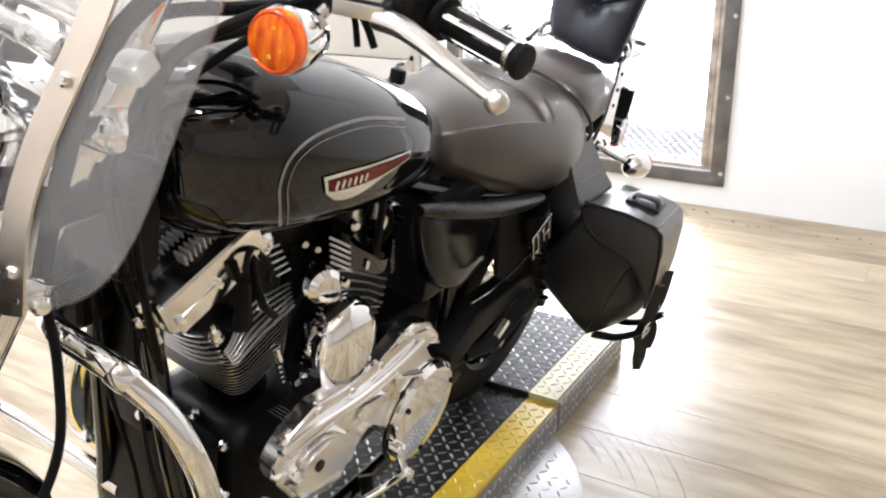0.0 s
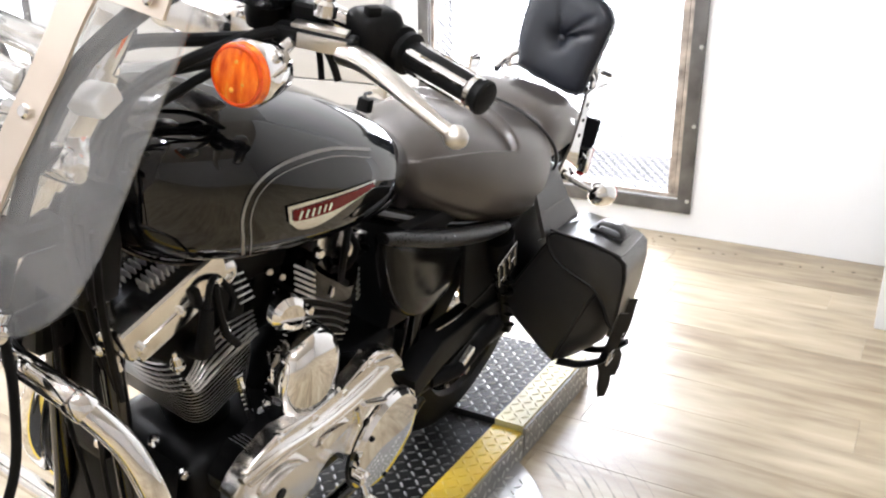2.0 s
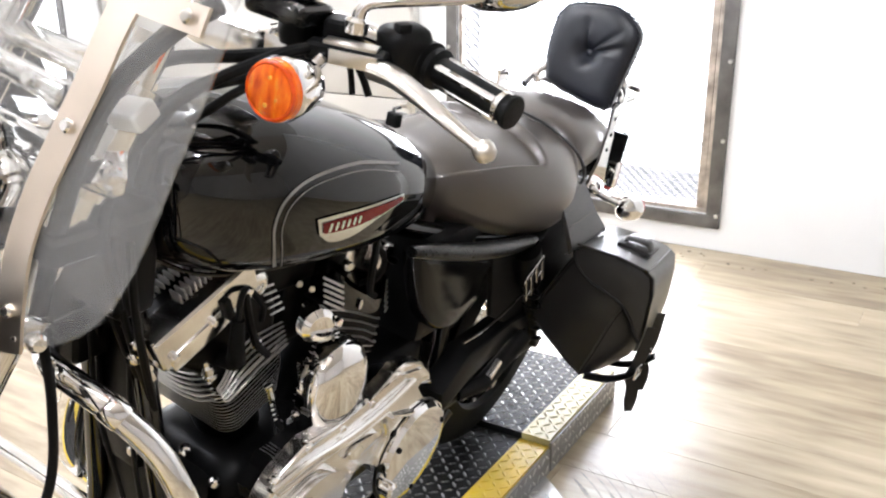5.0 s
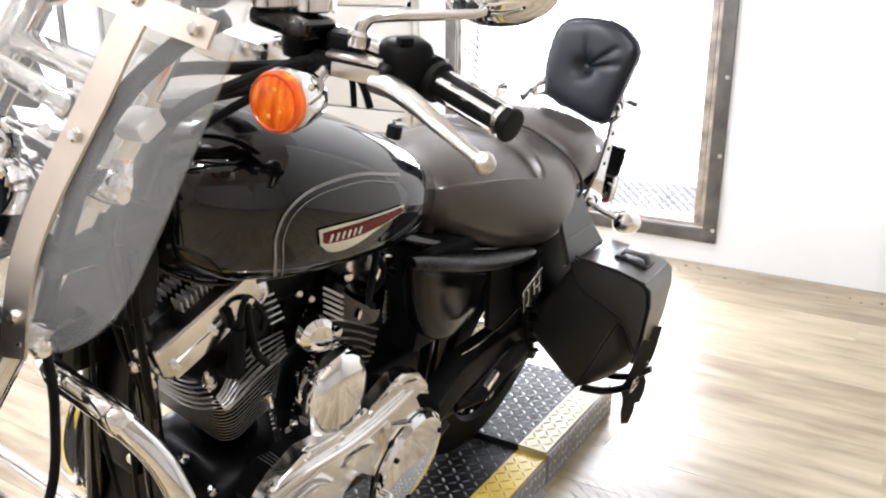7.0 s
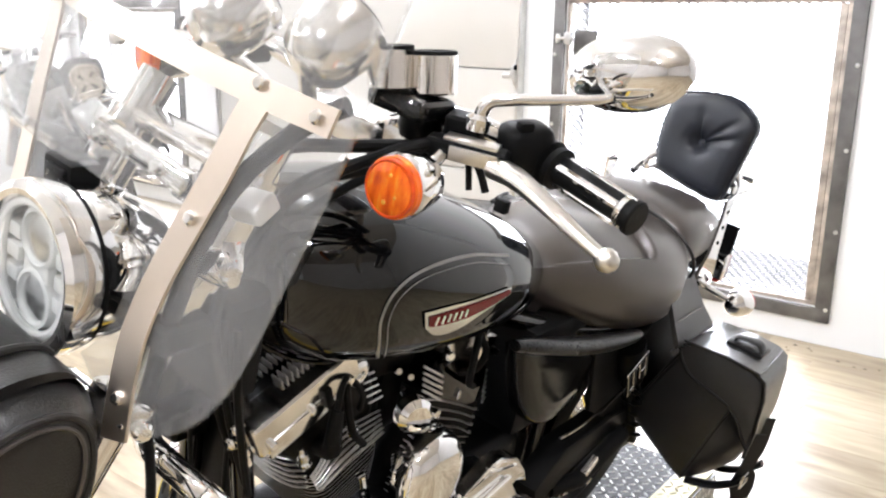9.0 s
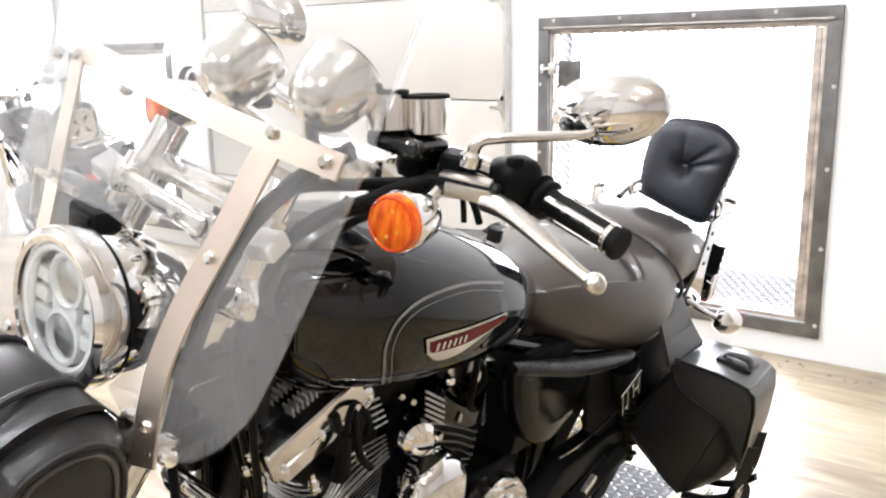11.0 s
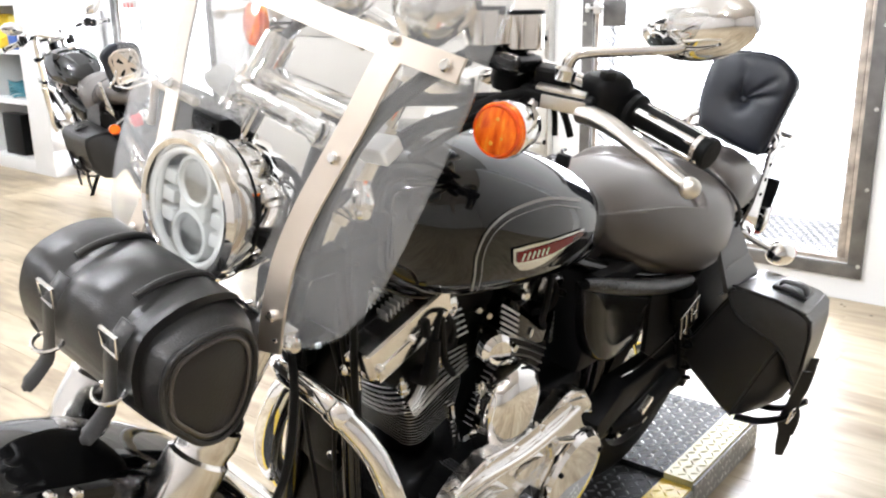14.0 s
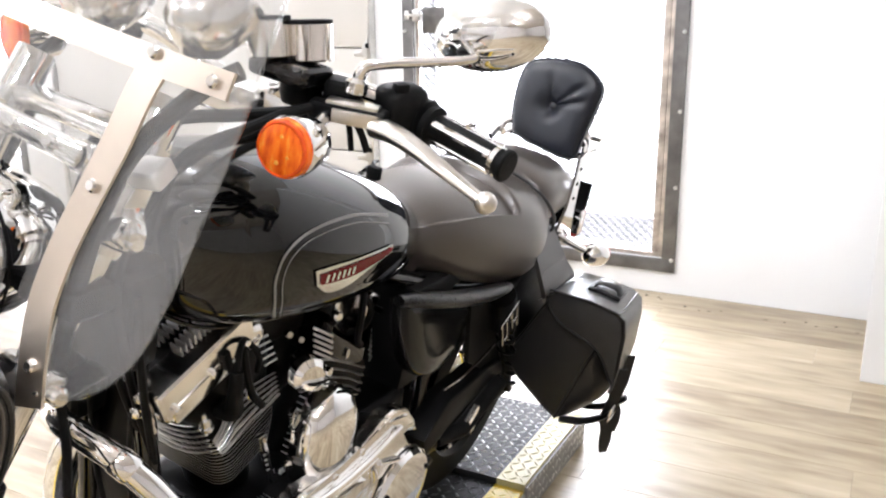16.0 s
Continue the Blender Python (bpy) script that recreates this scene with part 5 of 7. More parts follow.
def handlebars(parent, hero=True):
    bar = [(0.235, 0, 1.065), (0.245, 0.06, 1.085), (0.262, 0.11, 1.108), (0.266, 0.16, 1.115), (0.245, 0.205, 1.105), (0.221, 0.245, 1.092), (0.237, 0.350, 1.079)]
    hb = part("handlebar", tube(spline([mirror_y(p) for p in bar[:0:-1]] + bar, 8), 0.0125, 16), CHROME, parent, "chrome handlebar")
    part("riser", box((0.255, 0, 1.062), (0.05, 0.12, 0.046), Matrix(), 0.014, 3), POLISHED, hb, "polished handlebar clamp")
    for s in (1, -1):
        a, b = Vector((0.2235, s * 0.25, 1.0915)), Vector((0.2372, s * 0.352, 1.0788))
        d = (b - a).normalized()
        L = (b - a).length
        g = part("grip", lathe(a, d, [(-0.004, 0.014), (-0.004, 0.0225), (0.003, 0.0225), (0.005, 0.0150), (L - 0.007, 0.0145), (L - 0.006, 0.0178), (L - 0.001, 0.0182), (L + 0.001, 0.0165), (L + 0.002, 0)], 28), RUBBER, hb, "black rubber grip")
        e1, e2 = frame_axes(d)
        for k in range(4):
            t = 2 * math.pi * k / 4 + 0.5
            o = (e1 * math.cos(t) + e2 * math.sin(t)) * 0.0135
            part("grip_band", tube([a + d * 0.008 + o, a + d * (L - 0.018) + o], 0.0046, 8), CHROME, g, "bright metal grip band")
        part("grip_ring", lathe(a + d * (L - 0.018), d, [(0, 0.0150), (0.0005, 0.0162), (0.0065, 0.0166), (0.007, 0.0150)], 28), POLISHED, g, "pale metal ring")
        sw = part("switch_housing", box((0, 0, 0), (0.046, 0.058, 0.054), basis((0.240, s * 0.215, 1.104), (0.35, 0.9 * s, -0.25), (0.1, 0, 1)), 0.021, 4), BLACK_PLASTIC, hb, "black switch housing")
        part("switch_button", box((0, 0, 0), (0.012, 0.016, 0.01), basis((0.258, s * 0.222, 1.130), (0.35, 0.9 * s, -0.25), (0.1, 0, 1)), 0.003), RUBBER, sw)
        part("switch_collar", lathe(a - d * 0.022, d, [(0, 0.024), (0.012, 0.025), (0.014, 0.02)], 22), BLACK_PLASTIC, sw)
        perch = bmesh.new()
        add_box(perch, (0, 0, 0), (0.085, 0.024, 0.020), basis((0.298, s * 0.188, 1.096), (-0.35, 0.9 * s, -0.25), (0.1, 0, 1)), 0.007, 3)
        lp = part("lever_perch", perch, BLACK_PLASTIC, hb, "black lever perch")
        part("perch_plate", box((0.004, 0.0, 0.0115), (0.056, 0.018, 0.004), basis((0.298, s * 0.188, 1.096), (-0.35, 0.9 * s, -0.25), (0.1, 0, 1)), 0.0015), LEVER, lp, "pale metal plate")
        part("perch_cap", box((0.010, -0.0135, 0.0), (0.050, 0.004, 0.015), basis((0.298, s * 0.188, 1.096), (-0.35, 0.9 * s, -0.25), (0.1, 0, 1)), 0.0015), LEVER, lp, "pale metal plate")
        part("perch_clamp", box((0, 0, 0), (0.040, 0.034, 0.036), basis((0.274, s * 0.164, 1.108), (-0.35, 0.9 * s, -0.25), (0.1, 0, 1)), 0.009, 3), BLACK_PLASTIC, hb, "black perch clamp")
        lev = spline([(0.292, s * 0.222, 1.090), (0.299, s * 0.248, 1.091), (0.310, s * 0.276, 1.089), (0.321, s * 0.310, 1.083), (0.324, s * 0.342, 1.073), (0.323, s * 0.371, 1.063)], 6)
        rs = [0.0165 - 0.0085 * min(1, i / (len(lev) - 1) * 1.15) for i in range(len(lev))]
        lv = part("lever", tube(lev, rs, 14, True, 0.7), LEVER, hb, "silver hand lever")
        part("lever_ball", lathe((0.323, s * 0.371, 1.063), (0, 1, 0), [(-0.0115, 0), (-0.0098, 0.006), (-0.005, 0.0102), (0, 0.0115), (0.005, 0.0102), (0.0098, 0.006), (0.0115, 0)], 18), LEVER, lv)
        mc = Vector((0.165, s * 0.269, 1.194))
        stem = spline([(0.278, s * 0.180, 1.122), (0.276, s * 0.184, 1.142), (0.262, s * 0.200, 1.150), (0.20, s * 0.262, 1.166), (0.180, s * 0.268, 1.176)], 6)
        mi = part("mirror", lathe((0, 0, 0), (1, 0, 0), [(-0.012, 0.0), (-0.0119, 0.92), (-0.010, 0.985), (-0.004, 1.0), (0.006, 0.965), (0.014, 0.86), (0.021, 0.66), (0.0255, 0.36), (0.027, 0.0)], 48), CHROME, hb, "chrome-backed oval mirror")
        for v in mi.data.vertices:
            y, z = v.co.y, v.co.z
            v.co = mc + Vector((v.co.x * 1.15, s * (y * 0.066 + z * 0.010), z * 0.0435 + y * 0.007))
        part("mirror_stem", tube(stem, [0.008, 0.006, 0.0045, 0.0042, 0.0042], 12), CHROME, mi, "chrome mirror stem")
        if hero:
            part("mirror_nut", lathe((0.278, s * 0.180, 1.115), (0, 0, 1), [(0, 0.013), (0.012, 0.013), (0.016, 0.008)], 12), CHROME, mi)
    if not hero:
        return
    for s, c in ((1, (0.405, 0.193, 1.076)), (-1, (0.375, -0.222, 1.082))):
        signal(parent, c, (1.0, 0.06 if s > 0 else -0.28, 0.0), AMBER, 0.0298, True, [(c[0] - 0.045, c[1] - s * 0.012, c[2]), (c[0] - 0.085, c[1] - s * 0.022, c[2] + 0.012), (0.285, s * 0.160, 1.10)])
    # two chrome cups on a black clamp
    cl = part("cup_clamp", box((0.297, 0.107, 1.122), (0.058, 0.078, 0.022), Matrix(), 0.010, 3), PAINT, parent, "glossy black clamp under the cups")
    for c in ((0.312, 0.089, 1.131), (0.284, 0.123, 1.134)):
        cup = part("cup", lathe(c, (0.0, -0.233, 0.97), [(0, 0.0), (0, 0.021), (0.002, 0.0232), (0.041, 0.0237), (0.041, 0.0220), (0.004, 0.021), (0.004, 0)], 32), CUP_STEEL, cl, "short bright steel cup")
        part("cup_rim", lathe((c[0], c[1] - 0.0091, c[2] + 0.0378), (0, -0.233, 0.97), [(0, 0.0243), (0.004, 0.0247), (0.005, 0.0222), (0, 0.0220)], 32), RUBBER, cup, "black rim")
    part("cup_base", lathe((0.285, 0.115, 1.086), (0, 0, 1), [(0, 0.02), (0.012, 0.024), (0.028, 0.022), (0.03, 0.012)], 24), BLACK_METAL, cl, "glossy black base")
    # gauges
    for c in ((0.372, 0.044, 1.156), (0.398, -0.078, 1.153)):
        d = Vector((0.75, 0.0, -0.62)).normalized()
        g = part("gauge", lathe(c, d, [(-0.050, 0.0), (-0.050, 0.041), (-0.048, 0.0445), (-0.042, 0.0460), (-0.028, 0.0445), (-0.005, 0.042), (0.012, 0.036), (0.023, 0.025), (0.029, 0.011), (0.030, 0)], 40), COVER_ALLOY, parent, "chrome instrument pod")
        part("gauge_face", lathe(Vector(c) - d * 0.0515, -d, [(0, 0.039), (0.001, 0.039), (0.001, 0)], 32), BLACK_PLASTIC, g)
        part("gauge_bracket", tube([Vector(c) + d * 0.02, (0.36, c[1] * 0.6, 1.10)], 0.010, 12), CHROME, g)
    # cables and hoses
    for pts, r in (([(0.286, 0.165, 1.10), (0.36, 0.14, 1.085), (0.45, 0.10, 1.03), (0.50, 0.085, 0.93), (0.48, 0.085, 0.82)], 0.006),
                   ([(0.270, 0.150, 1.085), (0.32, 0.10, 1.06), (0.40, 0.06, 1.02), (0.43, 0.05, 0.93)], 0.0075),
                   ([(0.262, 0.12, 1.075), (0.30, 0.05, 1.055), (0.37, 0.0, 1.04), (0.42, -0.03, 0.98)], 0.0075),
                   ([(0.286, -0.165, 1.10), (0.37, -0.15, 1.10), (0.47, -0.11, 1.06), (0.52, -0.085, 0.98)], 0.006),
                   ([(0.585, 0.105, 0.86), (0.588, 0.128, 0.78), (0.60, 0.135, 0.68), (0.66, 0.13, 0.58), (0.76, 0.12, 0.47)], 0.0048),
                   ([(0.275, 0.175, 1.092), (0.264, 0.186, 1.070), (0.258, 0.194, 1.050)], 0.0042), ([(0.268, 0.165, 1.092), (0.262, 0.170, 1.068), (0.262, 0.176, 1.046)], 0.0034),
                   ([(0.262, 0.135, 1.10), (0.30, 0.155, 1.085), (0.345, 0.135, 1.068), (0.40, 0.09, 1.045)], 0.0055), ([(0.255, 0.10, 1.09), (0.30, 0.125, 1.062), (0.345, 0.10, 1.04), (0.39, 0.07, 1.00)], 0.005)):
        part("control_cable", tube(spline(pts, 8), r, 10), RUBBER, parent, "black sheathed cable")


def windshield(parent):
    def surf(y, z, off=0.0):
        return Vector((0.605 - 0.30 * (z - 0.95) - 0.6 * y * y + off, y, z + off * 0.3))

    outer = resample([(0.867, 0.128), (0.870, 0.150), (0.880, 0.170), (0.901, 0.192), (0.931, 0.206), (0.968, 0.214), (1.036, 0.222), (1.106, 0.229), (1.193, 0.233), (1.28, 0.235), (1.36, 0.225), (1.41, 0.19), (1.435, 0.13), (1.44, 0.06)], 4)

    def inner(z):
        if z < 0.90:
            return 0.112 - (z - 0.867) * 1.7
        if z < 1.052:
            return max(0.0, 0.080 * math.sqrt(max(0.0, 1 - ((z - 0.965) / 0.087) ** 2)))
        return 0.0

    def sheet(name, off, mat, parent_):
        bm = bmesh.new()
        n = 10
        for s in (1, -1):
            prev = None
            for z, w in outer:
                c = min(inner(z), w - 0.003)
                row = [bm.verts.new(surf(s * (c + (w - c) * k / n), z, off)) for k in range(n + 1)]
                if prev:
                    for k in range(n):
                        bm.faces.new((prev[k], prev[k + 1], row[k + 1], row[k]))
                prev = row
        bmesh.ops.remove_doubles(bm, verts=bm.verts[:], dist=1e-4)
        bmesh.ops.solidify(bm, geom=bm.faces[:], thickness=0.0032)
        return part(name, bm, mat, parent_, "clear acrylic windshield sheet", 60)

    ws = sheet("windshield", 0.0, CLEAR, parent)
    rim = bmesh.new()
    for s in (1, -1):
        add_tube(rim, [surf(s * w, z, -0.0015) for z, w in outer], 0.0018, 6)
    part("sheet_edge", rim, LENS_GLASS, ws, "polished sheet edge")

    def band(name, yz, width, label):
        line = spline([(0, y, z) for y, z in yz], 8)
        bm, prev = bmesh.new(), None
        for i, q in enumerate(line):
            d = (line[min(i + 1, len(line) - 1)] - line[max(i - 1, 0)]).normalized()
            ny, nz = -d.z * width / 2, d.y * width / 2
            a, b = surf(q.y + ny, q.z + nz, 0.004), surf(q.y - ny, q.z - nz, 0.004)
            a2, b2 = surf(q.y + ny, q.z + nz, 0.0008), surf(q.y - ny, q.z - nz, 0.0008)
            ring = [bm.verts.new(v) for v in (a, b, b2, a2)]
            if prev:
                for k in range(4):
                    bm.faces.new((prev[k], prev[(k + 1) % 4], ring[(k + 1) % 4], ring[k]))
            else:
                bm.faces.new(ring)
            prev = ring
        bm.faces.new(prev[::-1])
        return part(name, bm, SATIN, ws, label)

    for s in (1, -1):
        b = band("upright_strap", [(s * 0.148, 1.157), (s * 0.140, 1.125), (s * 0.133, 1.085), (s * 0.123, 1.041), (s * 0.112, 0.988), (s * 0.108, 0.939), (s * 0.114, 0.896), (s * 0.124, 0.854)], 0.0265, "satin steel upright strap")
        for y, z in ((0.125, 1.046), (0.116, 0.888), (0.145, 1.161), (0.201, 1.151)):
            part("strap_screw", bolt_head(bmesh.new(), surf(s * y, z, 0.004), (1, 0, 0.3), 0.0062, 0.005), CHROME, b, "domed chrome screw")
        fd = Vector((0.601, 0, -1)).normalized()
        for z in (0.998, 0.872):
            fc = part("fork_clamp", lathe((fork_x(z), s * FY, z), fd, [(0, 0.0275), (0.003, 0.031), (0.026, 0.031), (0.029, 0.0275)], 24), CHROME, ws, "chrome quick-release fork clamp")
            part("clamp_block", box((0, 0, 0), (0.026, 0.022, 0.024), basis((fork_x(z) + 0.018, s * (FY + 0.030), z - 0.004), (0.6, s * 0.5, -0.6), (0, s, 0.3)), 0.006, 3), POLISHED, fc, "pale alloy clamp block")
            part("clamp_knob", lathe((fork_x(z) + 0.014, s * (FY + 0.036), z - 0.010), (0.25, s, 0.1), [(0, 0.009), (0.014, 0.009), (0.018, 0.006), (0.018, 0)], 14), CHROME, fc)
        part("pale_bracket", box((0, 0, 0), (0.030, 0.020, 0.040), basis((0.505, s * 0.122, 1.046), (0.86, 0, -0.5), (0, s, 0.2)), 0.006, 3), LAMP_WHITE, ws, "pale alloy bracket")
        lug = bmesh.new()
        add_box(lug, (0, 0, 0), (0.040, 0.022, 0.010), basis((0.524, s * 0.124, 1.002), (0.6, s * 0.75, -0.2), (0, s * 0.4, 1)), 0.003, 2)
        add_lathe(lug, (0.536, s * 0.134, 1.000), (0.3, s, 0.3), [(-0.008, 0.009), (0.006, 0.009), (0.008, 0.006), (0.008, 0)], 12)
        part("clamp_lug", lug, POLISHED, ws, "pale alloy clamp lug")
        hose = spline([surf(s * y, z, -0.030) for y, z in ((0.196, 1.166), (0.175, 1.150), (0.153, 1.125), (0.130, 1.092), (0.115, 1.055), (0.108, 1.010), (0.107, 0.970), (0.107, 0.930), (0.110, 0.88))], 6)
        if s > 0:
            part("edge_hose", tube(hose, 0.0085, 10), RUBBER, ws, "black rubber hose behind the strap")
    band("cross_strap", [(-0.215, 1.172), (-0.10, 1.168), (0.0, 1.164), (0.10, 1.158), (0.215, 1.150)], 0.0225, "satin steel cross strap")
    return ws


def fork_bag(parent):
    """A rolled leather bag below the headlamp, with two buckled straps."""
    sec = [(0.722, 0.786), (0.745, 0.815), (0.753, 0.860), (0.744, 0.893), (0.718, 0.908), (0.685, 0.914), (0.652, 0.908), (0.630, 0.886), (0.622, 0.850), (0.626, 0.805), (0.642, 0.770), (0.665, 0.756), (0.695, 0.762)]
    sec = [(p.x, p.z) for p in spline([(x, 0, z) for x, z in sec + sec[:1]], 4)][:-1]
    cx, cz = 0.69, 0.845

    def ring(y, k):
        lean = max(0.0, y - 0.095) * 0.32
        return [(cx + lean + (x - cx) * k, y, cz + 0.5 * lean + (z - cz) * k) for x, z in sec]

    ys = [(-0.101, 0.90), (-0.097, 0.97), (-0.089, 1.0), (-0.05, 1.01), (0.0, 1.0), (0.05, 1.01), (0.088, 0.985), (0.104, 0.93), (0.120, 0.83), (0.128, 0.775), (0.131, 0.72)]
    bag = part("fork_bag", loft([ring(y, k) for y, k in ys]), BAG_LEATHER, parent, "rolled black leather fork bag", 50)
    for y, k in ((-0.099, 0.965), (0.129, 0.775)):
        r = ring(y, k)
        part("end_piping", tube([Vector(p) for p in r + r[:1]], 0.0035, 8), BAG_LEATHER, bag, "rounded leather piping")
    inner_r = ring(0.1315, 0.66)
    part("end_panel", tube([Vector(p) for p in inner_r + inner_r[:1]], 0.0022, 6), SEAT_LEATHER, bag, "stitched end panel")
    # lid flap over the top and front
    lid = [(0.634, 0.893), (0.652, 0.914), (0.685, 0.920), (0.719, 0.914), (0.748, 0.896), (0.757, 0.862), (0.752, 0.83)]
    lid = [(p.x, p.z) for p in spline([(x, 0, z) for x, z in lid], 4)]
    rows = []
    for i in range(29):
        t = i / 28
        y = -0.095 + 0.193 * t
        top = []
        for j, (x, z) in enumerate(lid):
            f = j / (len(lid) - 1)
            pull = math.exp(-((f - 0.55) / 0.22) ** 2)
            pinch = pull * (0.010 * max(0.0, 1 - abs(y + 0.040) / 0.030) + 0.010 * max(0.0, 1 - abs(y - 0.062) / 0.030)) - 0.004 * math.exp(-((y - 0.011) / 0.03) ** 2)
            top.append((x + 0.003 - pinch * 0.6, y, z + 0.003 - pinch))
        rows.append(top + [(x - 0.006, y, z - 0.006) for x, z in lid[::-1]])
    lf = part("lid", loft(rows), BAG_LEATHER, bag, "creased leather lid", 50)
    for y in (-0.052, 0.045):
        fold = [(x + 0.003, y + 0.01, z + 0.004) for x, z in lid[2:14]]
        part("lid_fold", tube([Vector(p) for p in fold], 0.004, 8), BAG_LEATHER, lf)
    for y in (-0.030, 0.074):
        st = [(0.748, y, 0.905), (0.764, y, 0.880), (0.765, y, 0.850), (0.765, y - 0.002, 0.822), (0.776, y - 0.006, 0.800), (0.786, y - 0.012, 0.785)]
        sp = part("strap", tube(spline(st, 6), [0.011] * 20 + [0.010] * 9 + [0.006, 0.004], 8, True, 0.22), BAG_LEATHER, bag, "leather strap")
        b1 = [(0.768, y - 0.0125, 0.900), (0.768, y + 0.0125, 0.900), (0.766, y + 0.0125, 0.880), (0.764, y - 0.0125, 0.880), (0.768, y - 0.0125, 0.900)]
        part("buckle", tube([Vector(p) for p in b1], 0.0022, 6), CHROME, sp, "chrome buckle frame")
        b2 = [(0.766 + 0.014 * math.cos(a), y + 0.016 * math.sin(a), 0.838 - 0.004 * math.cos(a)) for a in [2 * math.pi * k / 16 for k in range(17)]]
        part("keeper_ring", tube([Vector(p) for p in b2], 0.0022, 6), CHROME, sp, "chrome keeper ring")
    return bag


GUARD = [(0.536, 0.05, 0.765), (0.531, 0.09, 0.755), (0.519, 0.13, 0.738), (0.499, 0.175, 0.698), (0.487, 0.205, 0.645),
         (0.478, 0.215, 0.60), (0.45, 0.22, 0.48), (0.395, 0.20, 0.35), (0.31, 0.14, 0.25)]

# on the far side the guard's foot turns inwards as a level bar
GUARD_FOOT = [(0.452, 0.255, 0.48), (0.402, 0.310, 0.395), (0.372, 0.322, 0.352), (0.361, 0.290, 0.342), (0.360, 0.20, 0.347), (0.360, 0.05, 0.354)]


def frame_and_guard(parent, hero=True):
    fr = bmesh.new()
    for s in (1, -1):
        add_tube(fr, spline([(0.44, s * 0.022, 0.88), (0.41, s * 0.042, 0.72), (0.375, s * 0.066, 0.45), (0.33, s * 0.10, 0.26), (0.20, s * 0.105, 0.20), (-0.15, s * 0.11, 0.20), (-0.30, s * 0.12, 0.30)], 6), 0.0145, 12)
        add_tube(fr, spline([(0.40, s * 0.03, 0.93), (0.20, s * 0.04, 0.86), (-0.10, s * 0.08, 0.74), (-0.35, s * 0.12, 0.67), (-0.62, s * 0.115, 0.66), (-0.80, s * 0.11, 0.66)], 6), 0.0145, 12)
        add_tube(fr, spline([(-0.22, s * 0.085, 0.70), (-0.26, s * 0.09, 0.50), (-0.25, s * 0.10, 0.32)], 6), 0.014, 12)
    part("frame", fr, PAINT, parent, "gloss black tube frame")
    if hero:
        g = bmesh.new()
        for s in (1, -1):
            low = GUARD[6:] if s > 0 else GUARD_FOOT
            add_tube(g, spline([(0.50, 0, 0.752)] + [(p[0], s * p[1], p[2]) for p in GUARD[:6] + low], 8), 0.0140, 18)
        part("engine_guard", g, CHROME, parent, "chrome tubular engine guard")
        part("guard_clamp", lathe(GUARD[2], Vector(GUARD[3]) - Vector(GUARD[1]), [(-0.012, 0.0142), (-0.009, 0.0158), (0.009, 0.0158), (0.012, 0.0142)], 20), CHROME, parent, "chrome guard clamp")
        part("guard_mount", tube([(0.415, 0, 0.76), (0.505, 0, 0.752)], 0.014, 12), BLACK_METAL, parent)
        part("oil_cooler", box((0.375, -0.012, 0.62), (0.032, 0.076, 0.22), Matrix(), 0.016, 2), BLACK_METAL, parent, "black oil cooler between the frame tubes")
        part("voltage_regulator", box((0.345, 0.0, 0.385), (0.05, 0.18, 0.25), Matrix(), 0.016, 2), BLACK_METAL, parent, "black regulator housing")
        for pts in ([(0.425, 0.040, 0.80), (0.418, 0.040, 0.62), (0.402, 0.062, 0.45), (0.372, 0.105, 0.30)], [(0.430, -0.03, 0.80), (0.425, -0.01, 0.62), (0.400, 0.02, 0.45), (0.385, 0.03, 0.28)]):
            part("wiring_loom", tube(spline(pts, 8), 0.0032, 8), RUBBER, parent, "black sheathed wiring")
        # black blocks added to close the gap where pale floor showed through
        part("neck_cover", box((0.425, 0.0, 0.835), (0.060, 0.110, 0.130), Matrix(), 0.022, 3), BLACK_PLASTIC, parent, "black filler block at the steering neck")
        coil = part("ignition_coil", box((0.415, -0.072, 0.735), (0.055, 0.085, 0.135), Matrix(), 0.014, 3), BLACK_PLASTIC, parent, "black filler box beside the steering neck")
        part("coil_terminal", lathe((0.440, -0.055, 0.790), (0.6, 0.3, 1), [(0, 0.010), (0.014, 0.010), (0.018, 0.006), (0.026, 0.005), (0.027, 0)], 12), RUBBER, coil)
        for dy in (-0.020, 0.004, 0.026):
            part("wiring_loom", tube(spline([(0.452, 0.04 + dy, 0.88), (0.446, 0.045 + dy, 0.80), (0.425, 0.05 + dy * 0.6, 0.72), (0.400, 0.06, 0.64)], 8), 0.005, 8), RUBBER, parent, "black sheathed wiring")
        part("frame_bolt", bolt_head(bmesh.new(), (0.402, 0.03, 0.56), (1, 0.2, 0), 0.008, 0.006), CHROME, parent, "bright hex bolt")
        part("frame_bolt", bolt_head(bmesh.new(), (0.376, 0.05, 0.36), (1, 0.2, 0), 0.008, 0.006), CHROME, parent, "bright hex bolt")
        part("front_peg", tube([(0.36, 0.16, 0.30), (0.37, 0.27, 0.285)], 0.016, 14), RUBBER, parent, "rubber footpeg")
        part("peg_plate", box((0.352, 0.20, 0.43), (0.012, 0.028, 0.12), Matrix(), 0.004), CHROME, parent, "chrome peg plate")
    # swing arm, belt guard and shocks
    sw = bmesh.new()
    for s in (1, -1):
        add_tube(sw, [(-0.24, s * 0.115, 0.34), (-0.64, s * 0.125, 0.325)], 0.022, 12)
        add_tube(sw, [(-0.64, s * 0.09, 0.325), (-0.64, s * 0.15, 0.325)], 0.013, 12)
    part("swing_arm", sw, BLACK_METAL, parent, "black swing arm")
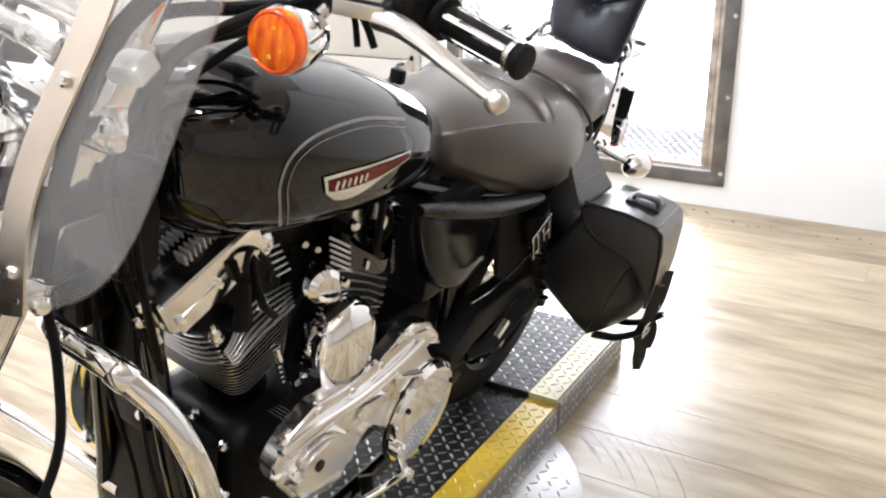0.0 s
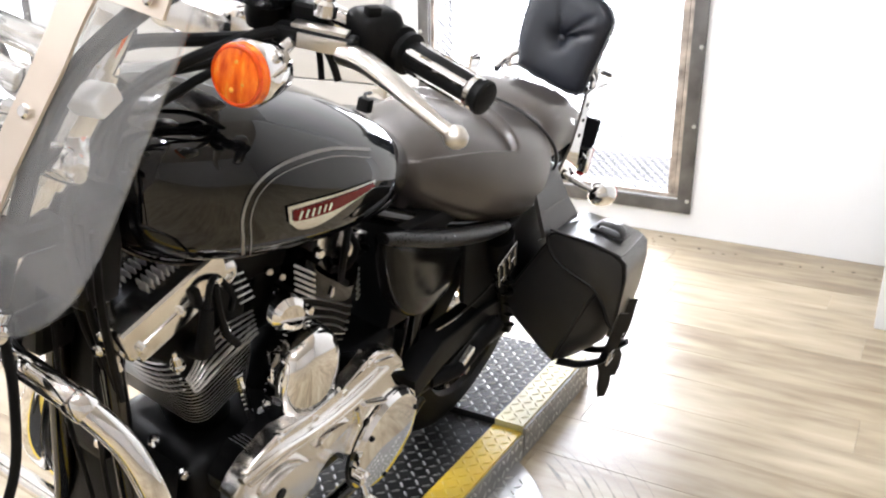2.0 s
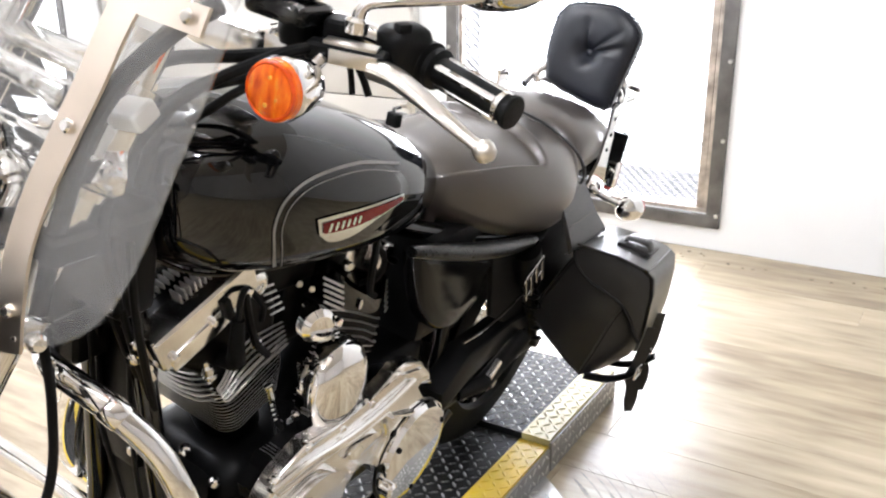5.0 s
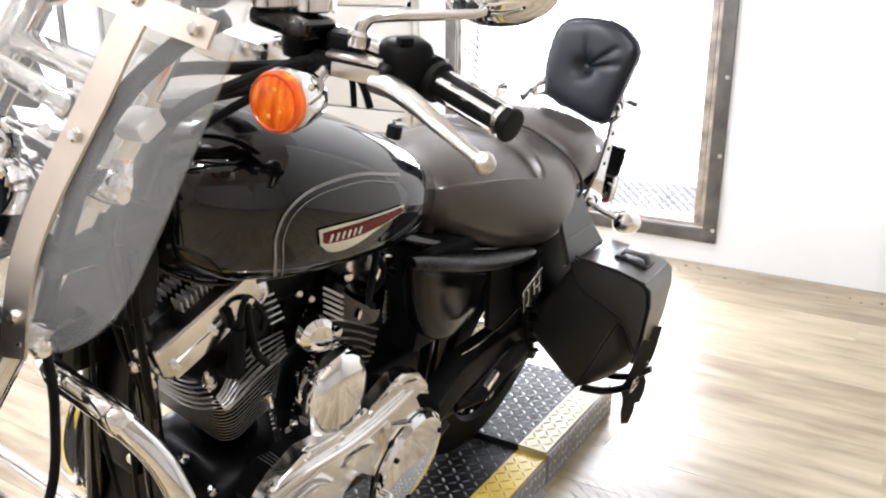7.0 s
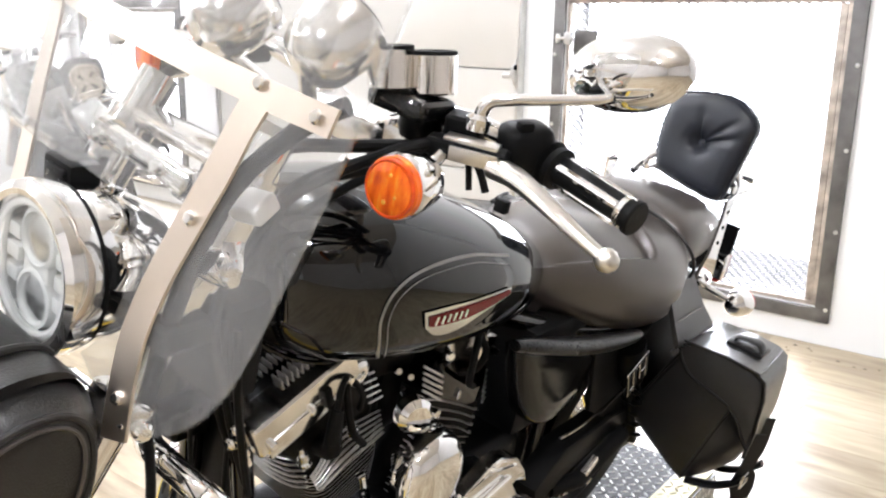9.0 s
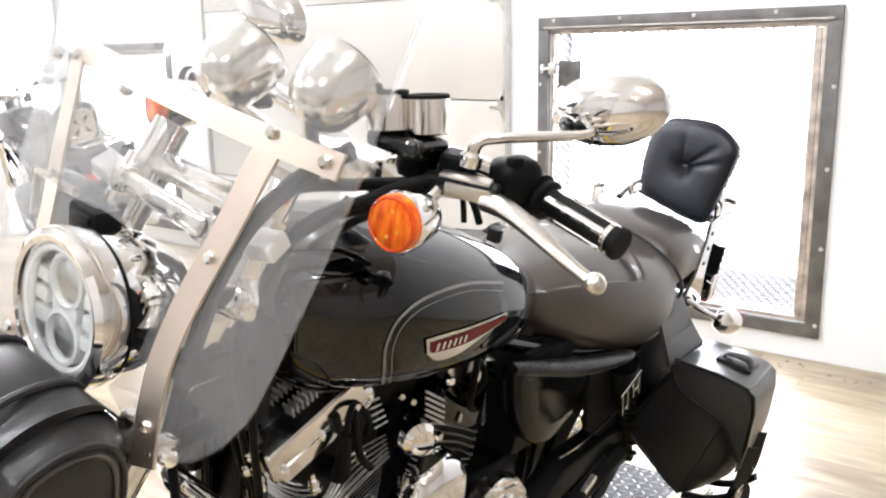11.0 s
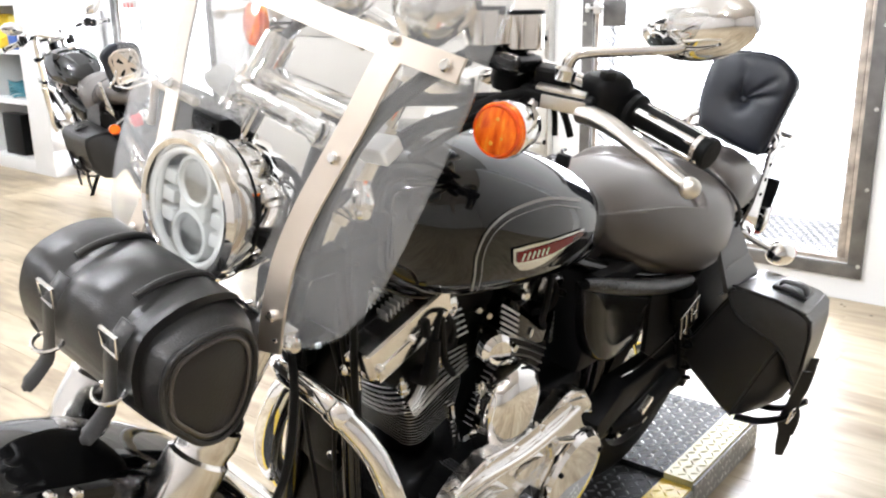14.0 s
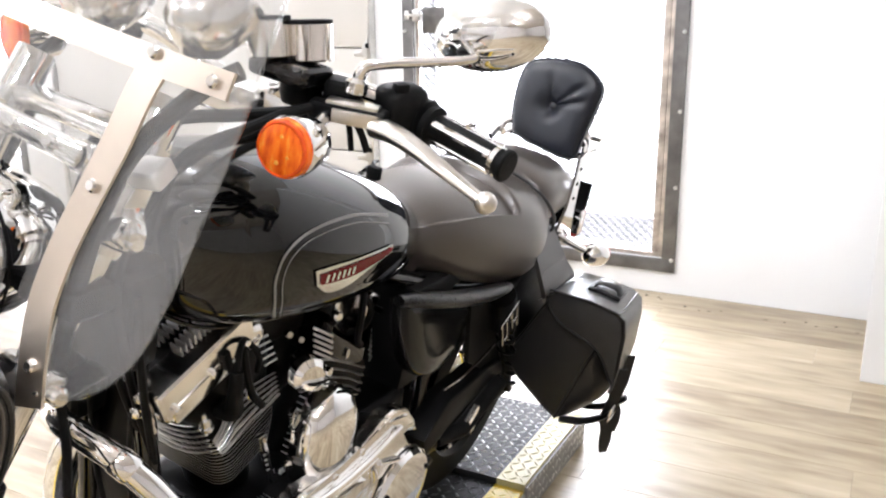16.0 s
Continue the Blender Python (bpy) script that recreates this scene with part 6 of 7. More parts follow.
    part("belt_guard", prism([(-0.20, 0.40), (-0.28, 0.455), (-0.45, 0.455), (-0.64, 0.435), (-0.64, 0.405), (-0.45, 0.41), (-0.30, 0.395), (-0.22, 0.35)], basis((0, 0.10, 0), (1, 0, 0), (0, -1, 0)), -0.05, 0.008), BLACK_PLASTIC, parent, "black belt guard")
    for s in (1, -1):
        sh = part("shock_absorber", tube([(-0.42, s * 0.150, 0.63), (-0.60, s * 0.152, 0.345)], 0.012, 12), BLACK_METAL, parent, "rear shock absorber")
        coil = [(-0.43 - 0.15 * t, s * 0.150 + 0.024 * math.cos(t * 44), 0.614 - 0.237 * t + 0.024 * math.sin(t * 44) * 0.55) for t in [k / 90 for k in range(91)]]
        part("coil_spring", tube([Vector(p) for p in coil], 0.0055, 8), BLACK_METAL, sh, "black coil spring")
        part("shock_cover", lathe((-0.42, s * 0.150, 0.635), (-0.53, 0, -0.84), [(0, 0.018), (0.0, 0.03), (0.09, 0.031), (0.095, 0.027)], 20), BLACK_METAL, sh)
    # side cover and oil tank under the seat
    sc = [(0.012, 0.762), (-0.012, 0.700), (-0.045, 0.640), (-0.082, 0.600), (-0.120, 0.576), (-0.165, 0.566), (-0.210, 0.570), (-0.248, 0.590), (-0.262, 0.622), (-0.268, 0.660), (-0.17, 0.700), (-0.06, 0.742)]
    for s in (1, -1):
        part("side_cover", dome_panel(sc, s * 0.130, s * 0.158, 0.87), SIDE_PAINT, parent, "gloss black side cover")
        rail = spline([(0.020, s * 0.150, 0.768), (-0.05, s * 0.160, 0.750), (-0.16, s * 0.165, 0.718), (-0.28, s * 0.168, 0.690), (-0.37, s * 0.166, 0.672), (-0.425, s * 0.158, 0.658)], 8)
        part("side_rail", tube(rail, [0.006 + 0.013 * math.sin(math.pi * min(1.0, 0.12 + 0.8 * k / (len(rail) - 1))) for k in range(len(rail))], 16, True, 0.75), RAIL_BLACK, parent, "dark satin rail below the seat", 60)
    part("battery_box", box((-0.20, 0, 0.63), (0.18, 0.24, 0.20), Matrix(), 0.02), BLACK_PLASTIC, parent, "black battery tray")
    # chrome pattern plate and rear peg bracket
    part("rear_peg_bracket", prism([(-0.36, 0.375), (-0.385, 0.335), (-0.40, 0.345), (-0.382, 0.372), (-0.405, 0.385), (-0.395, 0.398)], basis((0, 0.158, 0), (1, 0, 0), (0, -1, 0)), -0.012, 0.002), POLISHED, parent, "pale metal peg bracket")
    part("rear_peg", tube([(-0.30, 0.13, 0.345), (-0.36, 0.155, 0.352), (-0.50, 0.165, 0.41)], 0.017, 14), RUBBER, parent, "folded rubber passenger peg")
    em = basis((-0.428, 0.180, 0.580), (-0.80, 0, 0.42), (0, 1, 0))
    plate = part("chrome_emblem", box((0.0, 0.030, 0), (0.072, 0.009, 0.004), em, 0.001, 1), CHROME, parent, "pierced chrome plate behind the shock")
    for c, sz in (((-0.032, -0.002, 0), (0.008, 0.060, 0.004)), ((-0.012, -0.004, 0), (0.010, 0.062, 0.004)), ((0.008, 0.004, 0), (0.007, 0.046, 0.004)), ((0.030, -0.002, 0), (0.009, 0.060, 0.004)), ((0.018, -0.006, 0), (0.022, 0.007, 0.004)), ((-0.022, -0.022, 0), (0.016, 0.007, 0.004))):
        part("emblem_bar", box(c, sz, em, 0.001, 1), CHROME, plate)
    part("belt_edge", tube(spline([(-0.235, 0.150, 0.500), (-0.30, 0.152, 0.497), (-0.374, 0.152, 0.502), (-0.47, 0.152, 0.520)], 5), 0.0028, 8), CHROME, parent, "thin bright edge of the strut panel")
    part("fender_strut", prism([(-0.30, 0.66), (-0.36, 0.50), (-0.48, 0.43), (-0.62, 0.415), (-0.80, 0.42), (-0.82, 0.60), (-0.72, 0.66)], basis((0, 0.128, 0), (1, 0, 0), (0, -1, 0)), -0.010, 0.002), RUBBER, parent, "black inner strut panel")
    part("strut_cover", box((-0.66, 0.118, 0.665), (0.36, 0.012, 0.05), Matrix(), 0.005), BLACK_METAL, parent)
    part("side_stand", tube(spline([(-0.02, 0.12, 0.22), (0.02, 0.20, 0.10), (0.05, 0.285, -0.045)], 5), 0.013, 12), BLACK_METAL, parent, "black side stand")
    # exhaust on the far side
    ex = bmesh.new()
    add_tube(ex, spline([(0.33, -0.08, 0.62), (0.375, -0.11, 0.56), (0.35, -0.14, 0.42), (0.22, -0.16, 0.30), (-0.2, -0.18, 0.27)], 6), 0.023, 14)
    add_tube(ex, [(-0.2, -0.18, 0.27), (-0.95, -0.19, 0.30)], 0.042, 18)
    part("exhaust", ex, CHROME, parent, "chrome exhaust pipe")


def rear_end(parent, hero=True):
    axle = (-0.64, 0.0, 0.315)
    wheel(parent, "rear_wheel", axle, 0.315, 0.13, 0.205, 24)
    fender(parent, axle, 0.375, 18, 172, 0.085, PAINT, "gloss black rear fender", 0.05)
    tl = part("tail_lamp", box((-0.990, 0.085, 0.640), (0.05, 0.060, 0.070), Matrix(), 0.012, 3), REDLENS, parent, "red tail lamp")
    part("lamp_housing", box((-0.970, 0.06, 0.650), (0.03, 0.12, 0.068), Matrix(), 0.01), CHROME, tl)
    part("plate_holder", box((-0.985, 0.088, 0.705), (0.012, 0.055, 0.085), Matrix(), 0.004), BLACK_PLASTIC, parent, "black plate holder behind the rack")
    for s in (1, -1):
        c = (-0.905, s * 0.195, 0.612)
        signal(parent, c, (-1, 0.1 * s, 0), REDLENS if hero else AMBER, 0.031, False, [(c[0] + 0.03, c[1], c[2] + 0.004), (c[0] + 0.05, s * 0.16, 0.625), (-0.83, s * 0.10, 0.645)])


def fuel_tank(parent, hero=True):
    t = part("fuel_tank", section_loft(TANK, 48, TANK_POWER), PAINT, parent, "gloss black teardrop fuel tank", 50)
    part("tank_seam", tube([(p[0], s * 0.55 * p[1], p[3] + 0.002) for s in (1,) for p in TANK], 0.003, 8), PAINT, t)
    part("fuel_cap", lathe((0.17, -0.045, 0.978), (0.05, -0.1, 1), [(0, 0.036), (0.012, 0.036), (0.018, 0.03), (0.020, 0)], 32), CHROME, t, "chrome filler cap")
    if hero:
        flank_strip([(0.070, 0.910), (0.17, 0.934), (0.255, 0.938), (0.303, 0.922), (0.320, 0.890), (0.312, 0.850), (0.297, 0.828)], 0.0034, PINSTRIPE, "pinstripe", t, "silver pinstripe")
        flank_strip([(0.080, 0.903), (0.17, 0.926), (0.252, 0.930), (0.295, 0.916), (0.310, 0.888), (0.303, 0.852), (0.289, 0.828)], 0.0012, PINSTRIPE, "pinstripe", t, "silver pinstripe")
        flank_patch([(0.256, 0.868), (0.238, 0.855), (0.215, 0.850), (0.185, 0.851), (0.135, 0.860), (0.074, 0.864)], [(0.262, 0.889), (0.225, 0.888), (0.18, 0.884), (0.13, 0.880), (0.074, 0.874)], BADGE_SILVER, "badge_frame", t, 0.0025, label="silver badge frame")
        flank_patch([(0.251, 0.869), (0.225, 0.866), (0.18, 0.863), (0.13, 0.864), (0.078, 0.866)], [(0.254, 0.883), (0.22, 0.882), (0.17, 0.879), (0.13, 0.876), (0.078, 0.872)], BADGE_RED, "badge_panel", t, 0.004, label="dark red badge panel")
        for k in range(6):
            x = 0.243 - 0.011 * k
            flank_strip([(x, 0.870 - 0.0006 * k), (x - 0.003, 0.880 - 0.0008 * k)], 0.0045, BADGE_SILVER, "badge_bar", t, "pale bar on the badge", lift=0.0052)
        clip = part("tether_clip", box((-0.188, -0.047, 0.868), (0.016, 0.024, 0.024), Matrix(), 0.004), BLACK_PLASTIC, t, "small black clip")
        part("clip_cord", tube(spline([(-0.190, -0.050, 0.878), (-0.22, -0.07, 0.874), (-0.27, -0.09, 0.862)], 6), 0.003, 8), RUBBER, clip)
    return t


def build_motorcycle(m, label, hero=True):
    b = thing("motorcycle", label, "motorcycle", m)
    fuel_tank(b, hero)
    seat(b)
    engine(b, hero)
    frame_and_guard(b, hero)
    front_end(b, hero)
    rear_end(b, hero)
    saddlebag(b, 1)
    saddlebag(b, -1, 0.065)
    yoke(b, 1)
    yoke(b, -1, 0.06)
    backrest(b, not hero)
    handlebars(b, hero)
    headlamp(b)
    if hero:
        windshield(b)
        fork_bag(b)
    return b


LEAN_M = Matrix.Rotation(radians(-LEAN_DEG), 4, "X")
bike = build_motorcycle(Matrix.Translation((0, 0, DECK)) @ LEAN_M, "gloss black cruiser with windshield and leather bags on its stand")


# ---- the second cruiser, by the far window ----
bike_far = build_motorcycle(Matrix.Translation((-2.068, -4.410, 0.0)) @ Matrix.Rotation(radians(-102.5), 4, "Z") @ Matrix.Rotation(radians(-14), 4, "X"), "black cruiser with saddlebags and chrome-crossed backrest, parked", False)


# ---- meshed windows ----
def expanded_mesh(y0, y1, z0, z1, x, r, cw=0.040, ch=0.0175):
    """Diamond expanded metal in the plane x."""
    bm = bmesh.new()
    ny, nz = int((y1 - y0) / cw), int((z1 - z0) / ch)
    cw, ch = (y1 - y0) / ny, (z1 - z0) / nz
    for j in range(nz + 1):
        z = z0 + j * ch
        pts = []
        for i in range(2 * ny + 1):
            up = ch * 0.5 if (i + j) % 2 else 0.0
            pts.append((x, y0 + i * cw / 2, min(z1, z + up)))
        row = [[bm.verts.new((px + dx, py, pz + dz)) for dx, dz in ((-r, r), (r, -r))] for px, py, pz in pts]
        for a, b in zip(row, row[1:]):
            bm.faces.new((a[0], b[0], b[1], a[1]))
    # second family of strands closes the diamonds
    for j in range(nz + 1):
        z = z0 + j * ch
        row = []
        for i in range(2 * ny + 1):
            dn = -ch * 0.5 if (i + j) % 2 else 0.0
            row.append([bm.verts.new((x + dx, y0 + i * cw / 2, max(z0, z + dn) + dz)) for dx, dz in ((-r, r), (r, -r))])
        for a, b in zip(row, row[1:]):
            bm.faces.new((a[0], b[0], b[1], a[1]))
    return bm


def meshed_window(name, y0, y1, z0, z1, fw, label, latch):
    """A steel-framed opening guard: bolted outer frame, hinged inner leaf, diamond mesh."""
    w = thing(name, label, "window", kind="structure")
    X = WX
    for nm, c, s in (("frame_rail", (X + 0.010, (y0 + y1) / 2, z1 - fw / 2), (0.020, y1 - y0, fw)), ("frame_rail", (X + 0.010, (y0 + y1) / 2, z0 + fw / 2), (0.020, y1 - y0, fw)),
                     ("frame_stile", (X + 0.010, y0 + fw / 2, (z0 + z1) / 2), (0.020, fw, z1 - z0 - 2 * fw - 0.002)), ("frame_stile", (X + 0.010, y1 - fw / 2, (z0 + z1) / 2), (0.020, fw, z1 - z0 - 2 * fw - 0.002))):
        part(nm, box(c, s, Matrix(), 0.003), STEEL_FRAME, w, "dark weathered steel bar")
    iy0, iy1, iz0, iz1 = y0 + fw - 0.006, y1 - fw + 0.006, z0 + fw - 0.006, z1 - fw + 0.006
    lw = 0.026
    for c, s in (((X - 0.014, (iy0 + iy1) / 2, iz1 - lw / 2), (0.024, iy1 - iy0, lw)), ((X - 0.014, (iy0 + iy1) / 2, iz0 + lw / 2), (0.024, iy1 - iy0, lw)),
                 ((X - 0.014, iy0 + lw / 2, (iz0 + iz1) / 2), (0.024, lw, iz1 - iz0 - 2 * lw)), ((X - 0.014, iy1 - lw / 2, (iz0 + iz1) / 2), (0.024, lw, iz1 - iz0 - 2 * lw))):
        part("leaf_bar", box(c, s, Matrix(), 0.002), LEAF_STEEL, w, "steel leaf bar")
    if latch:
        part("hinge_stile", box((X - 0.012, iy1 - lw - 0.015, (iz0 + iz1) / 2), (0.020, 0.028, iz1 - iz0 - 2 * lw - 0.004), Matrix(), 0.002), LEAF_STEEL, w, "worn brown hinge stile")
    m = part("diamond_mesh", expanded_mesh(iy0 + 0.01, iy1 - 0.01, iz0 + 0.01, iz1 - 0.01, X - 0.012, 0.0025 if latch else 0.0007), MESH_STEEL, w, "expanded diamond mesh", 80)
    tagged(m, kind="stuff")
    part("light_strip", box((X + 0.021, (y0 + y1) / 2, z1 - fw + 0.010), (0.004, y1 - y0 - 0.06, 0.007)), BADGE_SILVER, w, "bright edge strip")
    n = 4
    for k in range(n):
        for y in (y0 + 0.014, y1 - 0.014):
            part("frame_bolt", lathe((X + 0.020, y, z0 + 0.02 + (z1 - z0 - 0.04) * (k + 0.05) / n + 0.02), (1, 0, 0), [(0, 0.0085), (0.003, 0.0085), (0.006, 0.005), (0.006, 0)], 12), BOLT, w)
        part("frame_bolt", lathe((X + 0.020, y0 + (y1 - y0) * (k + 0.25) / n, z1 - 0.016), (1, 0, 0), [(0, 0.0085), (0.003, 0.0085), (0.006, 0.005), (0.006, 0)], 12), BOLT, w)
    if latch:
        part("latch_plate", box((X - 0.004, y0 + 0.155, 1.155), (0.006, 0.115, 0.118), Matrix(), 0.002), STEEL_FRAME, w, "perforated dark latch plate")
        lb = part("slide_bolt", tube([(X + 0.03, y0 + 0.02, 1.178), (X + 0.03, y0 + 0.115, 1.178)], 0.0065, 12), BOLT, w, "zinc slide bolt")
        part("bolt_keeper", box((X + 0.026, y0 + 0.082, 1.178), (0.022, 0.035, 0.052), Matrix(), 0.004), BOLT, lb)
        part("bolt_keeper", box((X + 0.026, y0 + 0.030, 1.178), (0.018, 0.018, 0.040), Matrix(), 0.004), BOLT, lb)
        part("bolt_handle", tube([(X + 0.03, y0 + 0.108, 1.178), (X + 0.035, y0 + 0.112, 1.165), (X + 0.035, y0 + 0.112, 1.115)], 0.004, 8), BOLT, lb)
        part("wood_packer", box((X + 0.002, y1 - fw + 0.02, z0 + fw + 0.115), (0.02, 0.028, 0.20), Matrix(), 0.003), simple("weathered_wood", (0.30, 0.22, 0.13), 0.7, vary=0.4, scale=25, bump=0.4), w, "weathered wood packer")
    return w


meshed_window("window_1", -1.172, 0.150, 0.098, 1.408, 0.056, "dark steel-framed window guard with diamond mesh and slide bolt", True)
meshed_window("window_2", -5.18, -3.965, 0.10, 1.36, 0.062, "steel-framed window guard with diamond mesh beside the shelves", False)

# ---- sectional door ----
gd = thing("sectional_door", "pale grey sectional door with flat panels and side hinges", "garage door", kind="structure")
for k in range(6):
    part("door_panel", box((WX + 0.022, (-1.345 - 3.56) / 2, 0.03 + 0.50 * k + 0.248), (0.036, 3.56 - 1.345, 0.494), Matrix(), 0.005), GREY_DOOR, gd, "flat pale grey panel")
part("door_track", box((WX + 0.03, -1.335, 1.5), (0.05, 0.012, 3.0), Matrix(), 0.002), BOLT, gd, "thin steel guide rail")
part("door_track", box((WX + 0.03, -3.575, 1.5), (0.05, 0.025, 3.0), Matrix(), 0.002), BOLT, gd, "thin steel guide rail")
for z in (0.53, 1.03, 1.53):
    hg = part("roller_hinge", prism([(0, -0.05), (0.03, -0.012), (0.036, 0.02), (0.012, 0.075), (0, 0.085)], basis((WX + 0.041, -1.345, z), (0, -1, 0), (1, 0, 0)), 0.012, 0.003), BOLT, gd, "grey steel roller hinge")
    part("roller", lathe((WX + 0.055, -1.352, z + 0.01), (0, 1, 0), [(0, 0.012), (0.012, 0.012), (0.012, 0)], 12), BLACK_METAL, hg)
    part("hinge_leaf", box((WX + 0.043, -1.40, z - 0.03), (0.006, 0.06, 0.02), Matrix(), 0.002), BOLT, gd)
tagged(link("trim", box((WX + 0.012, -3.77, ROOM_H / 2), (0.02, 0.36, ROOM_H - 0.02), Matrix(), 0.003), WHITE_WALL), "white painted board between door and window", "trim", kind="structure")

# ---- floor planks ----
PW, PL = 0.182, 1.22
pbm = box((0, 0, 0), (PW - 0.0007, PL - 0.0007, 0.008), Matrix(), 0.0007, 1)
pme = bpy.data.meshes.new("plank")
bmesh.ops.recalc_face_normals(pbm, faces=pbm.faces[:])
pbm.to_mesh(pme)
pbm.free()
pme.materials.append(PLANK)
rng = random.Random(7)
rest = bmesh.new()
i, x = 0, WX + PW / 2 + 0.004
count = 0
while x < X1:
    y = Y0 - rng.random() * PL
    while y < Y1:
        yc = y + PL / 2
        if x < 1.75 and -7.6 < yc < 1.9 and count < 300:
            p = new("plank", pme)
            p.parent = floor
            p.location = (x, yc, -0.004)
            count += 1
        else:
            add_box(rest, (x, yc, -0.004), (PW - 0.0016, PL - 0.0016, 0.008))
        y += PL
    x += PW
tagged(link("planks_beyond", rest, PLANK, floor), kind="stuff")

# dark rubber scuffs beside the platform
SCUFF = simple("rubber_scuff", (0.20, 0.165, 0.115), 0.42, vary=0.5, scale=30)
for k, (r, a0, a1, w) in enumerate(((0.50, 36, 50, 0.006), (0.53, 30, 58, 0.003), (0.555, 34, 62, 0.0035), (0.575, 30, 55, 0.002), (0.60, 36, 66, 0.003), (0.625, 32, 58, 0.002), (0.655, 40, 68, 0.0025), (0.69, 38, 60, 0.0015))):
    bm, prev = bmesh.new(), None
    for q in range(17):
        a = radians(180 - (a0 + (a1 - a0) * q / 16))
        ww = w * math.sin(math.pi * (q + 0.5) / 17) * (0.7 + 0.5 * rng.random())
        row = [bm.verts.new((-0.3 + (r + d) * math.cos(a), (r + d) * math.sin(a), 0.0006)) for d in (-ww, ww)]
        if prev:
            bm.faces.new((prev[0], prev[1], row[1], row[0]))
        prev = row
    tagged(link("floor_scuff", bm, SCUFF, floor), "thin dark tyre scuff on the floor", kind="structure")
nb = bmesh.new()
for k in range(16):
    add_lathe(nb, (WX + 0.05 + 0.12 * rng.random(), -0.1 + rng.random(), 0.0), (0, 0, 1), [(0, 0.006 + 0.004 * rng.random()), (0.003, 0.003), (0.004, 0)], 6)
tagged(link("grit", nb, SCUFF), "dark grit along the wall", "grit", kind="stuff")


# ---- tread plate lugs ----
def lugs(name, m, u0, u1, v0, v1, mat, parent, step=0.0235, flip=0):
    """Raised lugs of tread plate on the plane of m, crossing by turns."""
    bm = bmesh.new()
    nu, nv = int((u1 - u0) / step), int((v1 - v0) / step)
    for a in range(nu):
        for b in range(nv):
            t = radians(45 if (a + b + flip) % 2 else -45)
            c = m @ Matrix.Translation((u0 + (a + 0.5) * (u1 - u0) / nu, v0 + (b + 0.5) * (v1 - v0) / nv, 0)) @ Matrix.Rotation(t, 4, "Z")
            L, w, h = 0.0115, 0.0032, 0.0019
            v = [bm.verts.new(c @ Vector(p)) for p in ((-L, 0, 0), (-L * 0.45, -w, 0), (L * 0.45, -w, 0), (L, 0, 0), (L * 0.45, w, 0), (-L * 0.45, w, 0), (-L * 0.55, 0, h), (L * 0.55, 0, h))]
            for f in ((0, 1, 6), (1, 2, 7, 6), (2, 3, 7), (3, 4, 7), (4, 5, 6, 7), (5, 0, 6)):
                bm.faces.new([v[k] for k in f])
    return tagged(part(name, bm, mat, parent, "raised tread lugs", 60), kind="stuff")


for x0, x1, top, yl in ((-0.69, 1.5, DECK - 0.012, PLATE_YELLOW), (-1.13, -0.698, DECK, PLATE_PALE)):
    T = Matrix.Translation((0, 0, top))
    lugs("tread_lug", T, x0 + 0.004, x1 - 0.004, -0.158, 0.158, LUG_DARK if x1 > 0 else LUG_BRIGHT, platform)
    for s in (1, -1):
        lugs("tread_lug", T, x0 + 0.004, x1 - 0.004, 0.162 if s > 0 else -0.234, 0.234 if s > 0 else -0.162, yl, platform)
        M = Matrix(((1, 0, 0, 0), (0, 0, s, s * 0.2411), (0, 1, 0, 0), (0, 0, 0, 1)))
        lugs("tread_lug", M, x0 + 0.004, x1 - 0.004, 0.004, top - 0.004, LUG_BRIGHT, platform)
lugs("tread_lug", Matrix.Translation((-0.3, 0, 0.010)), -0.30, 0.30, 0.236, 0.30, LUG_BRIGHT, disc)
lugs("tread_lug", Matrix.Translation((-0.3, 0, 0.010)), -0.22, 0.22, 0.30, 0.365, LUG_BRIGHT, disc)
lugs("tread_lug", Matrix.Translation((-0.3, 0, 0.010)), -0.10, 0.10, 0.365, 0.42, LUG_BRIGHT, disc)


# ---- shelf unit and bench by the far corner ----
SHELF_PAINT = simple("white_shelf_paint", (0.80, 0.80, 0.79), 0.4, vary=0.03, scale=3)
YELLOW_CLOTH = simple("yellow_cloth", (0.72, 0.52, 0.03), 0.8, vary=0.2, scale=20, bump=0.5)
YELLOW_CARD = simple("yellow_card", (0.70, 0.56, 0.08), 0.5, vary=0.1)
BLUE = simple("blue_card", (0.05, 0.12, 0.40), 0.5, vary=0.2)
TEAL = simple("teal_cable", (0.06, 0.22, 0.27), 0.4, vary=0.2)
TAN = simple("tan_card", (0.45, 0.34, 0.20), 0.7, vary=0.2)
RED_PLASTIC = simple("red_plastic", (0.50, 0.015, 0.012), 0.3, vary=0.15)
WHITE_PAINT = simple("gloss_white_paint", (0.80, 0.80, 0.80), 0.12, vary=0.03)
SX = -2.03
unit = thing("shelf_unit", "tall white open shelf unit with three loaded shelves", "shelf")
for nm, c, s in (("side_panel", (SX - 0.255, -6.40, 1.25), (0.51, 0.19, 2.5)), ("side_panel", (SX - 0.255, -5.45, 1.25), (0.51, 0.30, 2.5)), ("back_panel", (SX - 0.49, -5.95, 1.25), (0.02, 0.70, 2.5)),
                 ("top_panel", (SX - 0.24, -5.95, 1.87), (0.48, 0.70, 1.26)), ("plinth", (SX - 0.24, -5.95, 0.05), (0.48, 0.70, 0.10))):
    part(nm, box(c, s, Matrix(), 0.004), SHELF_PAINT, unit)
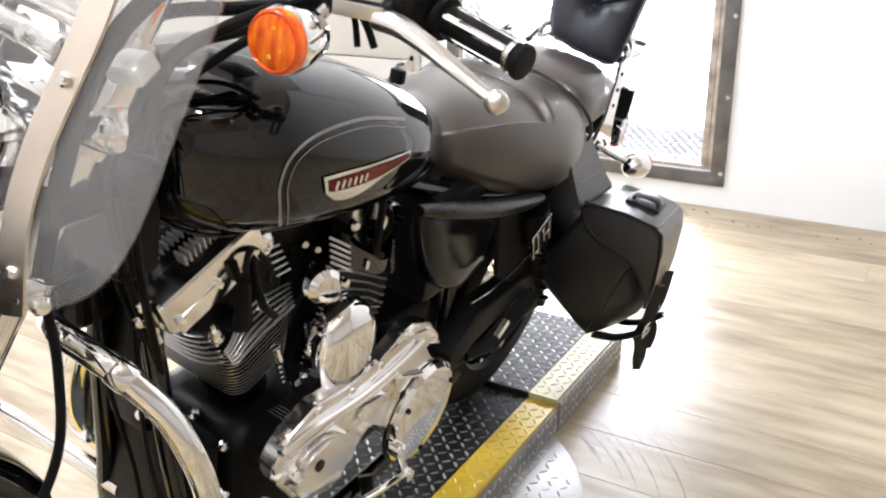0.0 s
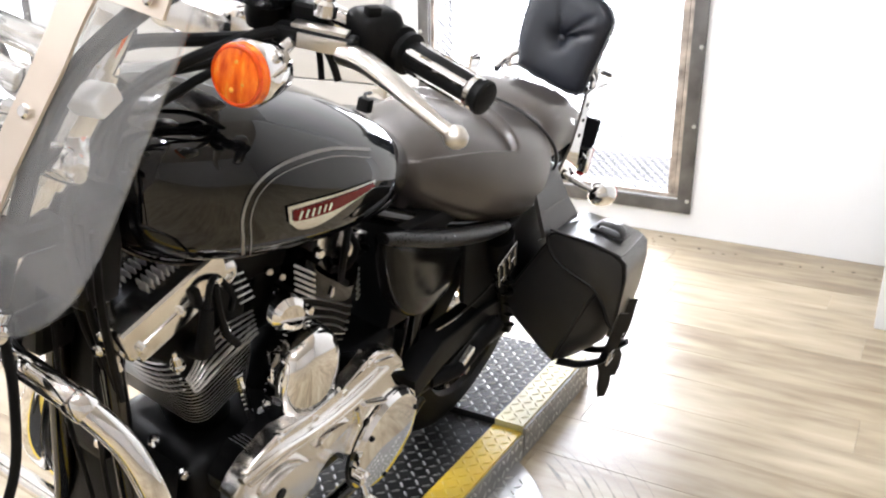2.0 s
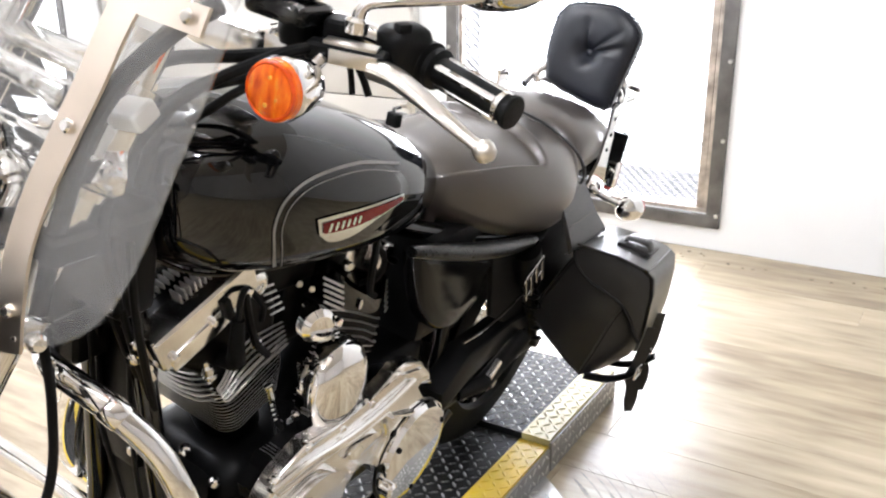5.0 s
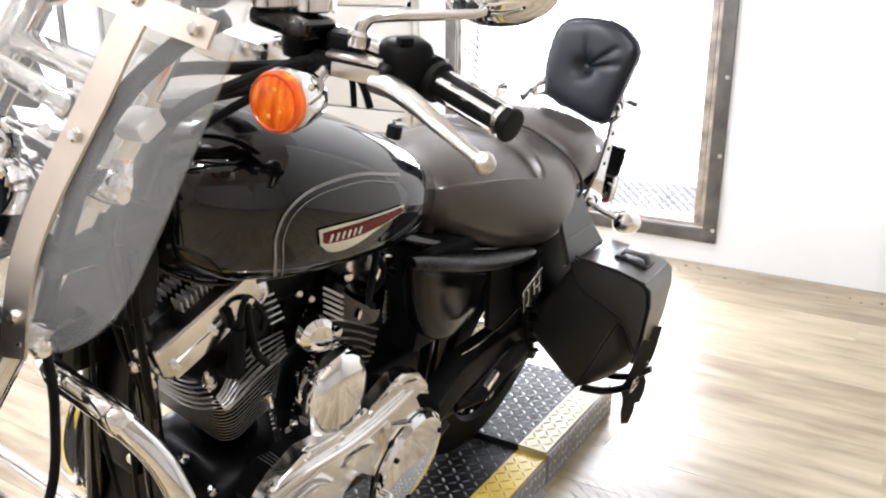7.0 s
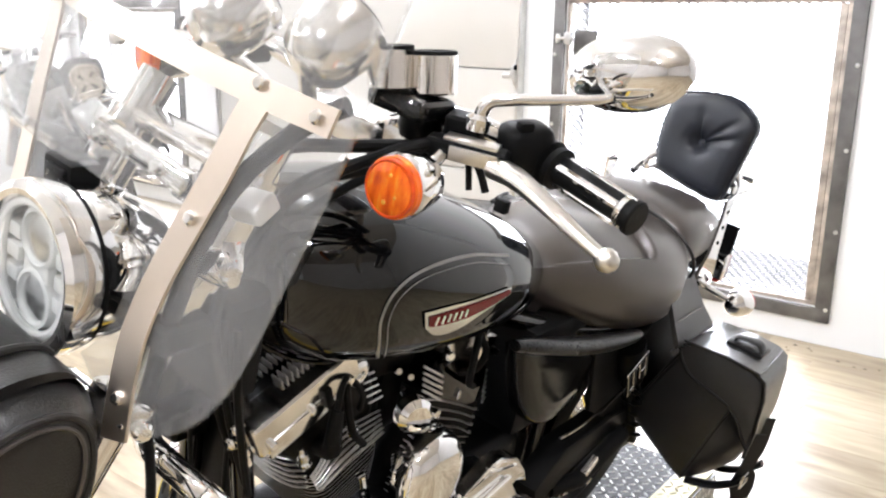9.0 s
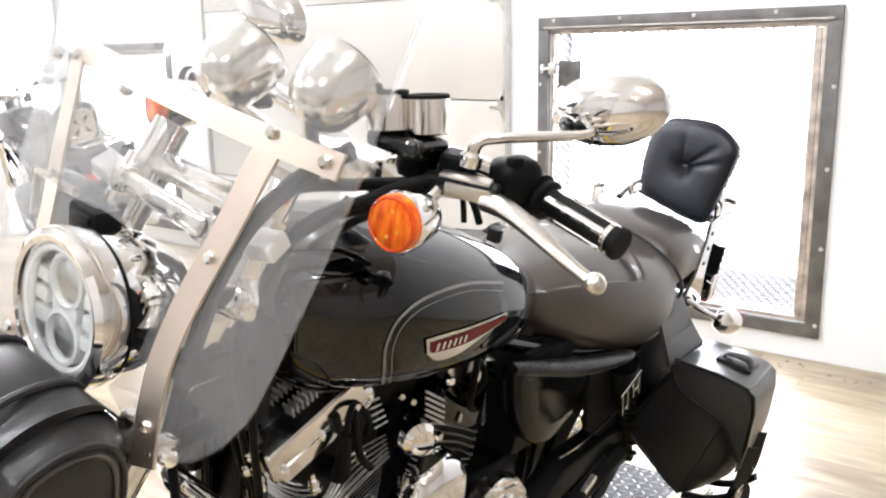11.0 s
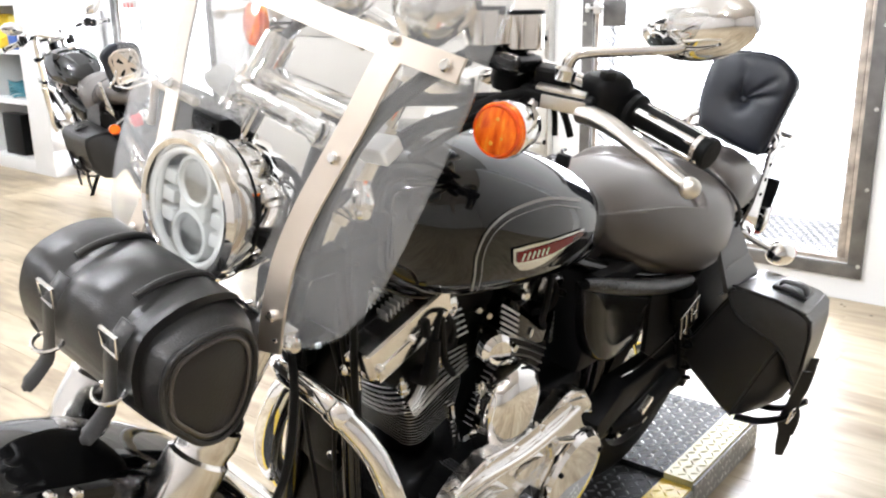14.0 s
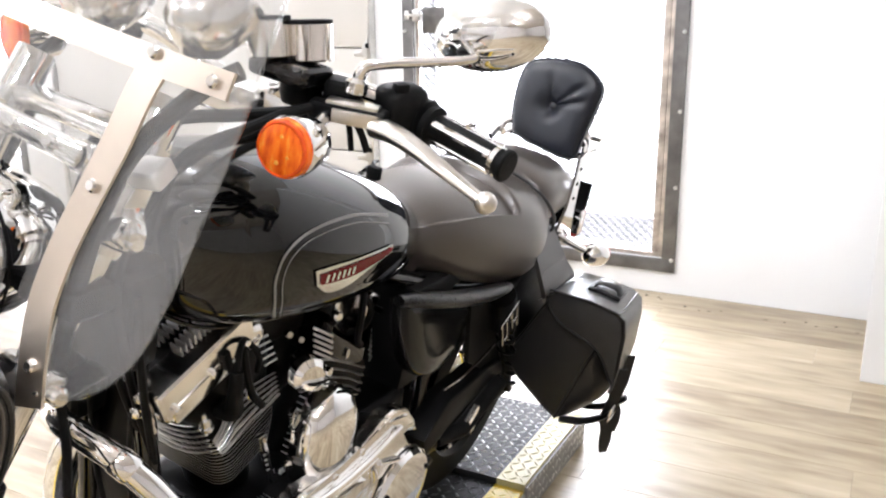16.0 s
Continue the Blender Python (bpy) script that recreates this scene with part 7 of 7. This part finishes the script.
for z in (0.53, 0.905):
    part("shelf", box((SX - 0.24, -5.95, z), (0.475, 0.698, 0.032), Matrix(), 0.003), SHELF_PAINT, unit)
cl = section_loft(resample([(0.0, 0.02, 0.05, 0.0, 0.3), (0.05, 0.10, 0.17, 0.0, 0.4), (0.14, 0.15, 0.26, 0.0, 0.4), (0.24, 0.12, 0.20, 0.0, 0.4), (0.30, 0.03, 0.06, 0.0, 0.4)], 4), 20)
for v in cl.verts:
    v.co += Vector((SX - 0.33, -6.10, 0.922)) + Vector((0.02, 0.03, 0.02)) * noise.noise(v.co * 14)
    v.co.z = max(v.co.z, 0.9215)
tagged(link("folded_jacket", cl, YELLOW_CLOTH), "crumpled yellow cloth jacket on the upper shelf", "jacket")
for nm, c, s, mt, lb, ca in (("box", (SX - 0.14, -5.80, 1.045), (0.12, 0.13, 0.245), YELLOW_CARD, "yellow cardboard box standing on the upper shelf", "box"),
                             ("box", (SX - 0.06, -5.73, 0.985), (0.08, 0.12, 0.125), BLUE, "small blue box beside the yellow box", "box"),
                             ("carton", (SX - 0.25, -5.72, 0.70), (0.20, 0.13, 0.30), BLACK_PLASTIC, "tall dark carton on the middle shelf", "box"),
                             ("case", (SX - 0.10, -5.99, 0.265), (0.10, 0.30, 0.32), BLACK_PLASTIC, "flat black case on the bottom shelf", "case"),
                             ("carton", (SX - 0.30, -5.70, 0.25), (0.15, 0.15, 0.28), TAN, "tan carton on the bottom shelf", "box")):
    tagged(link(nm, box(c, s, Matrix(), 0.004), mt), lb, ca)
coil = [(SX - 0.22 + 0.12 * math.cos(t), -6.0 + 0.17 * math.sin(t), 0.553 + 0.0035 * t + 0.012 * math.sin(3.1 * t)) for t in [k * 0.25 for k in range(130)]]
tagged(link("cable_coil", tube([Vector(p) for p in coil], 0.008, 6), TEAL), "loose coil of teal cable on the shelf", "cable")

loft_shelf = thing("storage_loft", "white overhead storage shelf with diagonal braces", "shelf")
part("beam", box((SX - 0.02, -7.35, 1.345), (0.05, 1.70, 0.13), Matrix(), 0.004), SHELF_PAINT, loft_shelf)
part("deck_board", box((SX - 0.28, -7.35, 1.40), (0.48, 1.70, 0.022), Matrix(), 0.002), SHELF_PAINT, loft_shelf)
part("post", box((SX - 0.02, -6.86, 1.70), (0.06, 0.05, 0.57), Matrix(), 0.003), SHELF_PAINT, loft_shelf)
part("top_rail", box((SX - 0.02, -7.35, 2.03), (0.05, 1.70, 0.08), Matrix(), 0.003), SHELF_PAINT, loft_shelf)
for y in (-6.62, -6.85, -7.1):
    part("brace", tube([(SX - 0.03, y, 1.28), (WX + 0.02, y + 0.02, 0.72)], 0.028, 4), SHELF_PAINT, loft_shelf, "diagonal white brace")
part("hanger_post", box((WX + 0.03, -6.55, 0.7), (0.05, 0.05, 1.25), Matrix(), 0.003), SHELF_PAINT, loft_shelf)
for nm, c, s, mt, lb in (("carton", (SX - 0.18, -7.20, 1.53), (0.30, 0.40, 0.235), TAN, "brown carton on the overhead shelf"), ("carton", (SX - 0.18, -6.63, 1.54), (0.26, 0.30, 0.25), RED_PLASTIC, "red and white carton on the overhead shelf")):
    tagged(link(nm, box(c, s, Matrix(), 0.006), mt), lb, "box")
hb = thing("helmet", "black and white helmet on the overhead shelf", "helmet", Matrix.Translation((SX - 0.05, -6.66, 1.411)))
part("shell", lathe((0, 0, 0), (0, 0, 1), [(0.0, 0.09), (0.05, 0.115), (0.12, 0.12), (0.18, 0.095), (0.215, 0.05), (0.225, 0)], 28), BLACK_PLASTIC, hb)
part("visor", lathe((0.02, 0.01, 0.06), (0, 0, 1), [(0, 0.104), (0.04, 0.110), (0.08, 0.103)], 28), WHITE_PAINT, hb)
bag_pack = tagged(link("backpack", section_loft(resample([(-0.08, 0.06, 0.30, 0.0, 0.4), (-0.05, 0.12, 0.42, 0.0, 0.4), (0.05, 0.12, 0.40, 0.0, 0.4), (0.09, 0.05, 0.26, 0.0, 0.4)], 4), 20), BLACK_PLASTIC), "black bag leaning by the shelf unit", "bag")
bag_pack.location = (-2.17, -6.64, 0.0)


# ---- two more motorcycles, seen by their front ends ----
def front_bike(name, m, body, label, r, w, high):
    b = thing(name, label, "motorcycle", m)
    wheel(b, "front_wheel", (0, 0, r), r, w, r - (0.060 if high else 0.085), 40)
    if high:
        rows = [[(x, s * wd, z - 0.02 * abs(s) ** 2) for s in (-1, -0.5, 0, 0.5, 1)] + [(x, s * wd * 0.96, z - 0.008 - 0.02 * abs(s) ** 2) for s in (1, 0.5, 0, -0.5, -1)]
                for x, wd, z in ((0.38, 0.015, 2 * r + 0.02), (0.30, 0.05, 2 * r + 0.075), (0.10, 0.062, 2 * r + 0.105), (-0.10, 0.06, 2 * r + 0.115), (-0.30, 0.05, 2 * r + 0.07))]
        part("fender", loft(rows), body, b, "high pointed fender", 60)
    else:
        fender(b, (0, 0, r), r + 0.040, 18, 172, w * 0.72, body, "rounded white fender", 0.045)
        part("fender_trim", tube([((r + 0.03) * math.cos(radians(q)), w * 0.70, r + (r + 0.000) * math.sin(radians(q))) for q in range(20, 171, 6)], 0.006, 8), CHROME, b, "chrome fender trim")
    for s in (1, -1):
        part("fork_leg", tube([(0.0, s * 0.105, r - 0.03), (-0.34, s * 0.105, 1.0)], 0.026, 14), POLISHED, b)
    part("triple_clamp", box((-0.30, 0, 0.90), (0.06, 0.28, 0.05), Matrix(), 0.01), BLACK_METAL, b)
    part("handlebar", tube(spline([(-0.46, -0.39, 1.12), (-0.38, -0.2, 1.12), (-0.34, 0, 1.04), (-0.38, 0.2, 1.12), (-0.46, 0.39, 1.12)], 8), 0.012, 12), BLACK_METAL if high else CHROME, b)
    for s in (1, -1):
        part("grip", tube([(-0.43, s * 0.30, 1.12), (-0.47, s * 0.41, 1.12)], 0.017, 12), RUBBER, b)
        part("lever", tube(spline([(-0.37, s * 0.22, 1.11), (-0.36, s * 0.30, 1.10), (-0.39, s * 0.38, 1.09)], 5), 0.006, 8), LEVER, b)
    part("number_plate" if high else "headlamp", box((-0.22, 0, 0.95), (0.02, 0.20, 0.24), Matrix(), 0.008) if high else lathe((-0.28, 0, 0.92), (1, 0, 0.1), [(0, 0.03), (0.06, 0.085), (0.14, 0.095), (0.145, 0.085), (0.14, 0)], 32), WHITE_PAINT if high else CHROME, b)
    part("fuel_tank", section_loft(resample([(-0.42, 0.05, 0.92, 0.80, 0.5), (-0.50, 0.13, 0.98, 0.76, 0.5), (-0.70, 0.14, 0.95, 0.74, 0.5), (-0.88, 0.08, 0.86, 0.76, 0.5)], 4), 28), body, b)
    part("side_shroud", section_loft(resample([(-0.30, 0.10, 0.84, 0.58, 0.5), (-0.42, 0.16, 0.90, 0.56, 0.5), (-0.62, 0.12, 0.86, 0.62, 0.5)], 4), 20), body if high else BLACK_METAL, b)
    part("engine", box((-0.62, 0, 0.42), (0.34, 0.22, 0.34), Matrix(), 0.05, 3), BLACK_METAL, b)
    part("seat", section_loft(resample([(-0.84, 0.08, 0.88, 0.80, 0.5), (-1.1, 0.11, 0.88, 0.78, 0.5), (-1.5, 0.10, 0.90, 0.80, 0.5)], 4), 20), SEAT_LEATHER, b)
    wheel(b, "rear_wheel", (-1.45, 0, r * 0.95), r * 0.95, w * 1.2, r - 0.11, 20)
    part("stand", tube([(-0.7, 0.10, 0.25), (-0.72, 0.22, 0.005)], 0.012, 10), BLACK_METAL, b)
    part("swing_arm", tube([(-0.75, 0.09, 0.38), (-1.45, 0.09, r * 0.95)], 0.02, 10), BLACK_METAL, b)
    return b


front_bike("dirt_bike", Matrix.Translation((-1.91, -6.97, 0)) @ Matrix.Rotation(radians(104), 4, "Z") @ Matrix.Scale(0.80, 4), RED_PLASTIC, "red off-road motorcycle with spoked wheels, parked by the bench", 0.30, 0.085, True)
front_bike("touring_motorcycle", Matrix.Translation((-1.02, -5.55, 0)) @ Matrix.Rotation(radians(125), 4, "Z"), WHITE_PAINT, "white touring motorcycle with rounded front fender, parked", 0.335, 0.13, False)
lk = thing("wall_panel", "white window-side control box with red keys", "control box")
part("box_body", box((WX + 0.04, -4.86, 1.235), (0.05, 0.20, 0.05), Matrix(), 0.006), GREY_DOOR, lk)
for k in range(3):
    part("key_tag", box((WX + 0.068, -4.91 + 0.05 * k, 1.225), (0.006, 0.022, 0.035), Matrix(), 0.002), RED_PLASTIC, lk, "red tag")
